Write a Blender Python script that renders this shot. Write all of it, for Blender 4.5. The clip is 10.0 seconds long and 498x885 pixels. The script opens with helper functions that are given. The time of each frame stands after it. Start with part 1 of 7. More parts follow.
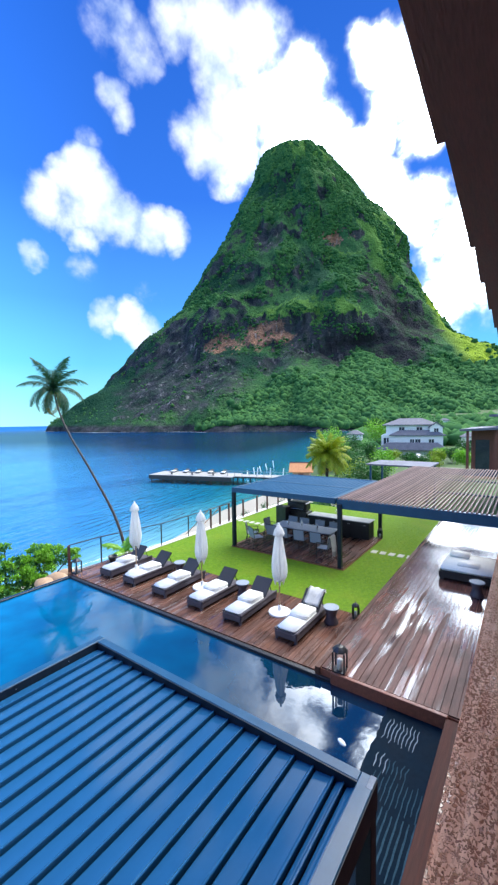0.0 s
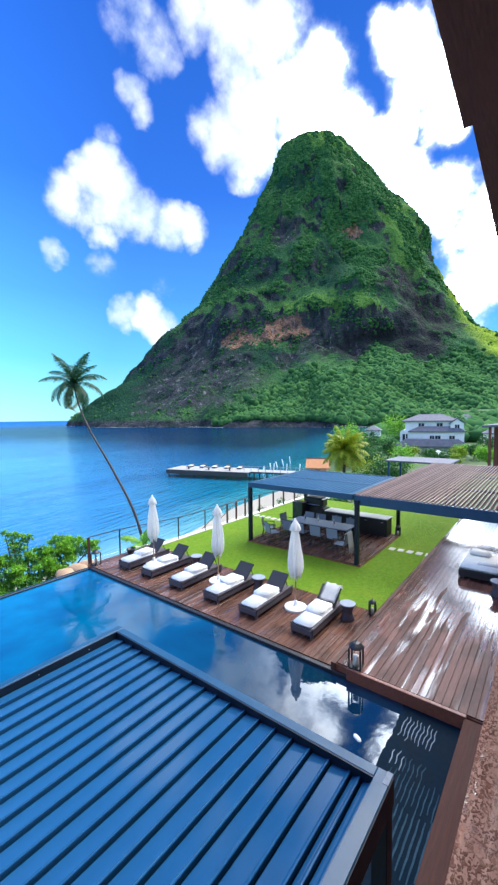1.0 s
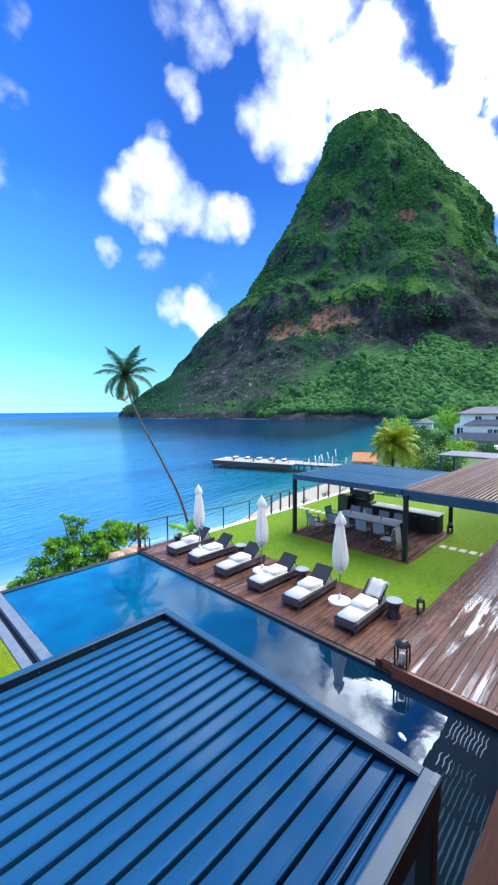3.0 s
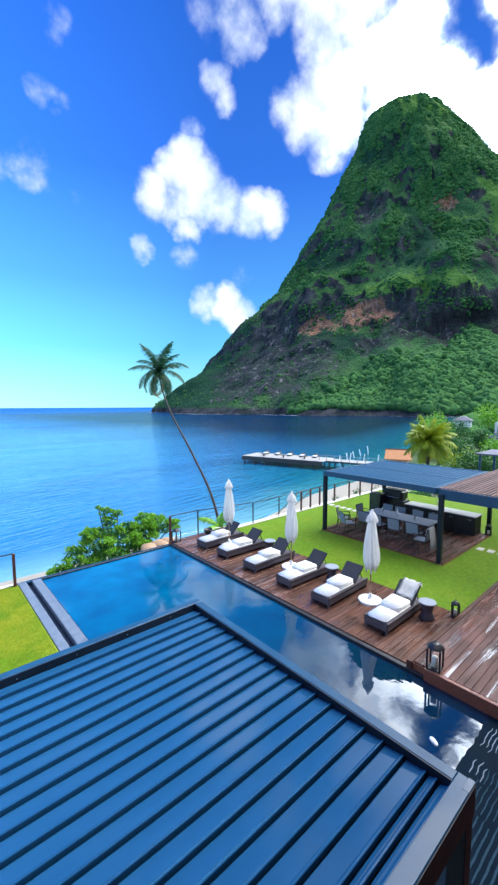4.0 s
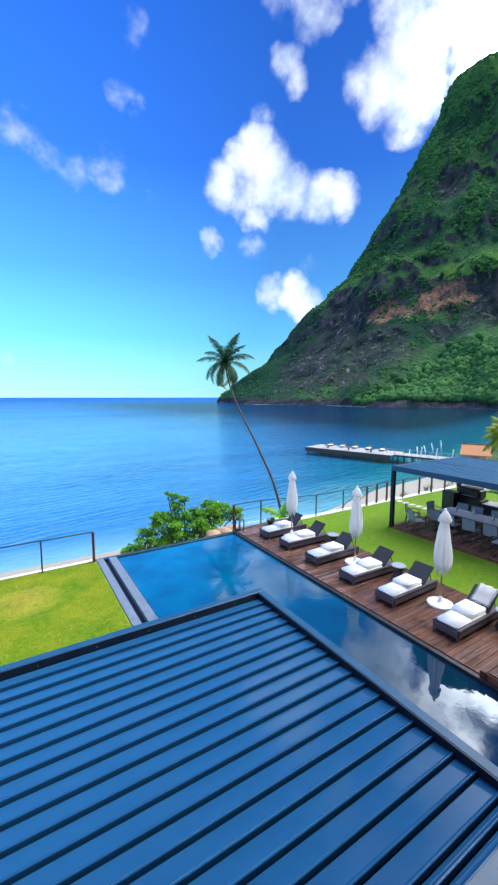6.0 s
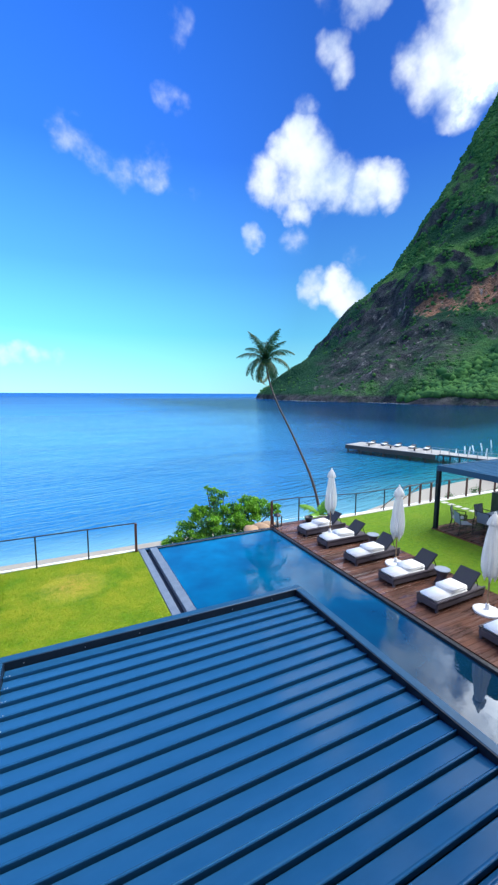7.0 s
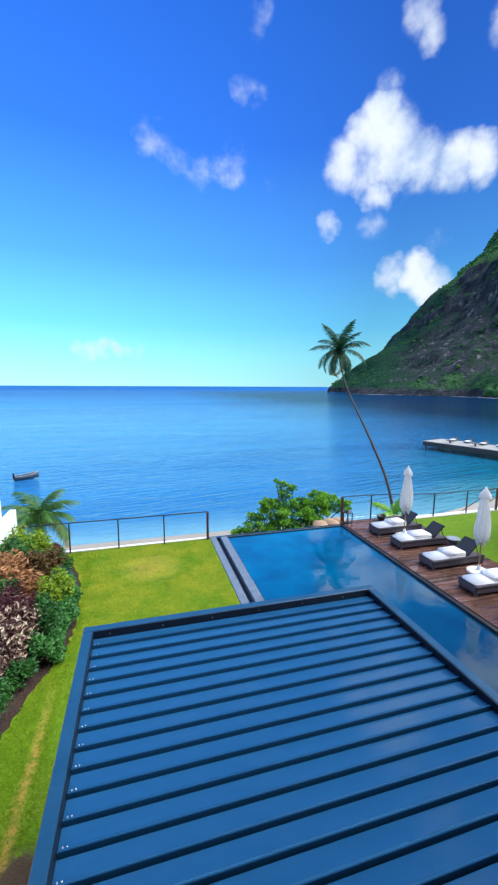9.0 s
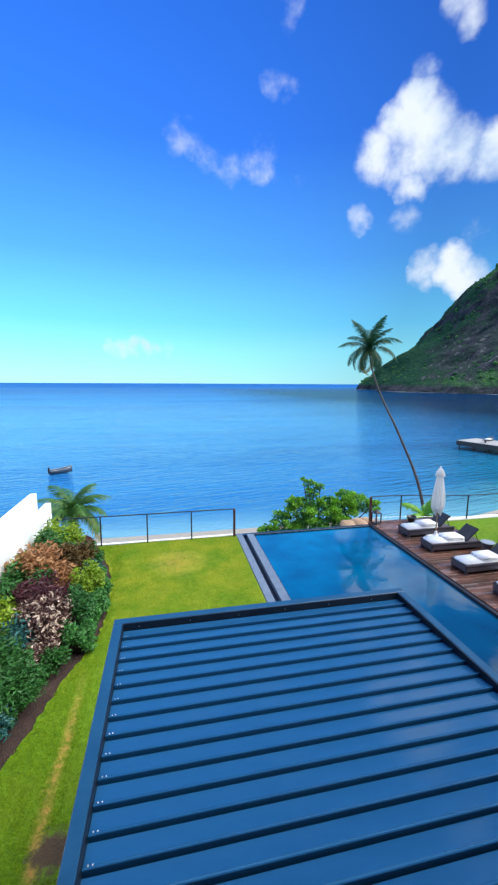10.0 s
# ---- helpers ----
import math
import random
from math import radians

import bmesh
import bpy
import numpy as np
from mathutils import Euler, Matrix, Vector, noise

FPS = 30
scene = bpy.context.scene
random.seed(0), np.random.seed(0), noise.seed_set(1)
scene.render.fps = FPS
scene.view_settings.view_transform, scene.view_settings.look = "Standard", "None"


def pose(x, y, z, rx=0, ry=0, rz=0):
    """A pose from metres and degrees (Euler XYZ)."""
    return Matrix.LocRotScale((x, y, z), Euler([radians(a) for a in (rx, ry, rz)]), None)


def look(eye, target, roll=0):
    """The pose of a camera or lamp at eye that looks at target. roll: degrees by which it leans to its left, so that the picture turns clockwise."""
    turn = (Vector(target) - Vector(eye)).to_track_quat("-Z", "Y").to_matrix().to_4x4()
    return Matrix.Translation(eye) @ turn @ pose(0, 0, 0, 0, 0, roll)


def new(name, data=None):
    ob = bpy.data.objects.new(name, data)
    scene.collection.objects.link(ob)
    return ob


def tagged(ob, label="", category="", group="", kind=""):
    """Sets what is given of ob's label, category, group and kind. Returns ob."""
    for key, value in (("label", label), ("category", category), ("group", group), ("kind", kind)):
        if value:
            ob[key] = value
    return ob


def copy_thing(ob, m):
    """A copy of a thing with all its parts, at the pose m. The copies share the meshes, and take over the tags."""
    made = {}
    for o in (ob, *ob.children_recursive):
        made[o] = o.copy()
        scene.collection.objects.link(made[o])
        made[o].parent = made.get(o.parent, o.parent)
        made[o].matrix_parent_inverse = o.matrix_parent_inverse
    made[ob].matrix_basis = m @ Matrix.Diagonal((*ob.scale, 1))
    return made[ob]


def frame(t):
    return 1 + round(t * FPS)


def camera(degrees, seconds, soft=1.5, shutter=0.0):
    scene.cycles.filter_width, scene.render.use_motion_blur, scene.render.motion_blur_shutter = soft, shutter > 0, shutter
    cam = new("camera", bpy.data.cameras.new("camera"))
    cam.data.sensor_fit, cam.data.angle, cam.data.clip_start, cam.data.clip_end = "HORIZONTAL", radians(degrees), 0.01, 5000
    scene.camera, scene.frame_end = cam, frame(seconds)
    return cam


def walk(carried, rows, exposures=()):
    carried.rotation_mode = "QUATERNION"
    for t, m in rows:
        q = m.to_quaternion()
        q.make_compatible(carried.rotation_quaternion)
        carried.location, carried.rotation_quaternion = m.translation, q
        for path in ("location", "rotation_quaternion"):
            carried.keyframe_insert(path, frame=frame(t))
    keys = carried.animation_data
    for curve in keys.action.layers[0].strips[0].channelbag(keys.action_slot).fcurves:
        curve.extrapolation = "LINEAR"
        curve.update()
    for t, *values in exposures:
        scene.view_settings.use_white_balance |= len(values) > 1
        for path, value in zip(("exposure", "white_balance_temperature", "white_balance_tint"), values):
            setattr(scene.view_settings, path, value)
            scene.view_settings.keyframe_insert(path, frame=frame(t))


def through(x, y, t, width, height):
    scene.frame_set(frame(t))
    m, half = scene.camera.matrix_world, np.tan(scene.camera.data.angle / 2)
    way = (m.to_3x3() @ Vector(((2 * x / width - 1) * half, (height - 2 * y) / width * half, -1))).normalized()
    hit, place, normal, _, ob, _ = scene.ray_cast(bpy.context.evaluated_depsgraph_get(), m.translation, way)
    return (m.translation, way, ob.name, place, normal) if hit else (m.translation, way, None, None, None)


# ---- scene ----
cam = camera(65.0, 10.0, soft=2.4)
PATH = [
    (0, (-1.546, -4.462, 5.662), (0.078, -3.299, 5.557), -0.9),
    (0.5, (-1.554, -4.457, 5.644), (0.046, -3.262, 5.53), -0.8),
    (1, (-1.551, -4.452, 5.646), (0.021, -3.222, 5.519), -0.7),
    (1.5, (-1.552, -4.451, 5.652), (-0.011, -3.183, 5.511), -0.7),
    (2, (-1.545, -4.46, 5.655), (-0.042, -3.15, 5.503), -0.7),
    (2.5, (-1.553, -4.45, 5.638), (-0.088, -3.097, 5.479), -0.6),
    (4, (-1.578, -4.44, 5.606), (-0.273, -2.936, 5.421), -0.2),
    (4.5, (-1.6, -4.438, 5.622), (-0.358, -2.883, 5.424), -0.0),
    (5, (-1.601, -4.434, 5.615), (-0.423, -2.832, 5.408), -0.0),
    (5.2, (-1.606, -4.431, 5.615), (-0.452, -2.812, 5.404), -0.2),
    (6.5, (-1.619, -4.411, 5.64), (-0.661, -2.673, 5.395), 0.4),
    (7, (-1.642, -4.418, 5.631), (-0.773, -2.634, 5.379), 0.3),
    (7.5, (-1.664, -4.415, 5.622), (-0.881, -2.593, 5.362), 0.3),
    (8, (-1.672, -4.411, 5.646), (-0.976, -2.556, 5.373), 0.4),
    (8.5, (-1.684, -4.416, 5.64), (-1.065, -2.535, 5.362), 0.4),
    (9, (-1.7, -4.394, 5.634), (-1.162, -2.489, 5.346), 0.3),
    (9.5, (-1.688, -4.398, 5.634), (-1.226, -2.474, 5.34), 0.2),
    (10, (-1.711, -4.383, 5.648), (-1.307, -2.447, 5.346), 0.3),
]
walk(cam, [(t, look(e, a, r)) for t, e, a, r in PATH], exposures=((0.0, 0.55, 6080, 8), (4.0, 0.45, 6080, 8), (7.0, 0.24, 6080, 8), (10.0, 0.08, 6080, 8)))

# ---- light ----
SUN_AZ, SUN_EL = 104.0, 58.0


def heading(az, el):
    a, e = radians(az), radians(el)
    return Vector((math.sin(a) * math.cos(e), math.cos(a) * math.cos(e), math.sin(e)))


sun = new("sun", bpy.data.lights.new("sun", "SUN"))
sun.data.energy, sun.data.angle, sun.data.color = 5.0, radians(50.0), (1.0, 0.95, 0.84)
sun.matrix_world = look(heading(SUN_AZ, SUN_EL) * 300, (0, 0, 0))
scene.view_settings.exposure = 0.0

world = bpy.data.worlds.new("world")
scene.world = world
world.use_nodes = True


class Graph:
    """A short way to write shader nodes."""

    def __init__(self, tree, fresh=True):
        self.tree = tree
        if fresh:
            tree.nodes.clear()

    def add(self, kind, **inputs):
        n = self.tree.nodes.new(kind)
        return n

    def put(self, socket, value):
        if isinstance(value, bpy.types.NodeSocket):
            self.tree.links.new(value, socket)
        elif isinstance(value, (tuple, list)) and socket.type == "RGBA" and len(value) == 3:
            socket.default_value = (*value, 1)
        else:
            socket.default_value = value

    def math(self, op, a, b=0.0, c=0.0, clamp=False):
        n = self.add("ShaderNodeMath")
        n.operation, n.use_clamp = op, clamp
        for s, v in zip(n.inputs, (a, b, c)):
            self.put(s, v)
        return n.outputs[0]

    def vec(self, op, a, b=(0, 0, 0), scale=None):
        n = self.add("ShaderNodeVectorMath")
        n.operation = op
        self.put(n.inputs[0], a)
        self.put(n.inputs[1], b)
        if scale is not None:
            self.put(n.inputs["Scale"], scale)
        return n.outputs["Value"] if op in ("DOT_PRODUCT", "LENGTH", "DISTANCE") else n.outputs[0]

    def noise(self, coords, scale, detail=4.0, rough=0.55, distort=0.0):
        n = self.add("ShaderNodeTexNoise")
        self.put(n.inputs["Vector"], coords)
        self.put(n.inputs["Scale"], scale)
        n.inputs["Detail"].default_value, n.inputs["Roughness"].default_value = detail, rough
        n.inputs["Distortion"].default_value = distort
        return n.outputs["Fac"]

    def span(self, v, a, b, c=0.0, d=1.0, smooth=False):
        n = self.add("ShaderNodeMapRange")
        n.interpolation_type = "SMOOTHSTEP" if smooth else "LINEAR"
        for s, x in zip(n.inputs, (v, a, b, c, d)):
            self.put(s, x)
        return n.outputs[0]

    def mix(self, f, a, b, how="MIX"):
        n = self.add("ShaderNodeMix")
        n.data_type, n.blend_type = "RGBA", how
        self.put(n.inputs[0], f)
        self.put(n.inputs[6], a)
        self.put(n.inputs[7], b)
        return n.outputs[2]

    def split(self, v):
        n = self.add("ShaderNodeSeparateXYZ")
        self.put(n.inputs[0], v)
        return n.outputs

    def join(self, x, y, z):
        n = self.add("ShaderNodeCombineXYZ")
        for s, v in zip(n.inputs, (x, y, z)):
            self.put(s, v)
        return n.outputs[0]


def build_sky():
    g = Graph(world.node_tree)
    sky = g.add("ShaderNodeTexSky")
    sky.sky_type, sky.sun_disc = "NISHITA", False
    sky.sun_elevation, sky.sun_rotation = radians(SUN_EL), radians(SUN_AZ)
    sky.air_density, sky.dust_density, sky.ozone_density = 1.0, 0.2, 1.5
    way = g.add("ShaderNodeTexCoord").outputs["Generated"]
    up = g.split(way)[2]
    # deep tropical blue overhead, pale cyan towards the horizon
    tone = g.add("ShaderNodeValToRGB")
    g.put(tone.inputs[0], up)
    stops = tone.color_ramp.elements
    for pos, col in ((0.0, (0.47, 0.93, 1.0)), (0.07, (0.33, 0.86, 1.0)), (0.14, (0.19, 0.66, 1.0)), (0.28, (0.10, 0.38, 0.94)), (0.48, (0.040, 0.19, 0.80)), (0.75, (0.02, 0.12, 0.60)), (1.0, (0.01, 0.10, 0.58))):
        e = stops[0] if pos == 0.0 else stops[len(stops) - 1] if pos == 1.0 else stops.new(pos)
        e.position, e.color = pos, (*col, 1)
    base = g.mix(0.07, g.vec("SCALE", tone.outputs[0], scale=9.0), g.mix(1.0, sky.outputs[0], (0.8, 1.1, 1.2), "MULTIPLY"))
    # paler away from the sun
    base = g.vec("SCALE", base, scale=g.span(g.vec("DOT_PRODUCT", way, tuple(heading(-25, 20))), 0.55, 0.98, 0.82, 1.42))
    # cumulus, as azimuth, elevation and radius in degrees, and thickness
    bay_cloud = [(37.6, 26.4, 2.3, 1), (34.9, 25.9, 2.52, 1), (32.5, 28.1, 2.6, 1), (32.5, 30.8, 1.75, 1), (30.6, 29, 1.95, 0.9), (34, 28.3, 2.79, 1), (28.4, 26.6, 2.16, 0.8), (32.6, 25.9, 2.52, 1), (37.1, 25.9, 2.43, 1), (41.1, 25.7, 1.85, 1), (44.3, 25.2, 1.71, 0.9), (40.8, 24.2, 1.98, 0.9), (32.7, 23.1, 1.35, 0.9), (33.1, 33.2, 1.17, 0.5), (44.8, 23.6, 1.08, 0.6), (34.8, 14.9, 1.62, 1), (37.5, 14.3, 1.89, 1), (39.2, 12.6, 1.89, 1), (34.1, 13.6, 1.44, 0.8)]
    wisps = [(-7.2, 4.7, 0.95, 0.5), (-6, 4.8, 1.0, 0.6), (-4.4, 4.9, 1.05, 0.65), (-2.8, 4.9, 1.05, 0.65), (-1.2, 4.8, 1.0, 0.6), (0.2, 4.7, 0.95, 0.5), (15.2, 34.3, 1.37, 0.55), (16.9, 33.3, 1.17, 0.35), (2.3, 28.9, 1.62, 0.36), (4.7, 28.8, 1.89, 0.48), (6.1, 27.5, 1.62, 0.42), (8.9, 26.1, 1.71, 0.28), (12.9, 26.8, 1.89, 0.38), (17.3, 25.7, 1.62, 0.24), (26.5, 20.5, 1.3, 0.52), (32, 19.8, 1.44, 0.33), (16.7, 39.2, 1.35, 0.36), (36.6, 37.6, 1.37, 0.65), (37.7, 36.2, 1.08, 0.5), (40.8, 17, 1.62, 0.3)]
    high_bank = [(36.8, 42.7, 2.25, 0.62), (39.7, 41.2, 2.16, 0.6), (41.3, 40.7, 1.44, 0.5), (45.8, 43.7, 2.43, 0.9), (50.4, 43, 2.79, 1), (51.5, 40.2, 2.43, 0.9), (47.1, 35.4, 1.98, 0.75), (50.2, 34.6, 2.97, 0.95), (51.9, 31.5, 1.98, 0.8), (53.4, 37, 3.06, 1), (53.7, 33.5, 2.7, 1), (56.5, 42, 3.06, 1)]
    # clouds past azimuth 90 lie out of view, added to feed terrace glare
    summit_bank = [(59.2, 38.5, 3.15, 1), (62.6, 39.7, 2.79, 1), (60.3, 35.1, 3.51, 1), (65.5, 35.5, 2.61, 1), (69.9, 31.2, 2.88, 1), (73.4, 27.6, 2.88, 1), (77.3, 25.5, 3.15, 1), (70.4, 41.5, 1.35, 0.8), (73.4, 39.8, 2.43, 1), (75.1, 36.7, 2.79, 1), (77.4, 33.3, 2.34, 1), (73.1, 33.5, 1.89, 0.9), (86, 20, 6.50, 1), (94, 22, 8.00, 1), (104, 26, 8.00, 1), (80.5, 14, 4.00, 0.7)]
    low = g.noise(way, 8.0, 5.0, 0.55)
    big = g.noise(way, 4.0, 3.0, 0.5)
    wob = g.vec("ADD", way, g.vec("SCALE", g.vec("SUBTRACT", g.join(low, big, g.noise(way, 13.0, 4.0, 0.55)), (0.5, 0.5, 0.5)), scale=0.065))
    wob = g.vec("NORMALIZE", wob)
    total = None
    for az, el, r, w in bay_cloud + wisps + high_bank + summit_bank:
        d = g.vec("DOT_PRODUCT", wob, tuple(heading(az, el)))
        v = g.span(d, math.cos(radians(r * 1.62)), math.cos(radians(r * 0.25)), 0.0, w)
        total = v if total is None else g.math("MAXIMUM", total, v)
    # unseen cumulus over the land behind the house, added as fill light
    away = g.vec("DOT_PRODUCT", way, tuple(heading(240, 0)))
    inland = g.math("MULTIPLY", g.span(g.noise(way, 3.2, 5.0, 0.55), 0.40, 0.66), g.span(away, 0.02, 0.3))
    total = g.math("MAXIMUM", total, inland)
    fine = g.noise(way, 15.0, 4.0, 0.52)
    rag = g.math("ADD", g.math("MULTIPLY", g.math("SUBTRACT", fine, 0.5), 1.35), g.math("MULTIPLY", g.math("SUBTRACT", g.noise(way, 34.0, 4.0, 0.6), 0.5), 0.5))
    rag = g.math("MULTIPLY", rag, g.span(total, 0.0, 0.25))
    body = g.math("ADD", total, rag)
    mask = g.span(body, 0.14, 1.1, smooth=True)
    mask = g.math("MULTIPLY", mask, g.span(up, 0.01, 0.06))
    shade = g.span(g.math("ADD", g.math("MULTIPLY", low, 0.6), g.math("MULTIPLY", fine, 0.4)), 0.40, 0.56)
    cloud = g.mix(shade, (6.0, 7.0, 8.5), (8.5, 8.8, 9.3))
    # clouds round azimuth 86 are brightened to give the wet terrace its glare
    near = g.span(g.vec("DOT_PRODUCT", way, tuple(heading(86, 24))), math.cos(radians(33)), 1.0, smooth=True)
    near = g.math("ADD", 1.0, g.math("MULTIPLY", g.math("MULTIPLY", near, g.math("POWER", mask, 2.5)), 14.0))
    cloud = g.vec("SCALE", cloud, scale=near)
    # the unseen fill clouds are brightened up to 2.3 times
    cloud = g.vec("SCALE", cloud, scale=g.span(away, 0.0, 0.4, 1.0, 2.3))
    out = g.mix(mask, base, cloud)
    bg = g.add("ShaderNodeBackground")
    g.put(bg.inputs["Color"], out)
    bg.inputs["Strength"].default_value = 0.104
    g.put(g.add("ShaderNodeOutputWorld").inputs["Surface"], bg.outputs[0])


build_sky()


# ---- materials ----
def surface(name, dark, light, scale=4.0, rough=0.6, rough_span=0.12, bump=0.2, bump_scale=None, metal=0.0,
            stretch=(1, 1, 1), spread=0.0, islands=0.0, fine=6.0, distance=0.01, coat=0.0, spec=0.5, sheer=0.0):
    """Two-scale colour, roughness and relief. spread: change from piece to piece; islands: from shell to shell of a joined mesh."""
    m = bpy.data.materials.new(name)
    m.use_nodes = True
    g = Graph(m.node_tree)
    co = g.vec("MULTIPLY", g.add("ShaderNodeTexCoord").outputs["Object"], stretch)
    if spread:
        co = g.vec("ADD", co, g.vec("SCALE", (7.3, 3.1, 5.7), scale=g.add("ShaderNodeObjectInfo").outputs["Random"]))
    a = g.noise(co, scale, 5.0, 0.6, 0.3)
    b = g.noise(co, scale * fine, 4.0, 0.6)
    f = g.span(g.math("ADD", g.math("MULTIPLY", a, 0.6), g.math("MULTIPLY", b, 0.4)), 0.34, 0.66)
    col = g.mix(f, dark, light)
    if spread:
        r = g.add("ShaderNodeObjectInfo").outputs["Random"]
        col = g.mix(1.0, col, g.mix(r, (1 - spread,) * 3, (1 + spread,) * 3), "MULTIPLY")
    if islands:
        r = g.add("ShaderNodeNewGeometry").outputs["Random Per Island"]
        col = g.mix(1.0, col, g.mix(r, (1 - islands, 1 - islands * 0.9, 1 - islands), (1 + islands, 1 + islands, 1 + islands * 0.4)), "MULTIPLY")
    p = g.add("ShaderNodeBsdfPrincipled")
    g.put(p.inputs["Base Color"], col)
    g.put(p.inputs["Roughness"], g.span(a, 0.3, 0.7, max(0.02, rough - rough_span), min(1, rough + rough_span)))
    p.inputs["Metallic"].default_value = metal
    p.inputs["Specular IOR Level"].default_value = spec
    if coat:
        p.inputs["Coat Weight"].default_value, p.inputs["Coat Roughness"].default_value = coat, 0.08
    if sheer:
        p.inputs["Subsurface Weight"].default_value = 0.0
        p.inputs["Transmission Weight"].default_value = 0.0
    if bump:
        n = g.add("ShaderNodeBump")
        n.inputs["Strength"].default_value, n.inputs["Distance"].default_value = bump, distance
        g.put(n.inputs["Height"], g.noise(co, bump_scale or scale * fine, 4.0, 0.6))
        g.put(p.inputs["Normal"], n.outputs[0])
    g.put(g.add("ShaderNodeOutputMaterial").inputs["Surface"], p.outputs[0])
    return m


def leafy(name, dark, light, spread=0.35, shine=0.45, gloss=0.4):
    """Leaves: a diffuse face that lets some light through, changed from leaf to leaf."""
    m = bpy.data.materials.new(name)
    m.use_nodes = True
    g = Graph(m.node_tree)
    co = g.add("ShaderNodeTexCoord").outputs["Object"]
    r = g.add("ShaderNodeNewGeometry").outputs["Random Per Island"]
    col = g.mix(g.math("ADD", g.math("MULTIPLY", r, 0.65), g.math("MULTIPLY", g.noise(co, 1.7, 3.0), 0.35)), dark, light)
    col = g.mix(1.0, col, g.mix(g.noise(co, 30.0, 2.0), (1 - spread,) * 3, (1 + spread,) * 3), "MULTIPLY")
    p = g.add("ShaderNodeBsdfPrincipled")
    g.put(p.inputs["Base Color"], col)
    p.inputs["Roughness"].default_value = shine
    p.inputs["Specular IOR Level"].default_value = gloss
    t = g.add("ShaderNodeBsdfTranslucent")
    g.put(t.inputs["Color"], col)
    s = g.add("ShaderNodeMixShader")
    s.inputs[0].default_value = 0.3
    g.put(s.inputs[1], p.outputs[0])
    g.put(s.inputs[2], t.outputs[0])
    g.put(g.add("ShaderNodeOutputMaterial").inputs["Surface"], s.outputs[0])
    return m


def wet_boards(name, dark, light, pools, start=None):
    """Oiled hardwood after rain: grain along x, drying streaks and standing water."""
    m = bpy.data.materials.new(name)
    m.use_nodes = True
    g = Graph(m.node_tree)
    place = g.add("ShaderNodeNewGeometry").outputs["Position"]
    r = g.add("ShaderNodeObjectInfo").outputs["Random"]
    co = g.vec("ADD", place, g.vec("SCALE", (5, 3, 9), scale=r))
    grain = g.noise(g.vec("MULTIPLY", co, (1.2, 26, 26)), 2.0, 5.0, 0.65)
    blot = g.noise(g.vec("MULTIPLY", place, (0.8, 1.6, 1)), 1.3, 4.0)
    col = g.mix(g.span(grain, 0.3, 0.7), dark, light)
    col = g.mix(1.0, col, g.mix(r, (0.72, 0.70, 0.70), (1.3, 1.25, 1.2)), "MULTIPLY")
    col = g.mix(g.span(blot, 0.47, 0.6, 0.0, 0.6), col, tuple(c * 0.5 for c in dark))
    wet = g.noise(g.vec("MULTIPLY", place, (0.22, 4.2, 1)), 1.4, 5.0, 0.6, 0.25)
    wet = g.math("ADD", wet, g.math("MULTIPLY", g.math("SUBTRACT", r, 0.5), 0.08))
    wet = g.math("ADD", wet, g.math("MULTIPLY", g.math("SUBTRACT", g.noise(g.vec("MULTIPLY", co, (1.0, 7.0, 1)), 3.2, 4.0, 0.6), 0.5), 0.16))
    if start is not None:
        # the standing water lies away from the edge over the pool
        wide = g.noise(g.vec("MULTIPLY", place, (0.5, 1.2, 1)), 1.1, 3.0)
        along = g.math("ADD", g.split(place)[0], g.math("MULTIPLY", g.math("SUBTRACT", wide, 0.5), 5.0))
        along = g.math("ADD", along, g.math("MULTIPLY", g.math("SUBTRACT", wet, 0.5), 7.0))
        wet = g.math("ADD", wet, g.math("SUBTRACT", g.span(along, start - 1.2, start + 1.6, 0.0, 0.30), 0.18))
    f = g.span(wet, 0.5 - pools * 0.1, 0.56 - pools * 0.06, smooth=True)
    p = g.add("ShaderNodeBsdfPrincipled")
    g.put(p.inputs["Base Color"], col)
    g.put(p.inputs["Roughness"], g.span(f, 0, 1, 0.45, 0.11))
    g.put(p.inputs["Specular IOR Level"], g.span(f, 0, 1, 0.16, 0.5))
    g.put(p.inputs["Coat Weight"], g.math("MULTIPLY", f, min(1.0, pools)))
    p.inputs["Coat Roughness"].default_value = 0.09
    n = g.add("ShaderNodeBump")
    n.inputs["Distance"].default_value = 0.004
    g.put(n.inputs["Strength"], g.span(f, 0, 1, 0.45, 0.1))
    g.put(n.inputs["Height"], g.math("ADD", g.math("MULTIPLY", grain, 0.5), g.noise(place, 9.0, 3.0)))
    g.put(p.inputs["Normal"], n.outputs[0])
    g.put(g.add("ShaderNodeOutputMaterial").inputs["Surface"], p.outputs[0])
    return m


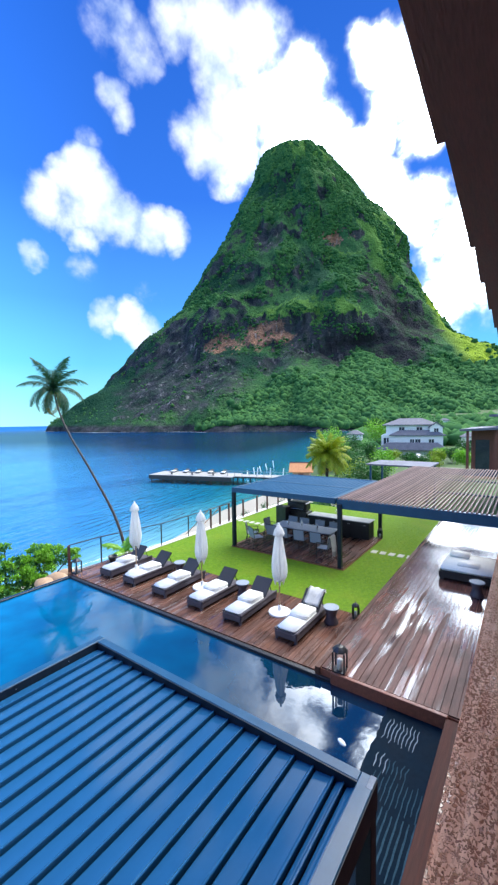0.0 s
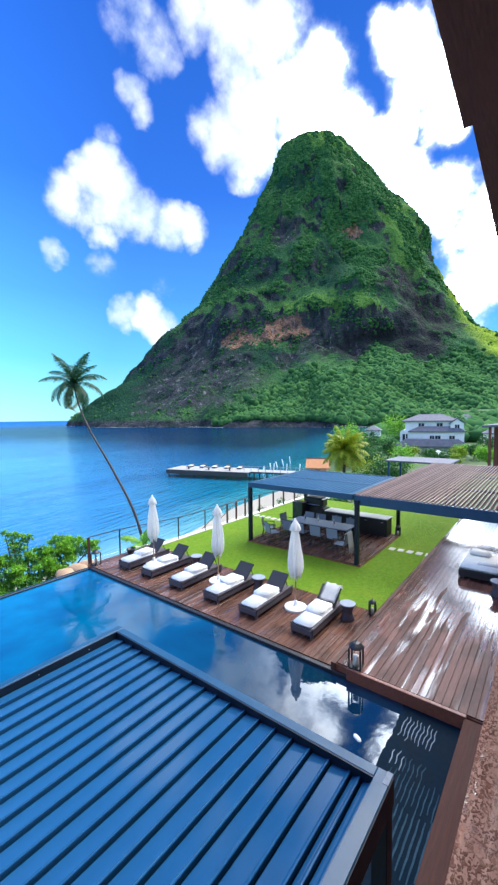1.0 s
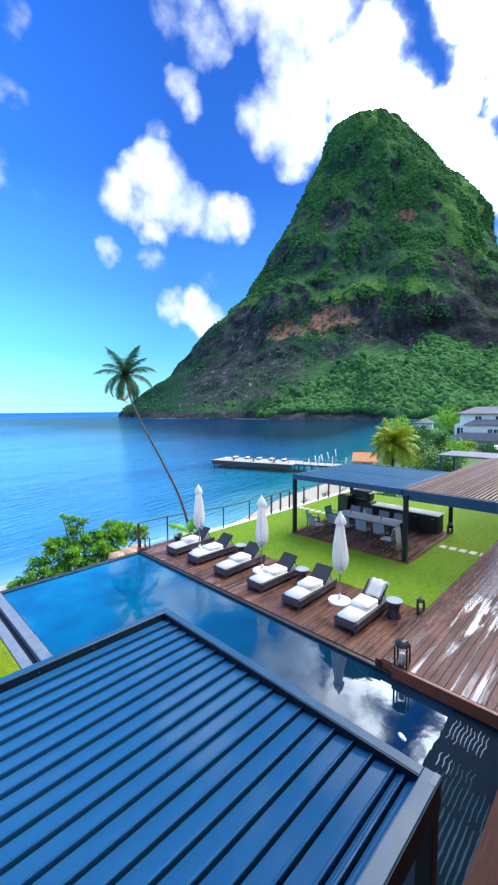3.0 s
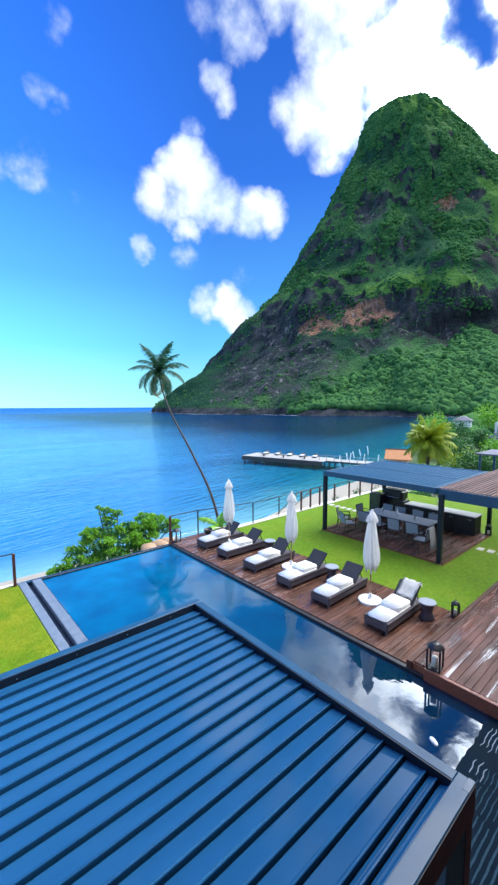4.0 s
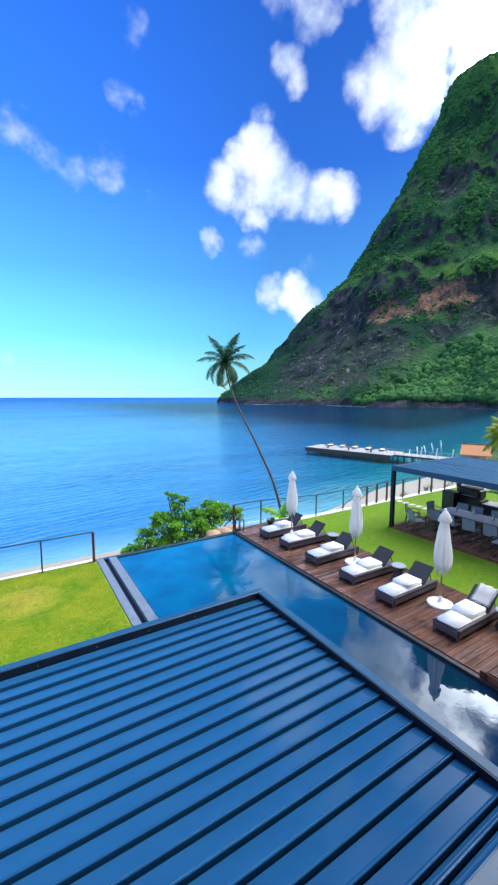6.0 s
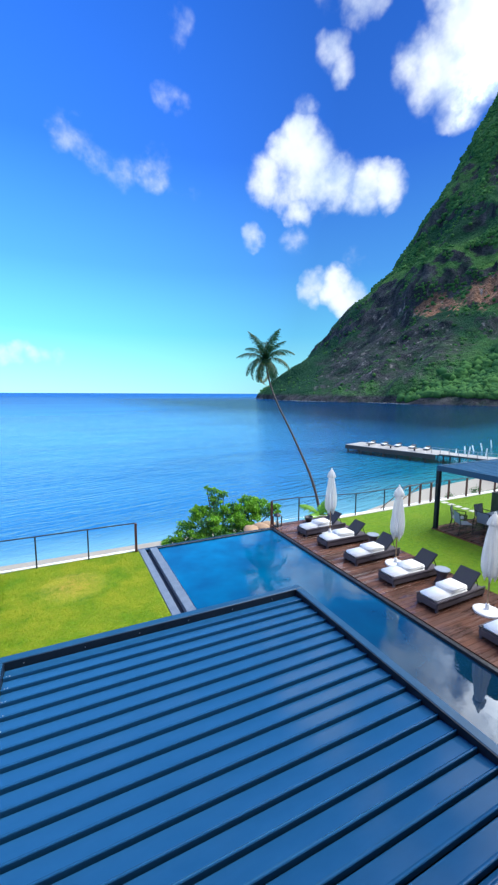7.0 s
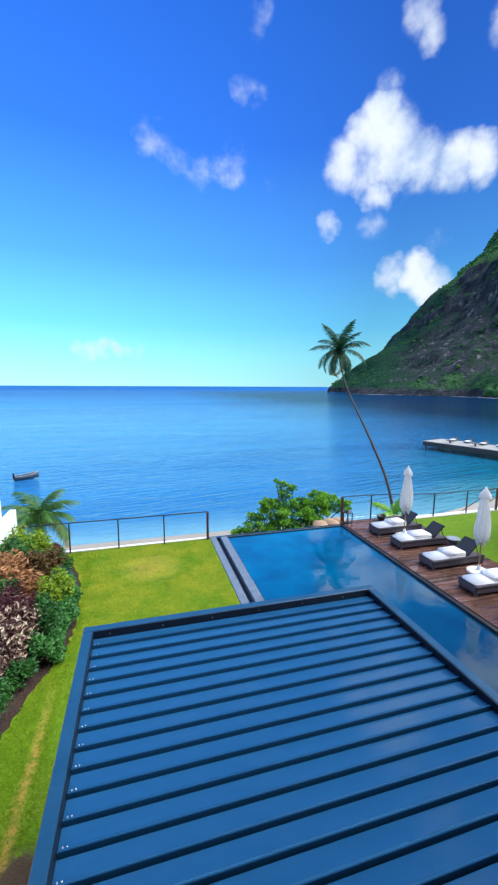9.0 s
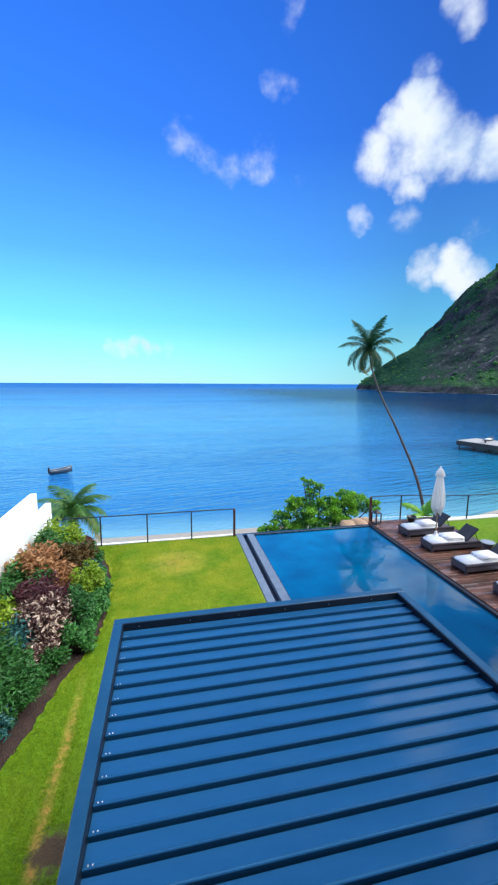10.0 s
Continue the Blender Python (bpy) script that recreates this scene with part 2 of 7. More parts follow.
def beaded_wood(name):
    """Varnished rail with beads of rain on it."""
    m = bpy.data.materials.new(name)
    m.use_nodes = True
    g = Graph(m.node_tree)
    co = g.add("ShaderNodeTexCoord").outputs["Object"]
    grain = g.noise(g.vec("MULTIPLY", co, (2, 40, 40)), 2.0, 5.0, 0.6)
    col = g.mix(g.span(grain, 0.3, 0.7), (0.56, 0.22, 0.115), (0.80, 0.41, 0.245))
    v = g.noise(g.vec("MULTIPLY", co, (1.0, 1.5, 1)), 165.0, 2.0, 0.5, 0.9)
    bead = g.math("MULTIPLY", g.span(v, 0.50, 0.57, smooth=True), g.span(g.noise(co, 14.0, 2.0), 0.30, 0.44))
    col = g.mix(g.math("MULTIPLY", bead, 0.6), col, (0.22, 0.06, 0.028))
    p = g.add("ShaderNodeBsdfPrincipled")
    g.put(p.inputs["Base Color"], col)
    g.put(p.inputs["Roughness"], g.span(bead, 0, 1, 0.38, 0.06))
    g.put(p.inputs["Specular IOR Level"], g.span(bead, 0, 1, 0.16, 0.6))
    n = g.add("ShaderNodeBump")
    n.inputs["Distance"].default_value, n.inputs["Strength"].default_value = 0.008, 1.0
    g.put(n.inputs["Height"], bead)
    g.put(p.inputs["Normal"], n.outputs[0])
    g.put(g.add("ShaderNodeOutputMaterial").inputs["Surface"], p.outputs[0])
    return m


def sea_water():
    m = bpy.data.materials.new("sea_water")
    m.use_nodes = True
    g = Graph(m.node_tree)
    place = g.add("ShaderNodeNewGeometry").outputs["Position"]
    x, y, z = g.split(place)
    # metres off the beach, which runs aslant from the garden to the foot of the hill
    off = g.math("SUBTRACT", y, g.math("ADD", g.math("ADD", 24.8, g.math("MULTIPLY", g.math("MAXIMUM", g.math("SUBTRACT", x, 10.0), 0.0), 0.11)), g.math("MULTIPLY", g.math("MAXIMUM", g.math("SUBTRACT", x, 60.0), 0.0), 0.22)))
    off = g.math("ADD", off, g.math("MULTIPLY", g.math("SUBTRACT", g.noise(place, 0.05, 3.0), 0.5), 9.0))
    off = g.math("ADD", off, g.math("MULTIPLY", g.math("MAXIMUM", g.math("SUBTRACT", 1.0, g.math("DIVIDE", g.math("ABSOLUTE", g.math("SUBTRACT", x, 24.0)), 13.0)), 0.0), 2.6))
    bay = g.span(x, 14.0, 46.0)
    col = g.mix(g.span(off, 0.0, 9.0), g.mix(bay, (0.20, 0.43, 0.52), (0.055, 0.32, 0.32)), g.mix(bay, (0.03, 0.23, 0.40), (0.008, 0.17, 0.25)))
    col = g.mix(g.span(off, g.span(bay, 0, 1, 0.0, 8.0), g.span(bay, 0, 1, 6.0, 38.0)), col, (0.026, 0.185, 0.42))
    col = g.mix(g.span(off, 60.0, 420.0), col, (0.006, 0.08, 0.29))
    # the hill's dark reflection is put into the water colour below it
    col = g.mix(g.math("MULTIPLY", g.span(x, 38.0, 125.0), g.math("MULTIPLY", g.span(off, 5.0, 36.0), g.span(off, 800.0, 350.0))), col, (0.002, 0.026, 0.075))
    streak = g.noise(g.vec("MULTIPLY", place, (0.0022, 0.011, 1)), 1.0, 4.0, 0.6, 0.5)
    col = g.mix(g.span(streak, 0.42, 0.62, 0.0, 0.65), col, g.mix(1.0, col, (0.42, 0.52, 0.7), "MULTIPLY"))
    # cat's-paws: bands of ruffled water, the ripples' shade put into the colour
    ruffle = g.noise(g.vec("MULTIPLY", place, (0.03, 0.14, 1)), 1.0, 4.0, 0.62, 0.4)
    col = g.mix(g.math("MULTIPLY", g.span(ruffle, 0.50, 0.62), g.span(off, 4.0, 30.0, 0.0, 0.55)), col, g.mix(1.0, col, (0.5, 0.62, 0.78), "MULTIPLY"))
    p = g.add("ShaderNodeBsdfPrincipled")
    g.put(p.inputs["Base Color"], col)
    p.inputs["Roughness"].default_value = 0.1
    p.inputs["Specular IOR Level"].default_value = 0.5
    p.inputs["IOR"].default_value = 1.33
    n = g.add("ShaderNodeBump")
    n.inputs["Distance"].default_value, n.inputs["Strength"].default_value = 0.27, 1.0
    crest = g.join(g.math("ADD", g.math("MULTIPLY", x, 0.17), g.math("MULTIPLY", y, 0.05)), g.math("SUBTRACT", y, g.math("MULTIPLY", x, 0.22)), 0.0)
    waves = g.noise(crest, 1.5, 4.0, 0.5, 0.45)
    swell = g.noise(g.vec("MULTIPLY", place, (0.25, 1.0, 1)), 0.12, 3.0, 0.5)
    g.put(n.inputs["Height"], g.math("ADD", waves, g.math("MULTIPLY", swell, 1.5)))
    g.put(p.inputs["Normal"], n.outputs[0])
    faces = g.add("ShaderNodeBsdfDiffuse")
    g.put(faces.inputs["Color"], g.mix(1.0, col, (1.3, 1.3, 1.3), "MULTIPLY"))
    s = g.add("ShaderNodeMixShader")
    g.put(s.inputs[0], g.math("ADD", g.span(off, 20.0, 220.0, 0.0, 0.55), g.span(off, 150.0, 1200.0, 0.0, 0.3)))
    g.put(s.inputs[1], p.outputs[0])
    g.put(s.inputs[2], faces.outputs[0])
    g.put(g.add("ShaderNodeOutputMaterial").inputs["Surface"], s.outputs[0])
    return m


def pool_water():
    m = bpy.data.materials.new("pool_water")
    m.use_nodes = True
    g = Graph(m.node_tree)
    place = g.add("ShaderNodeNewGeometry").outputs["Position"]
    x, y, z = g.split(place)
    # shade and dark reflections at the house end are put into the colour
    lit_end = g.span(g.math("ADD", y, g.math("MULTIPLY", x, -0.5)), -3.0, 7.0)
    col = g.mix(lit_end, (0.002, 0.018, 0.046), g.mix(g.span(g.noise(place, 0.8, 3.0), 0.35, 0.65), (0.003, 0.086, 0.21), (0.004, 0.142, 0.305)))
    p = g.add("ShaderNodeBsdfPrincipled")
    g.put(p.inputs["Base Color"], col)
    p.inputs["Roughness"].default_value = 0.015
    p.inputs["IOR"].default_value = 1.5
    p.inputs["Specular IOR Level"].default_value = 0.8
    n = g.add("ShaderNodeBump")
    n.inputs["Distance"].default_value, n.inputs["Strength"].default_value = 0.02, 0.15
    g.put(n.inputs["Height"], g.math("ADD", g.noise(place, 1.5, 2.0, 0.45, 0.3), g.math("MULTIPLY", g.noise(place, 9.0, 2.0), 0.12)))
    g.put(p.inputs["Normal"], n.outputs[0])
    g.put(g.add("ShaderNodeOutputMaterial").inputs["Surface"], p.outputs[0])
    return m


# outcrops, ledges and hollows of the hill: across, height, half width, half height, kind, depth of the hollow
# bush: darker growth and painted shade; crest and summit ledges: painted sun
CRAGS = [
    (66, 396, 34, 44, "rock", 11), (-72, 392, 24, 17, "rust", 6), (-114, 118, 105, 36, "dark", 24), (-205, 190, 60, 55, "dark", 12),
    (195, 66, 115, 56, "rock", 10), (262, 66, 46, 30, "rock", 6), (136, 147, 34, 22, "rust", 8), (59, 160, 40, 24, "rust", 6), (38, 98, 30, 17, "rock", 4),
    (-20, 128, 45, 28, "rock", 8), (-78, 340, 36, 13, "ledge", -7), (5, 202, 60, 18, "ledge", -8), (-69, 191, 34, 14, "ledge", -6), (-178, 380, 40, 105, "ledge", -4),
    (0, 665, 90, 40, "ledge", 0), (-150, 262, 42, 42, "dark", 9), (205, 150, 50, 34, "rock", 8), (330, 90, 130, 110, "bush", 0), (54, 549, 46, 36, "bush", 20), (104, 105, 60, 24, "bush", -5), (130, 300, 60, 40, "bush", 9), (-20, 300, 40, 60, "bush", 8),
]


def hill_cover():
    """Bush and bare rock: rock shows where the slope is steep, rust-coloured in places. Some sun and shade is painted
    in.
    """
    m = bpy.data.materials.new("hill_cover")
    m.use_nodes = True
    g = Graph(m.node_tree)
    geo = g.add("ShaderNodeNewGeometry")
    place = geo.outputs["Position"]
    nz = g.split(geo.outputs["Normal"])[2]
    z = g.split(place)[2]
    big = g.noise(place, 0.006, 5.0, 0.6)
    mid = g.noise(place, 0.028, 5.0, 0.62)
    fine = g.noise(place, 0.2, 4.0, 0.65)
    u = g.vec("DOT_PRODUCT", g.vec("SUBTRACT", place, (925, 490, 0)), (-0.47, 0.88, 0))
    green = g.mix(g.span(mid, 0.35, 0.65), (0.040, 0.128, 0.054), (0.10, 0.23, 0.070))
    green = g.mix(g.span(fine, 0.45, 0.62, 0, 0.65), green, (0.020, 0.064, 0.030))
    # ridge on the right: its sunlight is put into this yellow-green
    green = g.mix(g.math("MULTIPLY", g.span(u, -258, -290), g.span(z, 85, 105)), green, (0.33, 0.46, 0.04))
    green = g.mix(g.span(big, 0.5, 0.66, 0, 0.6), green, (0.10, 0.215, 0.045))
    streak = g.noise(g.vec("MULTIPLY", place, (1, 1, 0.16)), 0.06, 6.0, 0.68)
    rock = g.mix(g.span(streak, 0.38, 0.72), (0.022, 0.028, 0.037), (0.115, 0.115, 0.125))
    rock = g.mix(g.span(g.noise(place, 0.07, 5.0, 0.7), 0.50, 0.64, 0, 0.55), rock, (0.024, 0.062, 0.036))
    wu = g.math("ADD", u, g.math("ADD", g.math("MULTIPLY", g.math("SUBTRACT", mid, 0.5), 130.0), g.math("MULTIPLY", g.math("SUBTRACT", fine, 0.5), 40.0)))
    wz = g.math("ADD", z, g.math("ADD", g.math("MULTIPLY", g.math("SUBTRACT", big, 0.5), 60.0), g.math("MULTIPLY", g.math("SUBTRACT", streak, 0.5), 90.0)))

    def patch(kind):
        """How far a spot lies inside the crags of one kind."""
        top = None
        for cu, cz, ru, rz, k, _ in CRAGS:
            if k == kind:
                du = g.math("DIVIDE", g.math("SUBTRACT", wu, float(cu)), float(ru))
                dz = g.math("DIVIDE", g.math("SUBTRACT", wz, float(cz)), float(rz))
                e = g.span(g.math("ADD", g.math("MULTIPLY", du, du), g.math("MULTIPLY", dz, dz)), 1.5, 0.6, smooth=True)
                top = e if top is None else g.math("MAXIMUM", top, e)
        return top

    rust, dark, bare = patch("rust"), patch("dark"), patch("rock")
    # shade of gullies and the seaward flank is put into the bush colour
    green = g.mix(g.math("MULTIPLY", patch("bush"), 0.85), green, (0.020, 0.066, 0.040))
    # paler ledges; on the crest this green stands for sunlight
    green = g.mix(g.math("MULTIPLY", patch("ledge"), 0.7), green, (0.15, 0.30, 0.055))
    # dark rock, with the overhang's shade in the same colour
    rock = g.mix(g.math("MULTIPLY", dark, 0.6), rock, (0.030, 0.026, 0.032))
    rock = g.mix(g.math("MULTIPLY", rust, g.span(streak, 0.36, 0.56)), rock, g.mix(g.span(fine, 0.35, 0.65), (0.24, 0.11, 0.065), (0.58, 0.32, 0.20)))
    rock = g.mix(g.math("MULTIPLY", g.math("MAXIMUM", rust, bare), g.span(g.noise(g.vec("MULTIPLY", place, (1, 1, 0.2)), 0.11, 4.0, 0.6), 0.58, 0.68, 0, 0.7)), rock, (0.36, 0.34, 0.33))
    # scattered bare faces on the steeper ground, bush towards the top and on the ridge inland
    steep = g.math("ADD", g.math("SUBTRACT", 0.44, nz), g.math("MULTIPLY", g.math("SUBTRACT", big, 0.5), 1.2))
    steep = g.math("ADD", steep, g.math("MULTIPLY", g.math("SUBTRACT", mid, 0.5), 1.9))
    steep = g.math("ADD", steep, g.math("MULTIPLY", g.math("MULTIPLY", g.span(z, 235, 175), g.span(z, 60, 110)), g.span(u, -300, -200, 0.0, 0.25)))
    steep = g.math("SUBTRACT", steep, g.math("ADD", g.span(u, -262, -300, 0.0, 1.2), g.span(z, 430, 600, 0, 0.4)))
    steep = g.math("SUBTRACT", steep, g.math("ADD", g.math("MULTIPLY", g.math("MULTIPLY", g.span(z, 100, 60), g.span(u, 90, 0)), 0.8), g.math("MULTIPLY", patch("ledge"), 0.5)))
    veil = g.span(g.noise(place, 0.05, 5.0, 0.7), 0.44, 0.62, 1.0, 0.55)
    f = g.math("MAXIMUM", g.span(steep, 0.0, 0.2, smooth=True), g.math("MULTIPLY", g.math("MAXIMUM", dark, bare), veil))
    p = g.add("ShaderNodeBsdfPrincipled")
    f = g.math("MAXIMUM", f, rust)
    # bare rock at the waterline
    f = g.math("MAXIMUM", f, g.span(g.split(place)[2], 6.0, 1.0))
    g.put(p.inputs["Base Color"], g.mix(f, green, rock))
    p.inputs["Roughness"].default_value = 0.9
    p.inputs["Specular IOR Level"].default_value = 0.04
    n = g.add("ShaderNodeBump")
    n.inputs["Distance"].default_value, n.inputs["Strength"].default_value = 9.0, 1.0
    g.put(n.inputs["Height"], g.math("ADD", fine, g.math("MULTIPLY", mid, 0.6)))
    g.put(p.inputs["Normal"], n.outputs[0])
    g.put(g.add("ShaderNodeOutputMaterial").inputs["Surface"], p.outputs[0])
    return m


def land_cover():
    """The ground: sand on the beach, turf and scrub inland."""
    m = bpy.data.materials.new("land_cover")
    m.use_nodes = True
    g = Graph(m.node_tree)
    place = g.add("ShaderNodeNewGeometry").outputs["Position"]
    x, y, z = g.split(place)
    n1 = g.noise(place, 0.6, 5.0)
    sand = g.mix(g.noise(place, 6.0, 4.0), (0.26, 0.235, 0.19), (0.40, 0.365, 0.305))
    turf = g.mix(n1, (0.03, 0.07, 0.015), (0.08, 0.14, 0.03))
    inland = g.math("SUBTRACT", g.math("ADD", 9.9, g.math("MULTIPLY", g.math("MAXIMUM", g.math("SUBTRACT", x, 24.0), 0.0), 0.16)), y)
    inland = g.math("MAXIMUM", inland, g.math("SUBTRACT", x, 62.0))
    f = g.span(g.math("ADD", inland, g.math("MULTIPLY", g.math("SUBTRACT", n1, 0.5), 2.0)), -0.6, 0.3)
    p = g.add("ShaderNodeBsdfPrincipled")
    g.put(p.inputs["Base Color"], g.mix(f, sand, turf))
    p.inputs["Roughness"].default_value = 0.9
    n = g.add("ShaderNodeBump")
    n.inputs["Distance"].default_value, n.inputs["Strength"].default_value = 0.05, 0.6
    g.put(n.inputs["Height"], g.noise(place, 3.0, 5.0))
    g.put(p.inputs["Normal"], n.outputs[0])
    g.put(g.add("ShaderNodeOutputMaterial").inputs["Surface"], p.outputs[0])
    return m


def turf():
    m = bpy.data.materials.new("lawn_turf")
    m.use_nodes = True
    g = Graph(m.node_tree)
    place = g.add("ShaderNodeNewGeometry").outputs["Position"]
    a = g.noise(place, 0.55, 4.0, 0.6)
    b = g.noise(place, 7.0, 4.0, 0.65)
    c = g.noise(place, 60.0, 3.0, 0.6)
    col = g.mix(g.span(b, 0.35, 0.65), (0.095, 0.20, 0.006), (0.18, 0.325, 0.009))
    col = g.mix(g.span(a, 0.50, 0.68, 0, 0.45), col, (0.26, 0.30, 0.02))
    col = g.mix(g.span(c, 0.42, 0.66, 0, 0.55), col, (0.09, 0.16, 0.005))
    px, py, pz = g.split(place)
    col = g.mix(g.math("MULTIPLY", g.math("MULTIPLY", g.span(px, 3.0, 0.0, 0.0, 0.7), g.span(py, 2.5, 6.5, 0.0, 1.2)), g.span(g.noise(place, 1.1, 4.0, 0.6), 0.36, 0.60)), col, (0.33, 0.335, 0.018))
    # a scorched patch and a trodden line beside the bed
    worn = g.span(g.math("ADD", g.vec("DISTANCE", place, (-1.5, 7.5, 0)), g.math("MULTIPLY", a, 1.6)), 1.9, 0.7)
    line = g.span(g.math("ABSOLUTE", g.math("ADD", px, g.math("ADD", 3.43, g.math("MULTIPLY", g.math("SUBTRACT", a, 0.5), 0.5)))), 0.13, 0.02)
    line = g.math("MULTIPLY", line, g.span(py, 3.2, 1.6))
    worn = g.math("MULTIPLY", g.math("MAXIMUM", g.math("MULTIPLY", worn, 0.8), line), g.span(b, 0.3, 0.65))
    col = g.mix(worn, col, (0.46, 0.26, 0.06))
    # bare earth where the grass has died
    earth = g.span(g.math("ADD", g.vec("DISTANCE", place, (-3.22, -0.05, 0)), g.math("MULTIPLY", g.math("SUBTRACT", b, 0.5), 0.5)), 0.3, 0.16)
    col = g.mix(earth, col, g.mix(c, (0.06, 0.04, 0.022), (0.17, 0.115, 0.065)))
    p = g.add("ShaderNodeBsdfPrincipled")
    g.put(p.inputs["Base Color"], col)
    p.inputs["Roughness"].default_value = 0.8
    p.inputs["Specular IOR Level"].default_value = 0.2
    n = g.add("ShaderNodeBump")
    n.inputs["Distance"].default_value, n.inputs["Strength"].default_value = 0.03, 0.7
    g.put(n.inputs["Height"], g.math("ADD", b, c))
    g.put(p.inputs["Normal"], n.outputs[0])
    g.put(g.add("ShaderNodeOutputMaterial").inputs["Surface"], p.outputs[0])
    return m


def cloth(name, dark, light, through):
    """Woven canvas, lit also from behind."""
    m = surface(name, dark, light, 5.0, 0.85, 0.08, 0.35, 24.0, distance=0.008, spec=0.2)
    g = Graph(m.node_tree, False)
    face = next(n for n in g.tree.nodes if n.type == "BSDF_PRINCIPLED")
    out = next(n for n in g.tree.nodes if n.type == "OUTPUT_MATERIAL")
    back = g.add("ShaderNodeBsdfTranslucent")
    back.inputs["Color"].default_value = (*light, 1)
    s = g.add("ShaderNodeMixShader")
    s.inputs[0].default_value = through
    g.put(s.inputs[1], face.outputs[0])
    g.put(s.inputs[2], back.outputs[0])
    g.put(out.inputs["Surface"], s.outputs[0])
    return m


M_PARASOL = cloth("parasol_canvas", (0.78, 0.78, 0.78), (0.93, 0.93, 0.92), 0.6)
M_ALU = surface("anthracite_metal", (0.012, 0.06, 0.13), (0.017, 0.08, 0.165), 3.0, 0.36, 0.06, 0.05, coat=0.1, spec=0.35, distance=0.002)
# darker version of M_ALU: shade on strips and posts put into its colour
M_SHADEALU = surface("shaded_anthracite_metal", (0.006, 0.012, 0.022), (0.012, 0.022, 0.038), 3.0, 0.4, 0.08, 0.05, spec=0.25, distance=0.002)
M_LOUVRE = surface("louvre_metal", (0.0135, 0.076, 0.18), (0.0195, 0.094, 0.217), 1.5, 0.13, 0.06, 0.06, 3.0, stretch=(0.3, 1, 1), coat=0.1, spec=0.45, distance=0.004)
M_MATTLOUVRE = surface("matt_louvre_metal", (0.010, 0.066, 0.15), (0.016, 0.09, 0.19), 1.5, 0.5, 0.08, 0.05, spec=0.12)
# tones of slats reflected in the pool, put on a panel and bars
M_DARKPANEL = surface("dark_reflection_panel", (0.003, 0.010, 0.020), (0.006, 0.017, 0.032), 2.0, 0.75, 0.1, 0.1, spec=0.05)
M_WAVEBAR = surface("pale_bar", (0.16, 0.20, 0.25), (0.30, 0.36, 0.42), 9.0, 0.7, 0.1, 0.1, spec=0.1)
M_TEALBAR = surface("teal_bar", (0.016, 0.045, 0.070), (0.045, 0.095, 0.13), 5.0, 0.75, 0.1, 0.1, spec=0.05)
M_SLAT = surface("weathered_slat", (0.17, 0.105, 0.10), (0.34, 0.235, 0.22), 3.0, 0.65, 0.12, 0.3, stretch=(0.15, 4, 4), spread=0.25, spec=0.25)
M_DECK = wet_boards("wet_hardwood", (0.075, 0.035, 0.026), (0.175, 0.088, 0.062), 0.32)
M_WETDECK = wet_boards("soaked_hardwood", (0.085, 0.038, 0.032), (0.185, 0.088, 0.070), 1.55, 9.8)
M_FASCIA = surface("deck_fascia", (0.16, 0.052, 0.03), (0.27, 0.095, 0.058), 3.0, 0.4, 0.1, 0.3, stretch=(1, 6, 6))
M_WALK = surface("walkway_hardwood", (0.05, 0.019, 0.014), (0.105, 0.04, 0.029), 2.0, 0.65, 0.1, 0.3, stretch=(0.3, 6, 6), spec=0.15)
M_RAIL = beaded_wood("rain_beaded_rail")
M_SOFFIT = surface("dark_soffit_wood", (0.12, 0.04, 0.034), (0.22, 0.078, 0.062), 2.0, 0.6, 0.1, 0.4, stretch=(1, 8, 8))
M_SEA, M_POOL, M_HILL, M_LAND, M_TURF = sea_water(), pool_water(), hill_cover(), land_cover(), turf()
M_TILE = surface("pool_tile", (0.006, 0.02, 0.045), (0.012, 0.04, 0.08), 6.0, 0.25, 0.1, 0.15)
M_KERB = surface("grey_stone_kerb", (0.10, 0.13, 0.18), (0.19, 0.23, 0.29), 5.0, 0.45, 0.1, 0.2)
M_PLASTER = surface("white_plaster", (0.80, 0.81, 0.80), (0.90, 0.90, 0.88), 2.0, 0.8, 0.1, 0.2)
M_STONE = surface("pale_paver", (0.45, 0.44, 0.38), (0.62, 0.60, 0.54), 6.0, 0.8, 0.1, 0.4, spread=0.1)
M_RATTAN = surface("dark_rattan", (0.038, 0.032, 0.042), (0.115, 0.096, 0.118), 60.0, 0.55, 0.1, 0.8, 90.0, distance=0.006)
M_CANVAS = surface("white_canvas", (0.80, 0.81, 0.82), (0.90, 0.90, 0.89), 5.0, 0.85, 0.08, 0.35, 24.0, distance=0.008)
M_TOWEL = surface("white_towel", (0.80, 0.80, 0.80), (0.90, 0.90, 0.89), 20.0, 0.95, 0.04, 0.6, 200.0)
M_WEBBING = surface("dark_sling", (0.014, 0.015, 0.022), (0.03, 0.032, 0.042), 40.0, 0.6, 0.1, 0.4)
M_GREYSLING = surface("grey_sling", (0.20, 0.24, 0.30), (0.30, 0.34, 0.40), 40.0, 0.6, 0.1, 0.4)
M_BLACK = surface("black_powdercoat", (0.008, 0.009, 0.012), (0.02, 0.021, 0.026), 8.0, 0.4, 0.1, 0.1)
M_FENCE = surface("fence_metal", (0.012, 0.014, 0.02), (0.03, 0.032, 0.04), 8.0, 0.4, 0.1, 0.1)
M_RUSTPOST = surface("oiled_post", (0.07, 0.022, 0.018), (0.13, 0.045, 0.035), 4.0, 0.4, 0.1, 0.2)
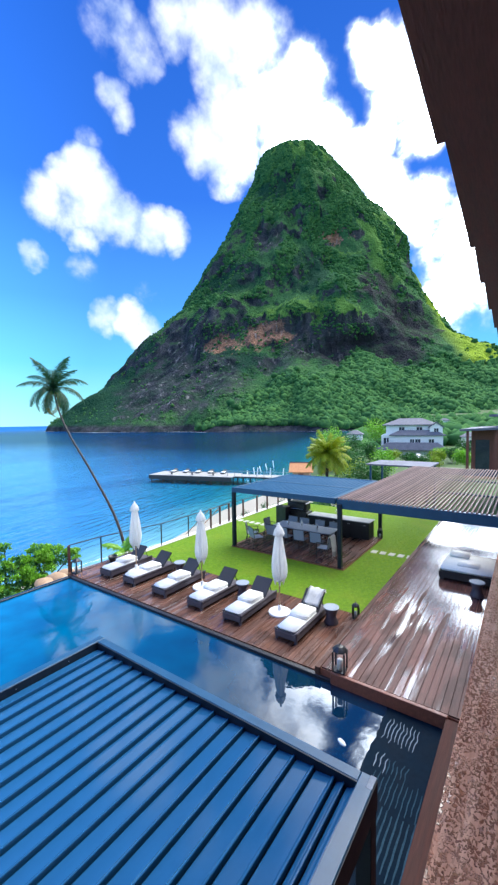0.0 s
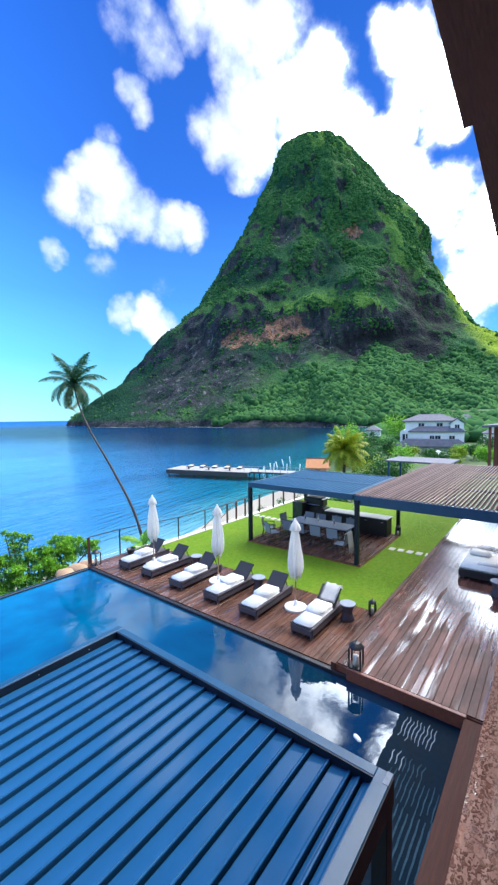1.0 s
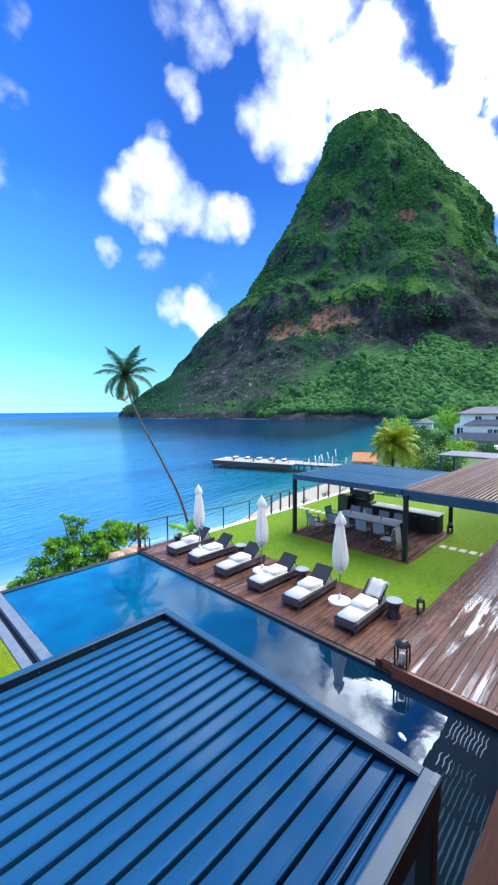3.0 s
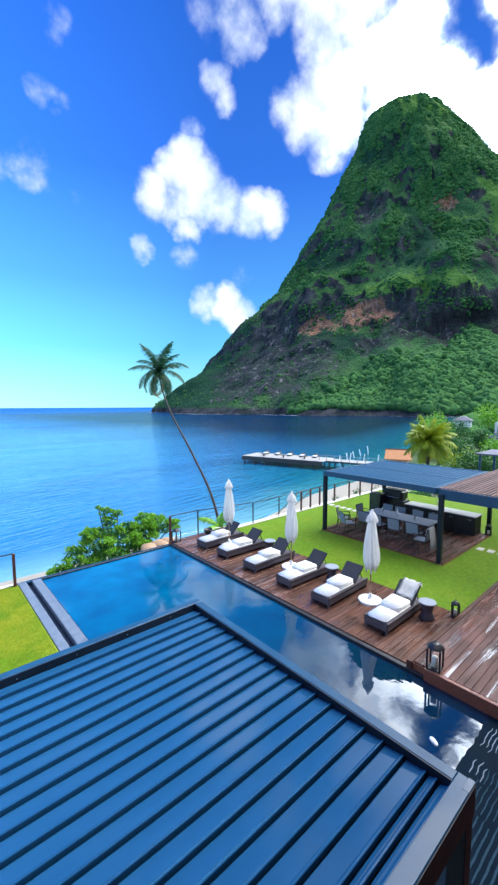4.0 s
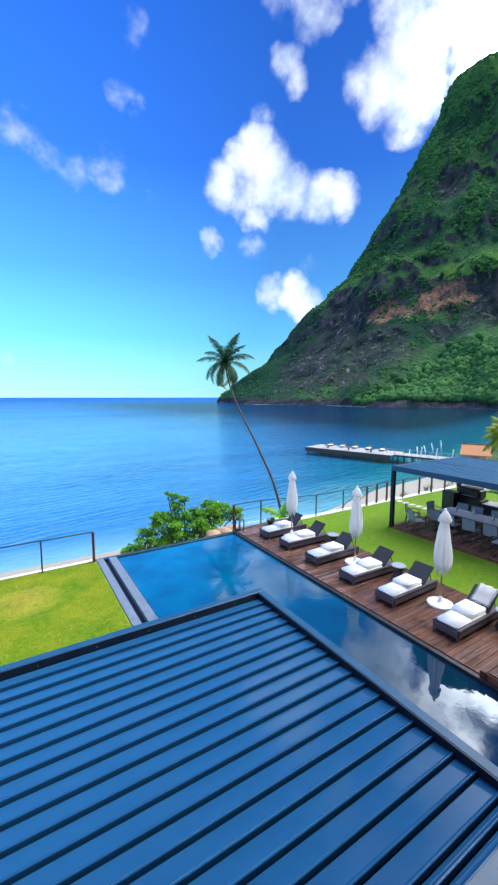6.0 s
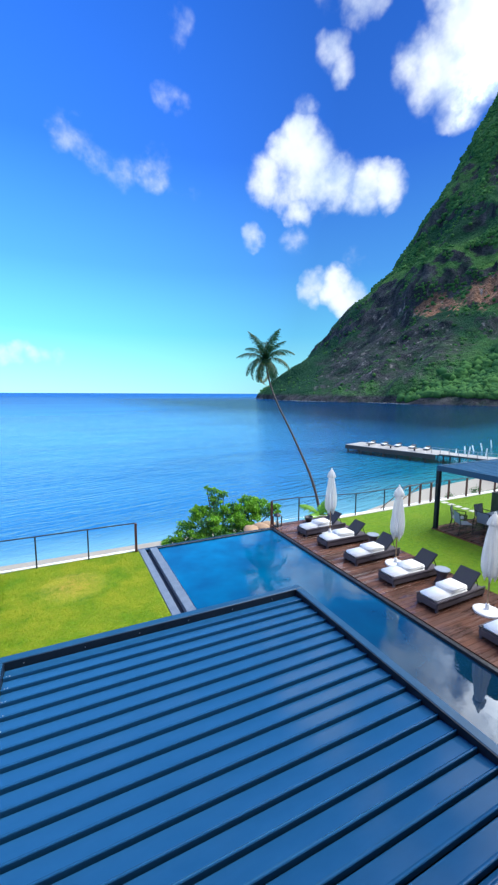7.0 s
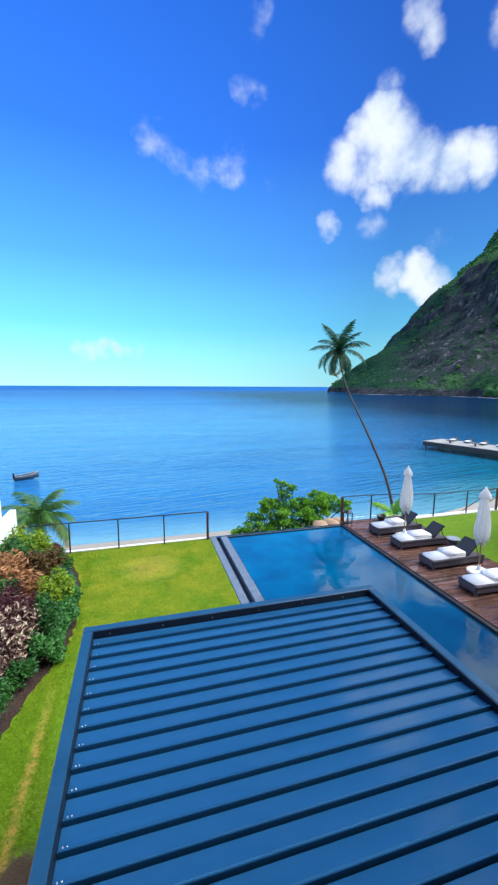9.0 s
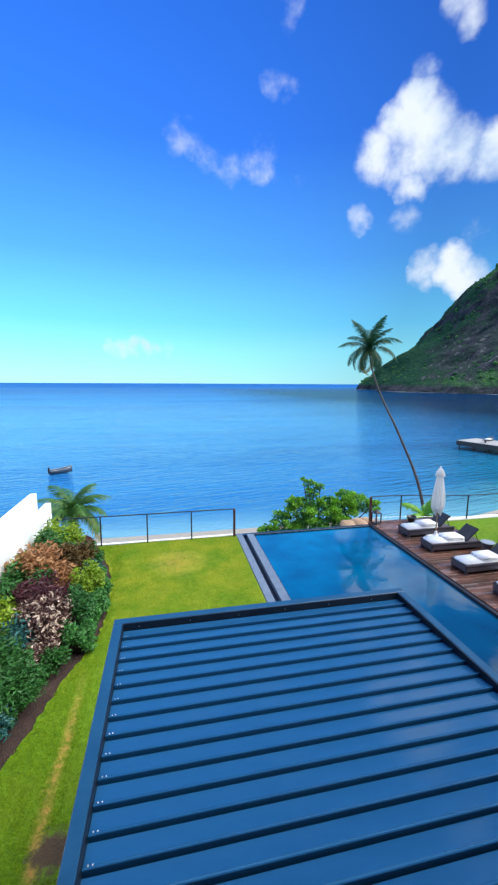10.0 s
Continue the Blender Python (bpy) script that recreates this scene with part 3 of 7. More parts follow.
M_STEEL = surface("brushed_steel", (0.45, 0.46, 0.48), (0.6, 0.6, 0.62), 8.0, 0.3, 0.08, 0.1, metal=1.0)
M_WAX = surface("candle_wax", (0.75, 0.72, 0.64), (0.85, 0.83, 0.77), 8.0, 0.6, 0.1, 0.05)
M_CONCRETE = surface("counter_stone", (0.30, 0.32, 0.34), (0.45, 0.46, 0.48), 5.0, 0.45, 0.1, 0.1)
M_ROOFGREY = surface("grey_shingle", (0.085, 0.09, 0.12), (0.17, 0.175, 0.22), 1.2, 0.75, 0.1, 0.6, 6.0, distance=0.05)
M_TERRACOTTA = surface("terracotta", (0.42, 0.16, 0.06), (0.62, 0.30, 0.13), 3.0, 0.8, 0.1, 0.5)
M_PALEWOOD = surface("pale_timber", (0.32, 0.19, 0.10), (0.48, 0.34, 0.22), 2.0, 0.7, 0.1, 0.3)
M_JETTY = surface("jetty_planks", (0.26, 0.255, 0.245), (0.42, 0.41, 0.39), 1.5, 0.75, 0.1, 0.4, stretch=(1, 5, 1))
M_PILE = surface("jetty_pile", (0.03, 0.028, 0.026), (0.08, 0.075, 0.07), 3.0, 0.7, 0.1, 0.3)
M_REDWOOD = surface("red_timber", (0.12, 0.035, 0.022), (0.22, 0.07, 0.045), 2.0, 0.6, 0.1, 0.3, stretch=(6, 6, 1))
M_DARKGLASS = surface("dark_window", (0.02, 0.03, 0.045), (0.05, 0.065, 0.085), 1.0, 0.08, 0.03, 0.0)
M_SOIL = surface("bed_soil", (0.03, 0.016, 0.012), (0.08, 0.045, 0.035), 6.0, 0.95, 0.04, 0.9, distance=0.05)
M_BARK = surface("palm_bark", (0.032, 0.029, 0.030), (0.085, 0.072, 0.066), 3.0, 0.85, 0.1, 0.7, stretch=(1, 1, 5), distance=0.03)
M_TWIG = surface("twig_bark", (0.05, 0.03, 0.02), (0.12, 0.08, 0.05), 8.0, 0.9, 0.05, 0.4)
M_GRASS = leafy("grass_blades", (0.125, 0.235, 0.006), (0.235, 0.35, 0.01), 0.15, 0.7, 0.1)
M_SHORT = leafy("palm_green", (0.03, 0.12, 0.025), (0.13, 0.27, 0.04))
M_TALLPALM = leafy("palm_dark_green", (0.010, 0.055, 0.030), (0.048, 0.145, 0.048))
M_YELLOWPALM = leafy("palm_yellow_green", (0.14, 0.27, 0.012), (0.52, 0.52, 0.03))
M_DRYFROND = leafy("dry_frond", (0.30, 0.22, 0.03), (0.46, 0.36, 0.08))
M_BUSH = leafy("bush_green", (0.10, 0.32, 0.014), (0.32, 0.60, 0.05))
M_GREEN = leafy("shrub_green", (0.02, 0.09, 0.02), (0.07, 0.22, 0.04))
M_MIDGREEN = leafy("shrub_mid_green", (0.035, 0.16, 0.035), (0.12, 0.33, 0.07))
M_LIME = leafy("shrub_lime", (0.14, 0.26, 0.01), (0.34, 0.46, 0.03))
M_TAN = leafy("shrub_copper", (0.30, 0.13, 0.05), (0.58, 0.32, 0.14))
M_WINE = leafy("shrub_wine", (0.05, 0.012, 0.022), (0.15, 0.05, 0.055))
M_PINK = leafy("shrub_brown_pink", (0.035, 0.014, 0.014), (0.20, 0.10, 0.085))
M_CREAM = leafy("cream_leaf", (0.42, 0.28, 0.20), (0.86, 0.72, 0.56))
M_BRONZE = leafy("shrub_bronze", (0.075, 0.048, 0.014), (0.24, 0.15, 0.05))
M_BLUEGREEN = leafy("shrub_blue_green", (0.02, 0.10, 0.10), (0.06, 0.20, 0.17))
M_WOODS = leafy("far_woods", (0.033, 0.122, 0.050), (0.122, 0.275, 0.076), 0.3, 0.9, 0.04)
M_FOAM = surface("sea_foam", (0.35, 0.45, 0.48), (0.75, 0.78, 0.78), 0.3, 0.8, 0.1, 0.1)
M_HULL = surface("boat_hull", (0.02, 0.035, 0.06), (0.06, 0.09, 0.13), 2.0, 0.4, 0.1, 0.1)


# ---- building helpers ----
RNG = np.random.default_rng(7)


def mesh_of(bm, name, material, smooth=False):
    me = bpy.data.meshes.new(name)
    bm.to_mesh(me)
    bm.free()
    me.materials.append(material)
    if smooth:
        me.shade_smooth()
    return me


def part(name, bm, material, parent, label="", smooth=False):
    ob = new(name, mesh_of(bm, name, material, smooth))
    ob.parent = parent
    return tagged(ob, label)


def piece(name, me, parent, m):
    ob = new(name, me)
    ob.parent = parent
    ob.matrix_basis = m
    return ob


def thing(name, m, label, category, group="", kind=""):
    ob = new(name)
    ob.empty_display_size = 0.2
    ob.matrix_basis = m
    return tagged(ob, label, category, group, kind)


def solid(name, bm, material, label, category, kind="structure", smooth=False, group=""):
    return tagged(new(name, mesh_of(bm, name, material, smooth)), label, category, group, kind)


def box(x0, x1, y0, y1, z0, z1, bevel=0.0, bm=None, seg=1):
    fresh = bmesh.new()
    bmesh.ops.create_cube(fresh, size=1.0, matrix=Matrix.Translation(((x0 + x1) / 2, (y0 + y1) / 2, (z0 + z1) / 2)) @ Matrix.Diagonal((x1 - x0, y1 - y0, z1 - z0, 1)))
    if bevel:
        bmesh.ops.bevel(fresh, geom=fresh.edges[:], offset=bevel, segments=seg, affect="EDGES")
    return merge(bm, fresh)


def merge(bm, fresh):
    if bm is None:
        return fresh
    me = bpy.data.meshes.new("scrap")
    fresh.to_mesh(me)
    fresh.free()
    bm.from_mesh(me)
    bpy.data.meshes.remove(me)
    return bm


def turned(profile, sides=16, bm=None, at=(0, 0, 0), ripple=None):
    """A lathe body from (radius, height) pairs."""
    fresh = bmesh.new()
    rings = []
    for r, z in profile:
        rings.append([fresh.verts.new((at[0] + r * (ripple(a, z) if ripple else 1) * math.cos(a), at[1] + r * (ripple(a, z) if ripple else 1) * math.sin(a), at[2] + z))
                      for a in (2 * math.pi * k / sides for k in range(sides))])
    for lo, hi in zip(rings, rings[1:]):
        for k in range(sides):
            fresh.faces.new((lo[k], lo[(k + 1) % sides], hi[(k + 1) % sides], hi[k]))
    fresh.faces.new(rings[0][::-1])
    fresh.faces.new(rings[-1])
    return merge(bm, fresh)


def tube(points, radii, sides=8, bm=None):
    """A round bar along a line of points."""
    fresh = bmesh.new()
    pts = [Vector(p) for p in points]
    if not isinstance(radii, (list, tuple)):
        radii = [radii] * len(pts)
    rings = []
    for i, p in enumerate(pts):
        d = (pts[min(i + 1, len(pts) - 1)] - pts[max(i - 1, 0)]).normalized()
        s = d.cross(Vector((0, 0, 1)))
        s = s.normalized() if s.length > 1e-4 else Vector((1, 0, 0))
        u = s.cross(d)
        rings.append([fresh.verts.new(p + radii[i] * (math.cos(a) * s + math.sin(a) * u)) for a in (2 * math.pi * k / sides for k in range(sides))])
    for lo, hi in zip(rings, rings[1:]):
        for k in range(sides):
            fresh.faces.new((lo[k], lo[(k + 1) % sides], hi[(k + 1) % sides], hi[k]))
    fresh.faces.new(rings[0][::-1])
    fresh.faces.new(rings[-1])
    bmesh.ops.recalc_face_normals(fresh, faces=fresh.faces[:])
    return merge(bm, fresh)


def prism(outline, axis, a, b, bm=None):
    """An outline of (u, v) pairs drawn out along x (u = y, v = z) or y (u = x, v = z)."""
    fresh = bmesh.new()
    ends = []
    for w in (a, b):
        ends.append([fresh.verts.new((w, u, v) if axis == "x" else (u, w, v)) for u, v in outline])
    n = len(outline)
    for k in range(n):
        fresh.faces.new((ends[0][k], ends[0][(k + 1) % n], ends[1][(k + 1) % n], ends[1][k]))
    fresh.faces.new(ends[0][::-1])
    fresh.faces.new(ends[1])
    bmesh.ops.recalc_face_normals(fresh, faces=fresh.faces[:])
    return merge(bm, fresh)


def raw(name, verts, faces, material, smooth=False):
    me = bpy.data.meshes.new(name)
    me.from_pydata(verts, [], faces)
    me.materials.append(material)
    if smooth:
        me.shade_smooth()
    return me


def leaves(name, spots, size, material, parent=None, ratio=0.45, up=0.35, seed=1):
    """Folded leaves, four triangles each, at the given spots."""
    rng = np.random.default_rng(seed)
    n = len(spots)
    d = rng.normal(size=(n, 3))
    d[:, 2] = np.abs(d[:, 2]) * 0.6 + up - 0.5
    d /= np.linalg.norm(d, axis=1)[:, None]
    s = np.cross(d, rng.normal(size=(n, 3)))
    s /= np.linalg.norm(s, axis=1)[:, None]
    u = np.cross(s, d)
    ln = size * rng.uniform(0.6, 1.3, n)[:, None]
    w = ln * ratio * 0.5
    p0 = spots - d * ln * 0.5
    mid = spots + u * ln * 0.08
    p1 = spots + d * ln * 0.5 - u * ln * 0.12
    v = np.stack([p0, mid + s * w, mid - u * ln * 0.10, mid - s * w, p1], 1).reshape(-1, 3)
    b = np.arange(n)[:, None] * 5
    f = np.concatenate([b + [0, 2, 1], b + [0, 3, 2], b + [1, 2, 4], b + [2, 3, 4]], 0)
    me = raw(name, v.tolist(), f.tolist(), material)
    if parent is None:
        return me
    ob = new(name, me)
    ob.parent = parent
    return ob


def puffs(n, centres, radii, rng, hollow=0.55):
    """Spots in the outer shells of several rounded clumps."""
    share = np.prod(np.asarray(radii), 1) ** 0.7
    k = rng.choice(len(centres), n, p=share / share.sum())
    d = rng.normal(size=(n, 3))
    d /= np.linalg.norm(d, axis=1)[:, None]
    return np.asarray(centres)[k] + d * np.asarray(radii)[k] * rng.uniform(hollow, 1.0, n)[:, None]


# ---- ground, sea and hill ----
SEA = -5.8


def shore(x):
    cove = 2.6 * max(0.0, 1.0 - abs(x - 24.0) / 13.0)
    return 24.8 - cove + max(0.0, x - 10.0) * 0.11 + max(0.0, x - 60.0) * 0.22


def land_height(x, y):
    if -34 < x < 23 and y < 9.7:
        z = -0.45
        return z
    edge = 9.7 + max(0.0, x - 23.0) * 0.2
    if y < edge:
        t = min(1, max(0, (x - 23) / 6)) if x > 23 else min(1, max(0, (-34 - x) / 6))
        z = -0.45 + (-3.6) * t
        far = max(0, x - 160) * 0.05 + max(0, -y - 40) * 0.10 + max(0, -x - 60) * 0.05
        return z + min(far, 40) + noise.noise((x * 0.05, y * 0.05, 0)) * 0.5 * t
    s = shore(x)
    t = min(1.0, (y - edge) / 1.0)
    top = -0.45 if x < 23 else -4.05
    a = top + (-4.9 - top) * t
    if y > edge + 1.0:
        a = -4.9 + (SEA + 0.0 + 4.9) * (y - edge - 1.0) / max(4.0, s - edge - 1.0)
    return max(a, -9.0) if y < s else max(-9.0, SEA - (y - s) * 0.10)


def build_ground():
    xs = np.unique(np.concatenate([np.linspace(-40, 70, 74), np.linspace(70, 420, 50), np.linspace(-40, -400, 24), np.linspace(420, 4900, 12), np.linspace(-400, -4900, 12), [22.9, 23.1, -33.9, -34.1]]))
    ys = np.unique(np.concatenate([np.linspace(-30, 9.6, 24), np.linspace(9.75, 40, 46), np.linspace(40, 160, 30), np.linspace(-30, -420, 22), np.linspace(160, 4900, 12), np.linspace(-420, -4900, 10)]))
    v = [(x, y, land_height(x, y)) for y in ys for x in xs]
    w = len(xs)
    f = [(j * w + i, j * w + i + 1, (j + 1) * w + i + 1, (j + 1) * w + i) for j in range(len(ys) - 1) for i in range(w - 1)]
    tagged(new("ground", raw("ground", v, f, M_LAND, True)), "sandy beach and turf running down to the sea", "ground", kind="structure")


build_ground()


def build_sea():
    rings = [0, 20, 40, 80, 160, 320, 640, 1300, 2600, 4940]
    n = 96
    v = [(0, 0, SEA)]
    for r in rings[1:]:
        v += [(r * math.cos(2 * math.pi * k / n), r * math.sin(2 * math.pi * k / n), SEA) for k in range(n)]
    f = [(0, 1 + k, 1 + (k + 1) % n) for k in range(n)]
    for j in range(len(rings) - 2):
        a, b = 1 + j * n, 1 + (j + 1) * n
        f += [(a + k, b + k, b + (k + 1) % n, a + (k + 1) % n) for k in range(n)]
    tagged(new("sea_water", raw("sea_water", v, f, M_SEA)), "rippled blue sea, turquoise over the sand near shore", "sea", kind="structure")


build_sea()

HILL = Vector((925.0, 490.0, 0))
TO_EYE = math.atan2(-494.0, -926.0)
LEFT = ([-20, 0, 52, 114, 182, 238, 274, 385, 444, 485, 554, 600, 661, 689, 716, 734], [590, 580, 541, 476, 406, 342, 298, 246, 205, 181, 146, 123, 104, 90, 58, 0])
RIGHT = ([-20, 60, 137, 161, 186, 224, 252, 313, 365, 419, 468, 534, 597, 648, 688, 724, 734], [760, 640, 462, 396, 350, 327, 314, 296, 274, 262, 235, 174, 132, 100, 64, 24, 0])
FRONT = ([-20, 0, 30, 85, 120, 225, 300, 450, 600, 690, 734], [640, 615, 560, 440, 396, 338, 262, 175, 108, 66, 0])


def hill_radius(a, z):
    """Reach of the hill from its axis towards the bearing a (measured from the line to the terrace) at the height z."""
    l, r = (np.interp(z, *c) for c in (LEFT, RIGHT))
    f = np.interp(z + 34 * min(1, max(0, 640 - z) / 200) * noise.fractal((a * 4.0, z / 160, 2.2), 1.0, 2.0, 3), *FRONT)
    s, c = math.sin(a), math.cos(a)
    side = r if s > 0 else l
    return side * s * s + (f if c > 0 else f * 0.95) * c * c


def hill_point(a, z):
    r = hill_radius(a, z)
    p = Vector((math.cos(a), math.sin(a), 0)) * r
    # buttresses and gullies that run down the slope, then ledges and crowns
    amp = 22 * min(1, r / 130) * min(1, (z + 25) / 70)
    bump = noise.fractal((p.x / 95, p.y / 95, z / 260), 1.0, 2.0, 3) * amp * 0.75
    bump += (noise.ridged_multi_fractal((p.x / 42, p.y / 42, z / 170), 0.9, 2.1, 3, 1.0, 2.0) - 1.0) * amp * 0.26
    bump += noise.fractal((p.x / 15, p.y / 15, z / 40), 1.0, 2.0, 3) * 5.0 * min(1, r / 60)
    b = TO_EYE + a
    u = r * (0.88 * math.sin(b) - 0.47 * math.cos(b))
    if math.cos(a) > 0:
        for cu, cz, ru, rz, _, dent in CRAGS:
            e = ((u - cu) / ru) ** 2 + ((z - cz) / rz) ** 2
            if e < 6:
                bump -= dent * math.exp(-e)
    r = max(0.0, r + bump)
    crest = min(1.0, max(0.0, (z - 560) / 120))
    return HILL + Vector((math.cos(b) * r, math.sin(b) * r, z - 13 * crest + noise.noise((p.x / 60, p.y / 60, 3.3)) * 10 * min(1, r / 100) * (1 - crest)))


def build_hill():
    na, nz = 420, 190
    # finer steps on the face towards the bay
    angs = [math.pi * (t + 0.32 * math.sin(math.pi * t) * -1 * 0.9) for t in np.linspace(-1, 1, na, endpoint=False)]
    zs = [-20 + 754 * (t ** 1.08) for t in np.linspace(0, 1, nz)]
    v = [tuple(hill_point(a, z)) for z in zs for a in angs]
    f = [(j * na + i, j * na + (i + 1) % na, (j + 1) * na + (i + 1) % na, (j + 1) * na + i) for j in range(nz - 1) for i in range(na)]
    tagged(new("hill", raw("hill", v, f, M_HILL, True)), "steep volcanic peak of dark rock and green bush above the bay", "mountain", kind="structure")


build_hill()


def build_surf():
    """Broken white water along the foot of the hill."""
    rng = np.random.default_rng(15)
    v, f = [], []
    n = 520
    for k in range(n):
        a = -1.45 + 2.6 * k / (n - 1)
        p = hill_point(a, -4.5)
        out = (Vector((p.x, p.y, 0)) - HILL).normalized()
        w = 1.5 + 5.0 * max(0.0, noise.noise((k * 0.11, 0.4, 0)) + 0.15) + float(rng.uniform(0, 0.8))
        for d in (-3.0, w):
            v.append((p.x + out.x * d, p.y + out.y * d, SEA + 0.12))
    f = [(2 * k, 2 * k + 1, 2 * k + 3, 2 * k + 2) for k in range(n - 1)]
    tagged(new("surf", raw("surf", v, f, M_FOAM)), "thin line of white surf along the rocks", "surf", kind="structure")


build_surf()


def build_woods():
    """Crowns of the woods on the hill and on the shore behind the villas, joined."""
    rng = np.random.default_rng(11)
    ico = bmesh.new()
    bmesh.ops.create_icosphere(ico, subdivisions=1, radius=1.0)
    base = np.array([q.co[:] for q in ico.verts])
    tri = np.array([[q.index for q in fc.verts] for fc in ico.faces])
    ico.free()
    spots, sizes = [], []
    for _ in range(52000):
        a = rng.uniform(-1.5, 1.5)
        z = rng.uniform(6, 722)
        if z < 300 and noise.fractal((a * 6, z / 60, 4.1), 1.0, 2.0, 3) < -0.12 or z > 90 and noise.fractal((a * 5, z / 80, 1.7), 1.0, 2.0, 3) < -0.12:
            continue
        p = hill_point(a, z)
        u = 0.88 * (p.y - HILL.y) - 0.47 * (p.x - HILL.x)
        if u < -268 and z > 98 and rng.random() < 0.9:
            continue
        if rng.random() < 0.85 and any(k != "ledge" and ((u - cu) / ru) ** 2 + ((z - cz) / rz) ** 2 < 1.2 + noise.noise((u / 25, z / 25, 5.0)) for cu, cz, ru, rz, k, _ in CRAGS):
            continue
        s = rng.uniform(1.5, 4.2) if z > 230 else rng.uniform(1.2, 3.0)
        spots.append((p.x, p.y, p.z - s * 0.1))
        sizes.append(s)
    for _ in range(44000):
        a = rng.uniform(-0.22, 1.5)
        z = 1 + 240 * rng.random() ** 1.4
        if z > 8 + 130 * max(0.0, min(1.0, (a - 0.7) / 0.35)) + 215 * min(0.36, a + 0.22) + 34 * noise.noise((a * 6.0, 0.3, 8.8)) + rng.normal(0, 8):
            continue
        p = hill_point(a, z)
        if 0.88 * (p.y - HILL.y) - 0.47 * (p.x - HILL.x) < -268 and z > 98 and rng.random() < 0.9:
            continue
        s = rng.uniform(2.6, 5.6)
        spots.append((p.x, p.y, p.z + s * 0.2))
        sizes.append(s)
    for _ in range(900):
        x = rng.uniform(120, 330)
        y = rng.uniform(-70, shore(x) - 4)
        if 120 < x < 150 and 5 < y < 34:
            continue
        spots.append((x, y, land_height(x, y) + 1.5))
        sizes.append(rng.uniform(2.6, 5.0))
    verts, faces = [], []
    for i, (p, s) in enumerate(zip(spots, sizes)):
        wob = 1 + rng.normal(0, 0.24, (len(base), 1))
        verts.append(base * wob * np.array([s, s, s * rng.uniform(0.7, 1.05)]) + np.array(p))
        faces.append(tri + i * len(base))
    me = raw("woods", np.concatenate(verts).tolist(), np.concatenate(faces).tolist(), M_WOODS, True)
    tagged(new("woods", me), "dense green tropical woods on the hillside and shore", "woods", kind="stuff")


build_woods()


# ---- garden platform ----
def slab(name, x0, x1, y0, y1, z0, z1, material, label, category):
    return solid(name, box(x0, x1, y0, y1, z0, z1), material, label, category)


# where the turf meets the planting bed, from the house to the fence
TURF_EDGE = ([-4.8, -4.8, -4.55, -4.19, -4.0, -3.83, -3.55, -3.38, -3.30, -3.36, -3.45, -3.57, -3.95, -4.46], [-4.2, -1.5, 0.2, 1.4, 2.0, 2.8, 3.6, 4.1, 4.96, 6.04, 6.95, 7.58, 8.47, 9.3])
slab("lawn", -3.24, 0.68, -4.3, 9.35, -0.6, 0.0, M_TURF, "trimmed bright green lawn with a few dry patches beside the pool", "lawn")
slab("lawn", 9.3, 22.4, -0.62, 9.2, -0.6, 0.0, M_TURF, "trimmed bright green lawn between the sun deck and the fence", "lawn")
slab("planting_bed", -9.0, -3.25, -4.3, 9.35, -0.6, -0.03, M_SOIL, "dark bare soil of the planting bed", "soil")
slab("garden_wall", -33.5, 0.6, 9.5, 9.68, -5.6, -0.06, M_PLASTER, "pale retaining wall below the garden edge", "wall")
slab("pool_wall", 0.601, 6.35, 9.501, 9.68, -5.6, -0.075, M_TILE, "dark tiled outer face of the infinity edge", "wall")
slab("garden_wall", 6.351, 22.9, 9.5, 9.68, -5.6, -0.06, M_PLASTER, "pale retaining wall below the garden edge", "wall")
slab("kerb", -9.0, 0.6, 9.36, 9.49, -0.5, 0.02, M_PLASTER, "white kerb along the lawn edge", "kerb")
slab("kerb", 9.35, 22.4, 9.22, 9.36, -0.5, 0.01, M_STONE, "pale stone kerb along the lawn edge", "kerb")


def build_lawn_edge():
    """Wavy bite of soil where the bed meets the lawn."""
    ob = thing("lawn_tongue", pose(0, 0, 0), "ragged turf edge reaching into the planting bed", "lawn", kind="structure")
    fresh = bmesh.new()
    edge = list(zip(*TURF_EDGE))[::-1]
    pts = []
    for (xa, ya), (xb, yb) in zip(edge, edge[1:]):
        for k in range(8):
            t = k / 8
            pts.append((xa + (xb - xa) * t + RNG.normal(0, 0.025), ya + (yb - ya) * t))
    top = [fresh.verts.new((x, y, -0.004)) for x, y in pts]
    inner = [fresh.verts.new((-3.2, y, -0.004)) for x, y in pts]
    low = [fresh.verts.new((x - 0.03, y, -0.06)) for x, y in pts]
    for k in range(len(pts) - 1):
        fresh.faces.new((top[k], inner[k], inner[k + 1], top[k + 1]))
        fresh.faces.new((low[k], top[k], top[k + 1], low[k + 1]))
    part("turf_edge", fresh, M_TURF, ob)


build_lawn_edge()


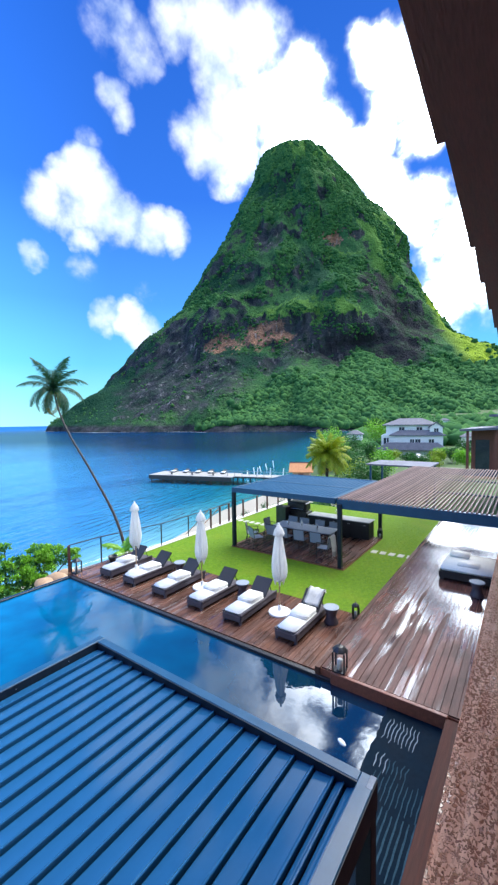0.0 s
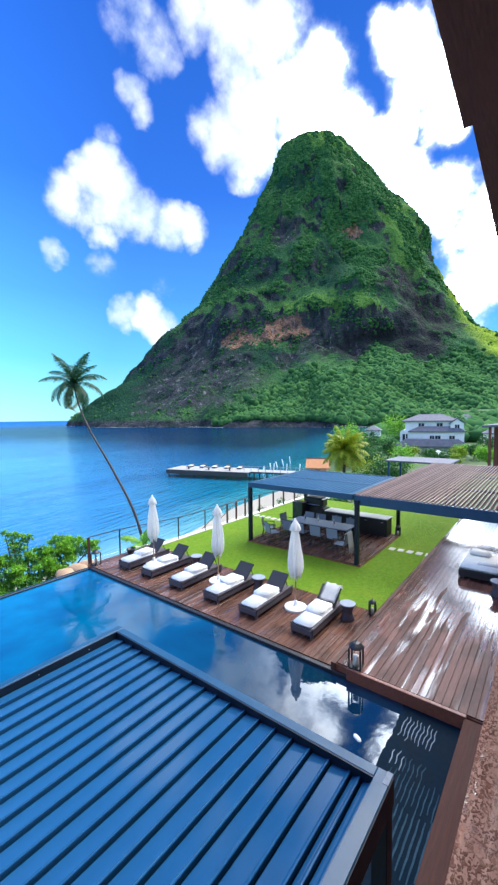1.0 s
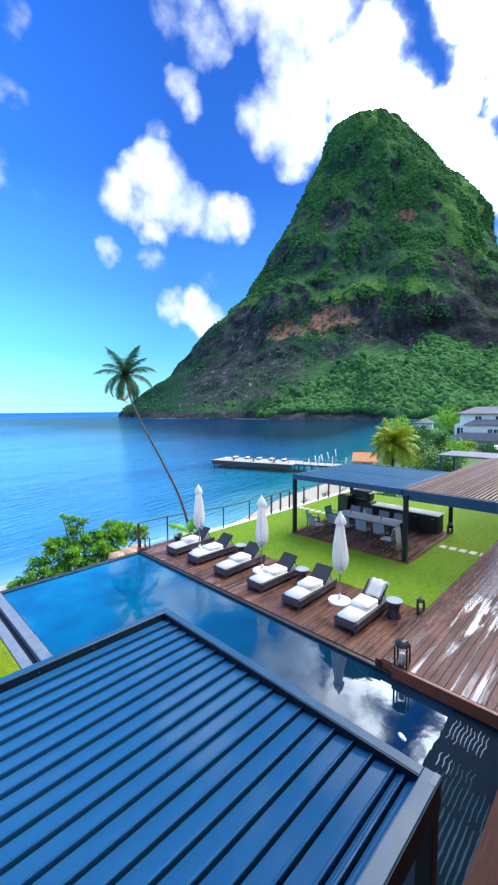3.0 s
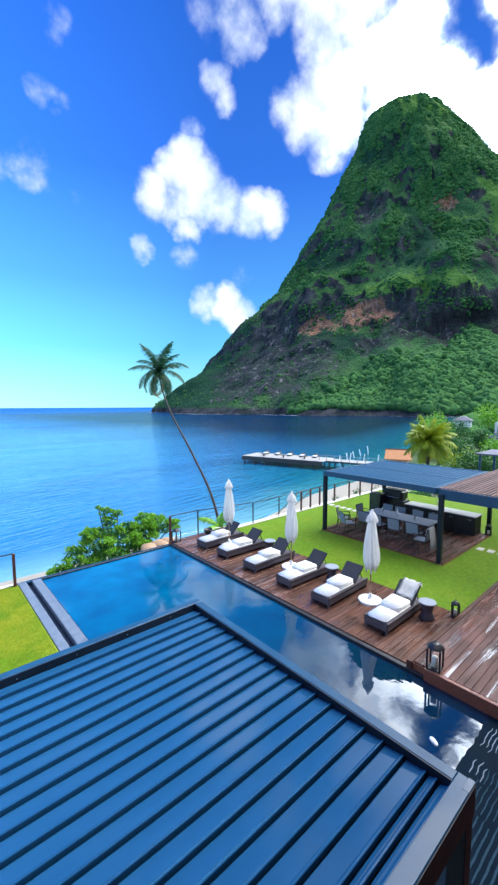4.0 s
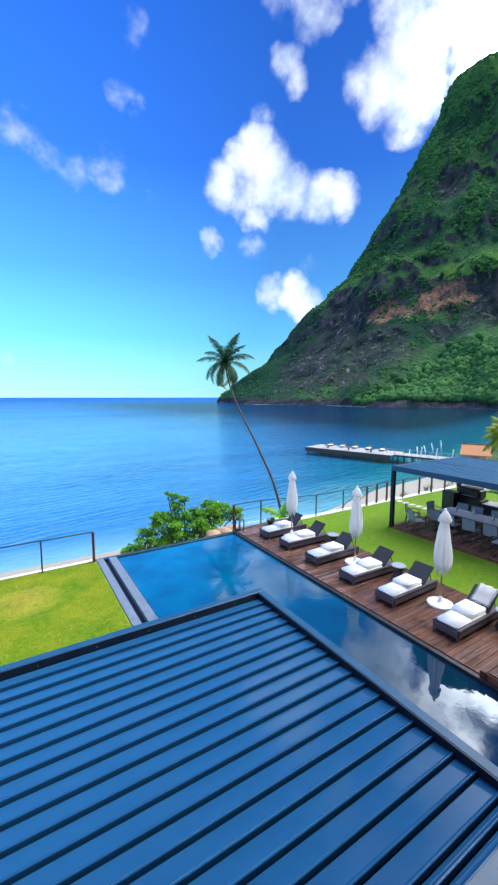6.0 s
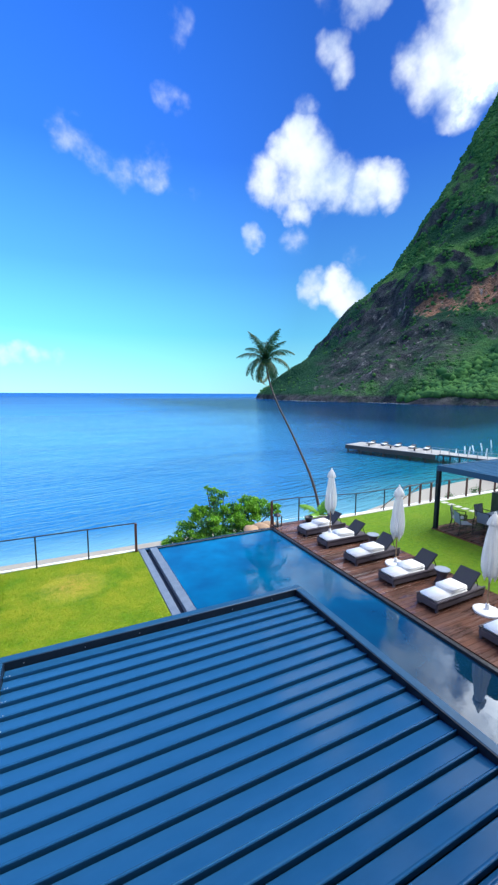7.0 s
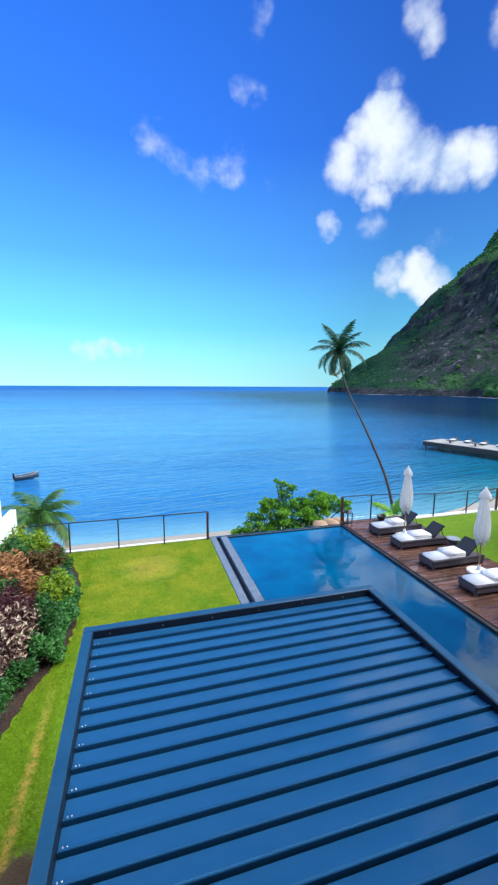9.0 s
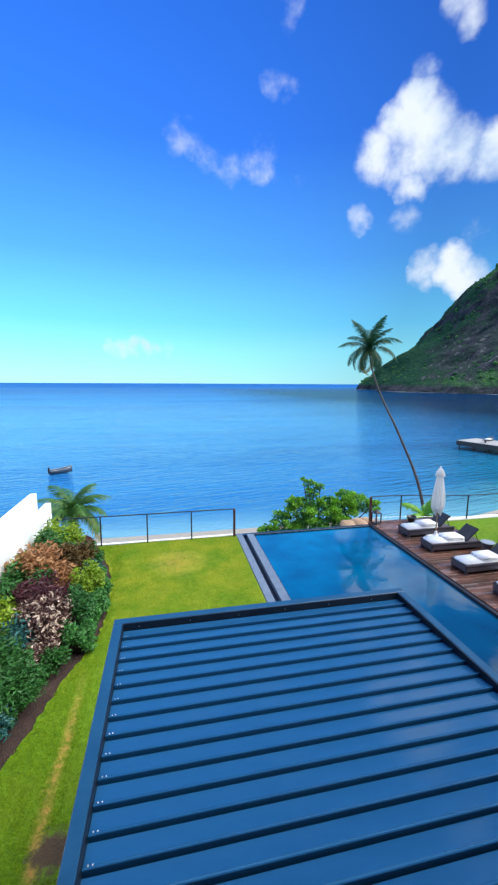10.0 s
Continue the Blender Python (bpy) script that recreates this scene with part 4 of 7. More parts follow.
def build_grass():
    rng = np.random.default_rng(5)
    n = 330000
    left = rng.random(n) < 0.7
    x = np.where(left, rng.uniform(-4.6, 0.66, n), rng.uniform(9.32, 22.3, n))
    y = np.where(left, rng.uniform(-3.0, 9.34, n), rng.uniform(-0.6, 9.2, n))
    ok = (x > np.interp(y, TURF_EDGE[1], TURF_EDGE[0]) + 0.02) & ~((x > 12.2) & (x < 17.1) & (y > 1.0) & (y < 6.5))
    # thin on the trodden line, the scorched patch and the bare earth
    luck = rng.random(n)
    ok &= ~((np.abs(x + 3.43) < 0.07) & (y < 3.0) & (luck < 0.75))
    ok &= ~((np.hypot(x + 1.5, y - 7.5) < 0.9) & (luck < 0.55))
    ok &= np.hypot(x + 3.22, y + 0.05) > 0.27
    x, y = x[ok], y[ok]
    n = len(x)
    a = rng.uniform(0, 2 * np.pi, n)
    h = rng.uniform(0.006, 0.022, n)
    w = rng.uniform(0.004, 0.009, n)
    lean = rng.normal(0, 0.03, (n, 2))
    c, s = np.cos(a) * w, np.sin(a) * w
    v = np.stack([np.stack([x - c, y - s, np.full(n, -0.005)], 1), np.stack([x + c, y + s, np.full(n, -0.005)], 1), np.stack([x + lean[:, 0], y + lean[:, 1], h], 1)], 1).reshape(-1, 3)
    f = np.arange(n * 3).reshape(-1, 3)
    tagged(new("grass", raw("grass", v.tolist(), f.tolist(), M_GRASS)), "short blades of mown bright green grass", "grass", kind="stuff")


build_grass()


# ---- pool ----
def build_pool():
    ob = thing("swimming_pool", pose(0, 0, 0), "dark-tiled infinity pool with still, mirror-like water", "pool", kind="structure")
    fresh = box(1.38, 6.2, -3.30, 9.42, -1.75, -1.55)
    fresh = box(1.25, 1.38, -3.42, 9.5, -1.75, -0.03, bm=fresh)
    fresh = box(6.2, 6.29, -3.42, 9.5, -1.75, -0.045, bm=fresh)
    fresh = box(1.38, 6.2, -3.42, -3.30, -1.75, -0.03, bm=fresh)
    fresh = box(1.38, 6.2, 9.42, 9.5, -1.75, -0.055, bm=fresh)
    part("basin", fresh, M_TILE, ob, "dark blue tiled basin")
    fresh = bmesh.new()
    q = [fresh.verts.new(p) for p in ((1.38, -3.30, -0.09), (6.2, -3.30, -0.09), (6.2, 9.42, -0.09), (1.38, 9.42, -0.09))]
    fresh.faces.new(q)
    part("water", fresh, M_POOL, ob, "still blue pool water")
    part("coping", box(1.10, 1.36, -3.4, 9.45, -0.3, -0.015, 0.012), M_KERB, ob, "grey stone coping")
    part("overflow_channel", box(0.93, 1.10, -3.4, 9.45, -0.4, -0.16), M_BLACK, ob, "dark overflow channel")
    part("outer_kerb", box(0.70, 0.93, -3.4, 9.45, -0.4, 0.005, 0.012), M_KERB, ob, "grey stone kerb")
    part("infinity_lip", box(1.36, 6.3, 9.43, 9.50, -0.2, -0.035, 0.01), M_BLACK, ob, "black overflow lip")
    part("deck_side_lip", box(6.17, 6.29, -1.02, 9.5, -0.2, -0.02, 0.008), M_BLACK, ob, "black stone edge under the deck")


build_pool()


def build_slat_reflection():
    """Dark panel and wavy bars added over the end of the pool, standing for slats reflected in ripples."""
    ob = thing("pool_grating", pose(0, 0, 0), "dark panel with pale bars, standing for reflected slats at the pool end", "grating")
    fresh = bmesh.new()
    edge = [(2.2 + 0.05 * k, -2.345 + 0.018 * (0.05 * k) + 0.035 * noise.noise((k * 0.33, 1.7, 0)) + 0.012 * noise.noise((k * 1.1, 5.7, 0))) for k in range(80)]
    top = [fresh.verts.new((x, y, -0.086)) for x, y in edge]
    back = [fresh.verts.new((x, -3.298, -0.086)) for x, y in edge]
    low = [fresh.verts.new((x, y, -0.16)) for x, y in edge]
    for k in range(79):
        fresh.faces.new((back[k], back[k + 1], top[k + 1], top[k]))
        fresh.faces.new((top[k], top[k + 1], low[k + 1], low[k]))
    part("reflection_panel", fresh, M_DARKPANEL, ob, "dark panel standing for the reflected roof")
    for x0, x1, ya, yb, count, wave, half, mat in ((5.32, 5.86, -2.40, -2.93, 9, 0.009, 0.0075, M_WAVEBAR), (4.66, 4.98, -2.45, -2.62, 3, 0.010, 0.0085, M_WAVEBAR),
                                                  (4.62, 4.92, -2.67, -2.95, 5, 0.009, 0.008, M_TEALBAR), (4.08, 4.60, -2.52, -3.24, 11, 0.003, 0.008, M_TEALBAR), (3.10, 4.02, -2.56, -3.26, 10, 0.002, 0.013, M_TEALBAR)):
        for k in range(count):
            y = ya + (yb - ya) * k / (count - 1)
            b = bmesh.new()
            rows = []
            start = 0.05 * math.sin(k * 2.3)
            for j in range(26):
                x = x0 + start + (x1 - x0) * j / 25
                yy = y + wave * math.sin(x * 17 + k * 0.5) + wave * 0.5 * math.sin(x * 31 + k * 0.9)
                t = half * (0.55 + 0.45 * math.sin(math.pi * (j + 0.5) / 26))
                rows.append([b.verts.new(p) for p in ((x, yy - t, -0.082), (x, yy + t, -0.082), (x, yy + t, -0.0858), (x, yy - t, -0.0858))])
            for r0, r1 in zip(rows, rows[1:]):
                for q in range(4):
                    b.faces.new((r0[q], r0[(q + 1) % 4], r1[(q + 1) % 4], r1[q]))
            b.faces.new(rows[0][::-1])
            b.faces.new(rows[-1])
            bmesh.ops.recalc_face_normals(b, faces=b.faces[:])
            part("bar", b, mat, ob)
    fl = thing("pool_float", pose(4.82, -1.84, -0.095, 0, 0, 60), "small white float on the water", "float")
    part("body", turned([(0.01, -0.03), (0.05, -0.02), (0.06, 0.0), (0.05, 0.025), (0.01, 0.035)], 14), M_PLASTER, fl, "", True).scale = (1.7, 0.8, 1)


build_slat_reflection()


# ---- sun deck and wet terrace: boards come last ----
DECK_BEARERS = solid("sun_deck", box(6.3, 9.32, -1.0, 9.78, -0.35, -0.036), M_FASCIA, "brown hardwood sun deck beside the pool, wet in places", "deck")
TERRACE = solid("terrace_deck", box(6.24, 24.6, -3.63, -0.74, -0.35, 0.124), M_FASCIA, "rain-soaked hardwood terrace reflecting the bright sky", "deck")
solid("terrace_fascia", box(6.16, 6.25, -3.34, -1.03, -0.2, 0.165, 0.008), M_FASCIA, "brown hardwood fascia of the raised terrace above the water", "trim")
solid("terrace_border", box(6.2, 24.6, -0.76, -0.64, -0.2, 0.158, 0.006), M_DECK, "hardwood border board between terrace and lawn", "trim")
WALKWAY = solid("walkway_deck", box(1.3, 6.18, -4.28, -3.31, -0.4, 0.13, 0.006), M_WALK, "narrow hardwood walkway along the pool end", "deck")
slab("terrace_paving", 6.2, 24.6, -4.3, -3.64, -0.4, 0.13, M_WALK, "hardwood strip along the house", "deck")
slab("pergola_floor", -3.0, 0.69, -3.42, 0.1, -0.3, 0.012, M_KERB, "grey stone floor below the pergola roof", "paving")


# ---- house the camera stands in ----
def build_house():
    slab("balcony_floor", -9, 26, -7.2, -4.44, 3.85, 4.08, M_FASCIA, "timber balcony floor slab", "floor")
    slab("wall_south", -9, 26, -7.4, -7.2, -0.4, 7.6, M_REDWOOD, "dark red timber wall of the house behind the balcony", "wall")
    slab("wall_ground_floor", -9, 26, -4.62, -4.44, -0.4, 3.85, M_REDWOOD, "dark red timber wall of the ground floor", "wall")
    slab("wall_west", -9.2, -9, -7.4, -4.44, -0.4, 7.6, M_REDWOOD, "dark red timber end wall", "wall")
    # unseen wall added to hold sky light off the near lawn
    slab("sky_block_wall", -7.3, -7.1, -4.43, 2.4, -0.4, 7.0, M_REDWOOD, "added unseen dark red wall that cuts sky light on the lawn", "wall")
    slab("ceiling", -9, 26, -7.2, -4.4, 7.34, 7.5, M_SOFFIT, "dark timber soffit over the balcony", "ceiling")
    rail = thing("balcony_railing", pose(0, 0, 0), "varnished timber balcony rail covered in rain drops", "railing")
    part("handrail", box(-8.9, 25.8, -4.475, -4.372, 5.10, 5.14, 0.008, seg=2), M_RAIL, rail, "varnished handrail beaded with rain")
    part("rail_lip", box(-8.9, 25.8, -4.5, -4.476, 5.06, 5.115, 0.006), M_SOFFIT, rail)
    part("bottom_rail", box(-8.9, 25.8, -4.45, -4.41, 4.18, 4.23, 0.006), M_REDWOOD, rail)
    post = mesh_of(box(-0.035, 0.035, -0.03, 0.03, 0, 1.02, 0.005), "post", M_REDWOOD)
    for k in range(18):
        piece("post", post, rail, pose(-8.8 + k * 2.0, -4.43, 4.08))
    bal = mesh_of(box(-0.012, 0.012, -0.012, 0.012, 0, 0.88), "baluster", M_REDWOOD)
    for k in range(120):
        if k % 7:
            piece("baluster", bal, rail, pose(-8.8 + k * 2.0 / 7, -4.43, 4.22))


build_house()


def build_eave():
    """Lapped shutters of the roof edge: each board swings out a little further at its far end."""
    ob = thing("roof_eave", pose(0, 0, 0), "dark timber roof eave with overlapping boards", "eave", kind="structure")
    cuts = [-8, -6.4, -4.9, -3.6, -2.2, -0.75, 0.81, 2.36, 3.44, 4.7, 6.0, 7.4, 9, 11, 14, 18, 24]
    for a, b in zip(cuts, cuts[1:]):
        fresh = bmesh.new()
        ya = -4.082 + 0.012 * min(max(a, 0), 6)
        yb = ya + 0.045
        low, top = 7.14, 7.33
        p = [(a, ya, low), (b, yb, low - 0.02), (b, -4.7, low - 0.02), (a, -4.7, low), (a, ya - 0.02, top), (b, yb - 0.02, top), (b, -4.7, top), (a, -4.7, top)]
        vs = [fresh.verts.new(q) for q in p]
        for q in ((0, 3, 2, 1), (4, 5, 6, 7), (0, 1, 5, 4), (1, 2, 6, 5), (2, 3, 7, 6), (3, 0, 4, 7)):
            fresh.faces.new([vs[i] for i in q])
        part("eave_board", fresh, M_SOFFIT, ob)
    part("gutter_board", box(-9, 26, -4.62, -4.58, 7.0, 7.12), M_SOFFIT, ob)


build_eave()


# ---- pergolas ----
def louvre_mesh(length, wide):
    """One closed roof blade: a flat tray whose near edge turns up into a lip that stands over the next blade."""
    h = wide / 2
    o = [(h - 0.010, -0.020), (-h + 0.040, -0.002), (-h + 0.026, 0.010), (-h + 0.019, 0.0135), (-h + 0.013, 0.0135), (-h + 0.009, 0.009), (-h + 0.009, -0.046), (-h + 0.013, -0.048), (h - 0.010, -0.034)]
    return mesh_of(prism(o, "x", -length / 2, length / 2), "louvre", M_LOUVRE)


def build_near_pergola():
    x0, x1, y0, y1, top = -2.42, 1.50, -3.51, 0.305, 2.75
    ob = thing("pergola", pose(0, 0, 0), "anthracite aluminium pergola with closed rain-wet louvres beside the pool", "pergola")
    w, d = 0.105, 0.22
    part("beam", box(x0, x1, y1 - w, y1, top - d, top, 0.006), M_ALU, ob)
    part("beam", box(x0, x1, y0, y0 + w + 0.02, top - d, top, 0.006), M_ALU, ob)
    part("beam", box(x0, x0 + w, y0 + w + 0.021, y1 - w - 0.001, top - d, top - 0.002, 0.006), M_ALU, ob)
    part("beam", box(x1 - w, x1, y0 + w + 0.021, y1 - w - 0.001, top - d, top - 0.002, 0.006), M_ALU, ob)
    # dark strips stand for shade on the beam's outer and inner faces
    part("fascia", box(x0 + 0.01, x1 - 0.01, y0 - 0.006, y0 - 0.0005, top - d - 0.03, top - 0.012), M_SHADEALU, ob, "outer beam face in shade-darkened metal")
    part("inner_shade_strip", box(x0 + w, x1 - w, y1 - w - 0.014, y1 - w - 0.001, top - 0.12, top - 0.006), M_SHADEALU, ob)
    part("inner_shade_strip", box(x1 - w - 0.014, x1 - w - 0.001, y0 + w + 0.021, y1 - w - 0.016, top - 0.12, top - 0.006), M_SHADEALU, ob)
    part("inner_shade_strip", box(x0 + w + 0.001, x0 + w + 0.014, y0 + w + 0.021, y1 - w - 0.016, top - 0.12, top - 0.006), M_SHADEALU, ob)
    part("corner_cap", box(x1 - 0.13, x1 + 0.002, y0 + 0.001, y0 + 0.05, top - 0.004, top + 0.003, 0.002), M_KERB, ob, "pale joint plate at the corner")
    part("gutter", box(x0 + w, x1 - w, y0 + w + 0.02, y1 - w, top - d, top - d + 0.02), M_SHADEALU, ob)
    for x in (x0 + 0.07, x1 - 0.07):
        for y in (y0 + 0.07, y1 - 0.07):
            part("post", box(x - 0.065, x + 0.065, y - 0.065, y + 0.065, 0.012, top - d - 0.001, 0.006), M_SHADEALU, ob)
            part("foot_plate", box(x - 0.1, x + 0.1, y - 0.1, y + 0.1, 0.0121, 0.024, 0.002), M_SHADEALU, ob)
    screw = mesh_of(turned([(0.006, 0), (0.006, 0.003), (0.003, 0.005)], 8), "screw", M_STEEL)
    pitch = 0.1885
    # near edge of each blade: a narrow first one, seventeen alike, two narrow closing blades
    cuts = [y1 - w - 0.015] + [0.0015 - pitch * k for k in range(18)] + [-3.29, y0 + w + 0.022]
    shared = {}
    span = x1 - x0 - 2 * w - 0.034
    for far, near in zip(cuts, cuts[1:]):
        wide = round(far - near, 3)
        if wide not in shared:
            shared[wide] = louvre_mesh(span, wide)
        lv = piece("louvre", shared[wide], ob, pose((x0 + x1) / 2, (far + near) / 2, top - 0.073))
        for dx in (0.028, 0.056):
            piece("screw", screw, lv, pose(-span / 2 + dx, -wide / 2 + 0.042, -0.002))
    for k in range(6):
        piece("screw", screw, ob, pose(x0 + 0.3 + k * 0.62, y1 - w - 0.0145, top - 0.055, 90, 0, 0))


build_near_pergola()


def build_dining_pergola():
    x0, x1, y0, y1, top = 12.26, 17.45, 1.46, 6.44, 2.72
    ob = thing("pergola", pose(0, 0, 0), "anthracite aluminium pergola with narrow-gapped louvres over the dining area", "pergola")
    w, d = 0.13, 0.22
    part("beam", box(x0, x0 + w, y0, y1, top - d, top, 0.006), M_ALU, ob)
    part("beam", box(x1 - w, x1, y0, y1, top - d, top, 0.006), M_ALU, ob)
    part("beam", box(x0 + w + 0.001, x1 - w - 0.001, y0, y0 + w, top - d, top - 0.001, 0.006), M_ALU, ob)
    part("beam", box(x0 + w + 0.001, x1 - w - 0.001, y1 - w, y1, top - d, top - 0.001, 0.006), M_ALU, ob)
    part("middle_beam", box(14.79, 14.91, y0 + w, y1 - w, top - d, top - 0.012, 0.006), M_ALU, ob)
    for x, y in ((x0 + 0.07, y1 - 0.07), (x0 + 0.07, 1.30), (x1 - 0.07, y1 - 0.07), (17.3, 1.30)):
        part("post", box(x - 0.075, x + 0.075, y - 0.075, y + 0.075, 0.0, top - d - 0.001, 0.006), M_SHADEALU, ob)
    part("post_box", box(x0 - 0.045, x0 - 0.006, y1 - 0.14, y1 - 0.02, 1.45, 1.95, 0.006), M_BLACK, ob, "black switch box on a post")
    n = 25
    pitch = (y1 - y0 - 2 * w) / n
    for xa, xb in ((x0 + w, 14.785), (14.915, x1 - w)):
        # blades are cut narrow so extra light leaks down to the dining area
        me = mesh_of(box(-(xb - xa) / 2 + 0.005, (xb - xa) / 2 - 0.005, -pitch / 2 + 0.014, pitch / 2 - 0.014, -0.02, 0.0, 0.004), "louvre", M_MATTLOUVRE)
        for k in range(n):
            piece("louvre", me, ob, pose((xa + xb) / 2, y0 + w + pitch * (k + 0.5), top - 0.02, -1.5, 0, 0))


build_dining_pergola()


def build_slatted_pergola():
    x0, x1, y0, y1, top = 12.36, 24.6, -4.2, 1.44, 2.72
    ob = thing("pergola", pose(0, 0, 0), "anthracite pergola with open weathered slats over the terrace", "pergola")
    w, d = 0.13, 0.40
    part("beam", box(x0, x0 + w, y0, y1, top - d, top - 0.04, 0.006), M_ALU, ob)
    part("beam", box(x1 - w, x1, y0, y1, top - d, top - 0.04, 0.006), M_ALU, ob)
    part("beam", box(x0 + w + 0.001, x1 - w - 0.001, y1 - w, y1, top - d, top - 0.041, 0.006), M_ALU, ob)
    part("beam", box(x0 + w + 0.001, x1 - w - 0.001, y0, y0 + w, top - d, top - 0.041, 0.006), M_ALU, ob)
    for x in (16.5, 20.5):
        part("rafter", box(x - 0.05, x + 0.05, y0 + w, y1 - w, top - 0.2, top - 0.13, 0.005), M_ALU, ob)
    for x, y in ((17.45, y0 + 0.1), (x1 - 0.1, y0 + 0.1), (x1 - 0.1, y1 - 0.1)):
        part("post", box(x - 0.07, x + 0.07, y - 0.07, y + 0.07, 0.0, top - d - 0.001, 0.006), M_SHADEALU, ob)
    n = 42
    pitch = (y1 - y0) / n
    me = mesh_of(box(-(x1 - x0) / 2, (x1 - x0) / 2, -0.022, 0.022, -0.062, 0.010, 0.003), "slat", M_SLAT)
    for k in range(n):
        piece("slat", me, ob, pose((x0 + x1) / 2, y0 + pitch * (k + 0.5), top - 0.005, 4, 0, 0))


build_slatted_pergola()
PLATFORM = solid("dining_platform", box(12.24, 17.0, 1.12, 6.5, -0.3, 0.034), M_FASCIA, "low hardwood platform under the dining pergola", "deck")


# ---- sun deck furniture ----
def build_lounger():
    ob = thing("sun_lounger", pose(0, 0, 0), "dark woven rattan sun lounger with white cushion and raised back", "sun lounger", "loungers on the sun deck")
    w = 0.33
    part("base", box(0, 2.0, -w, w, 0.07, 0.25, 0.025, seg=2), M_RATTAN, ob)
    part("rim", box(0.0, 2.0, -w - 0.012, -w + 0.05, 0.245, 0.30, 0.015, seg=2), M_RATTAN, ob)
    part("rim", box(0.0, 2.0, w - 0.05, w + 0.012, 0.245, 0.30, 0.015, seg=2), M_RATTAN, ob)
    for x in (0.06, 1.94):
        for y in (-w + 0.05, w - 0.05):
            part("leg", box(x - 0.035, x + 0.035, y - 0.03, y + 0.03, 0, 0.075), M_RATTAN, ob)
    part("cushion", box(0.04, 1.32, -w + 0.055, w - 0.055, 0.25, 0.36, 0.04, seg=3), M_CANVAS, ob, "white canvas cushion", True)
    b = box(0, 0.62, -w + 0.03, w - 0.03, -0.02, 0.03, 0.015, seg=2)
    bmesh.ops.transform(b, matrix=pose(1.34, 0, 0.29, 0, -42, 0), verts=b.verts[:])
    part("backrest", b, M_WEBBING, ob, "raised dark sling backrest")
    part("prop", tube([(1.72, -0.2, 0.6), (1.86, -0.2, 0.27)], 0.012, 6), M_BLACK, ob)
    part("prop", tube([(1.72, 0.2, 0.6), (1.86, 0.2, 0.27)], 0.012, 6), M_BLACK, ob)
    return ob


def soft_block(x0, x1, y0, y1, z0, z1, seed=1):
    """A folded towel: rounded block with a little sag."""
    b = box(x0, x1, y0, y1, z0, z1, 0.028, seg=3)
    for q in b.verts:
        q.co.z += 0.008 * noise.noise((q.co.x * 6 + seed, q.co.y * 6, q.co.z * 3))
        q.co.x += 0.012 * noise.noise((q.co.y * 5, q.co.z * 9, seed * 3.1))
    return b


LOUNGER_ROWS = [8.2, 6.9, 5.32, 3.74, 2.27, 0.53]
first = build_lounger()
for i, y in enumerate(LOUNGER_ROWS):
    m = pose(6.86 + (0.03 if i % 2 else 0.0), y, 0, 0, 0, (1.5, -1.0, 0.8, -1.6, 1.2, 0.3)[i])
    if i == 0:
        first.matrix_basis = m
    else:
        copy_thing(first, m)
    tw = thing("folded_towel", m @ pose(0.98, 0, 0.358), "thick white towel folded flat on a lounger cushion", "towel", "towels on the loungers")
    part("lower_fold", soft_block(-0.34, 0.34, -0.27, 0.27, 0.0, 0.05, i + 1), M_TOWEL, tw, smooth=True)
    part("upper_fold", soft_block(-0.32, 0.33, -0.262, 0.262, 0.051, 0.095, i + 9), M_TOWEL, tw, smooth=True)


def build_draped_towel():
    b = bmesh.new()
    rows = []
    line = [(1.86, 0.60), (1.80, 0.735), (1.72, 0.74), (1.55, 0.60), (1.38, 0.46), (1.30, 0.42)]
    for k, (x, z) in enumerate(line):
        rows.append([b.verts.new((x + 0.02 * math.sin(j * 2.1 + k), -0.31 + 0.48 * j / 7, z + 0.045 + 0.012 * math.sin(j * 1.7 + k * 2))) for j in range(8)])
    for r0, r1 in zip(rows, rows[1:]):
        for j in range(7):
            b.faces.new((r0[j], r0[j + 1], r1[j + 1], r1[j]))
    bmesh.ops.solidify(b, geom=b.faces[:], thickness=0.018)
    m = pose(6.89, 0.53, 0.01, 0, 0, 0.3)
    ob = solid("draped_towel", b, M_TOWEL, "white towel thrown over a raised lounger back", "towel", kind="", smooth=True)
    ob.matrix_basis = m


build_draped_towel()


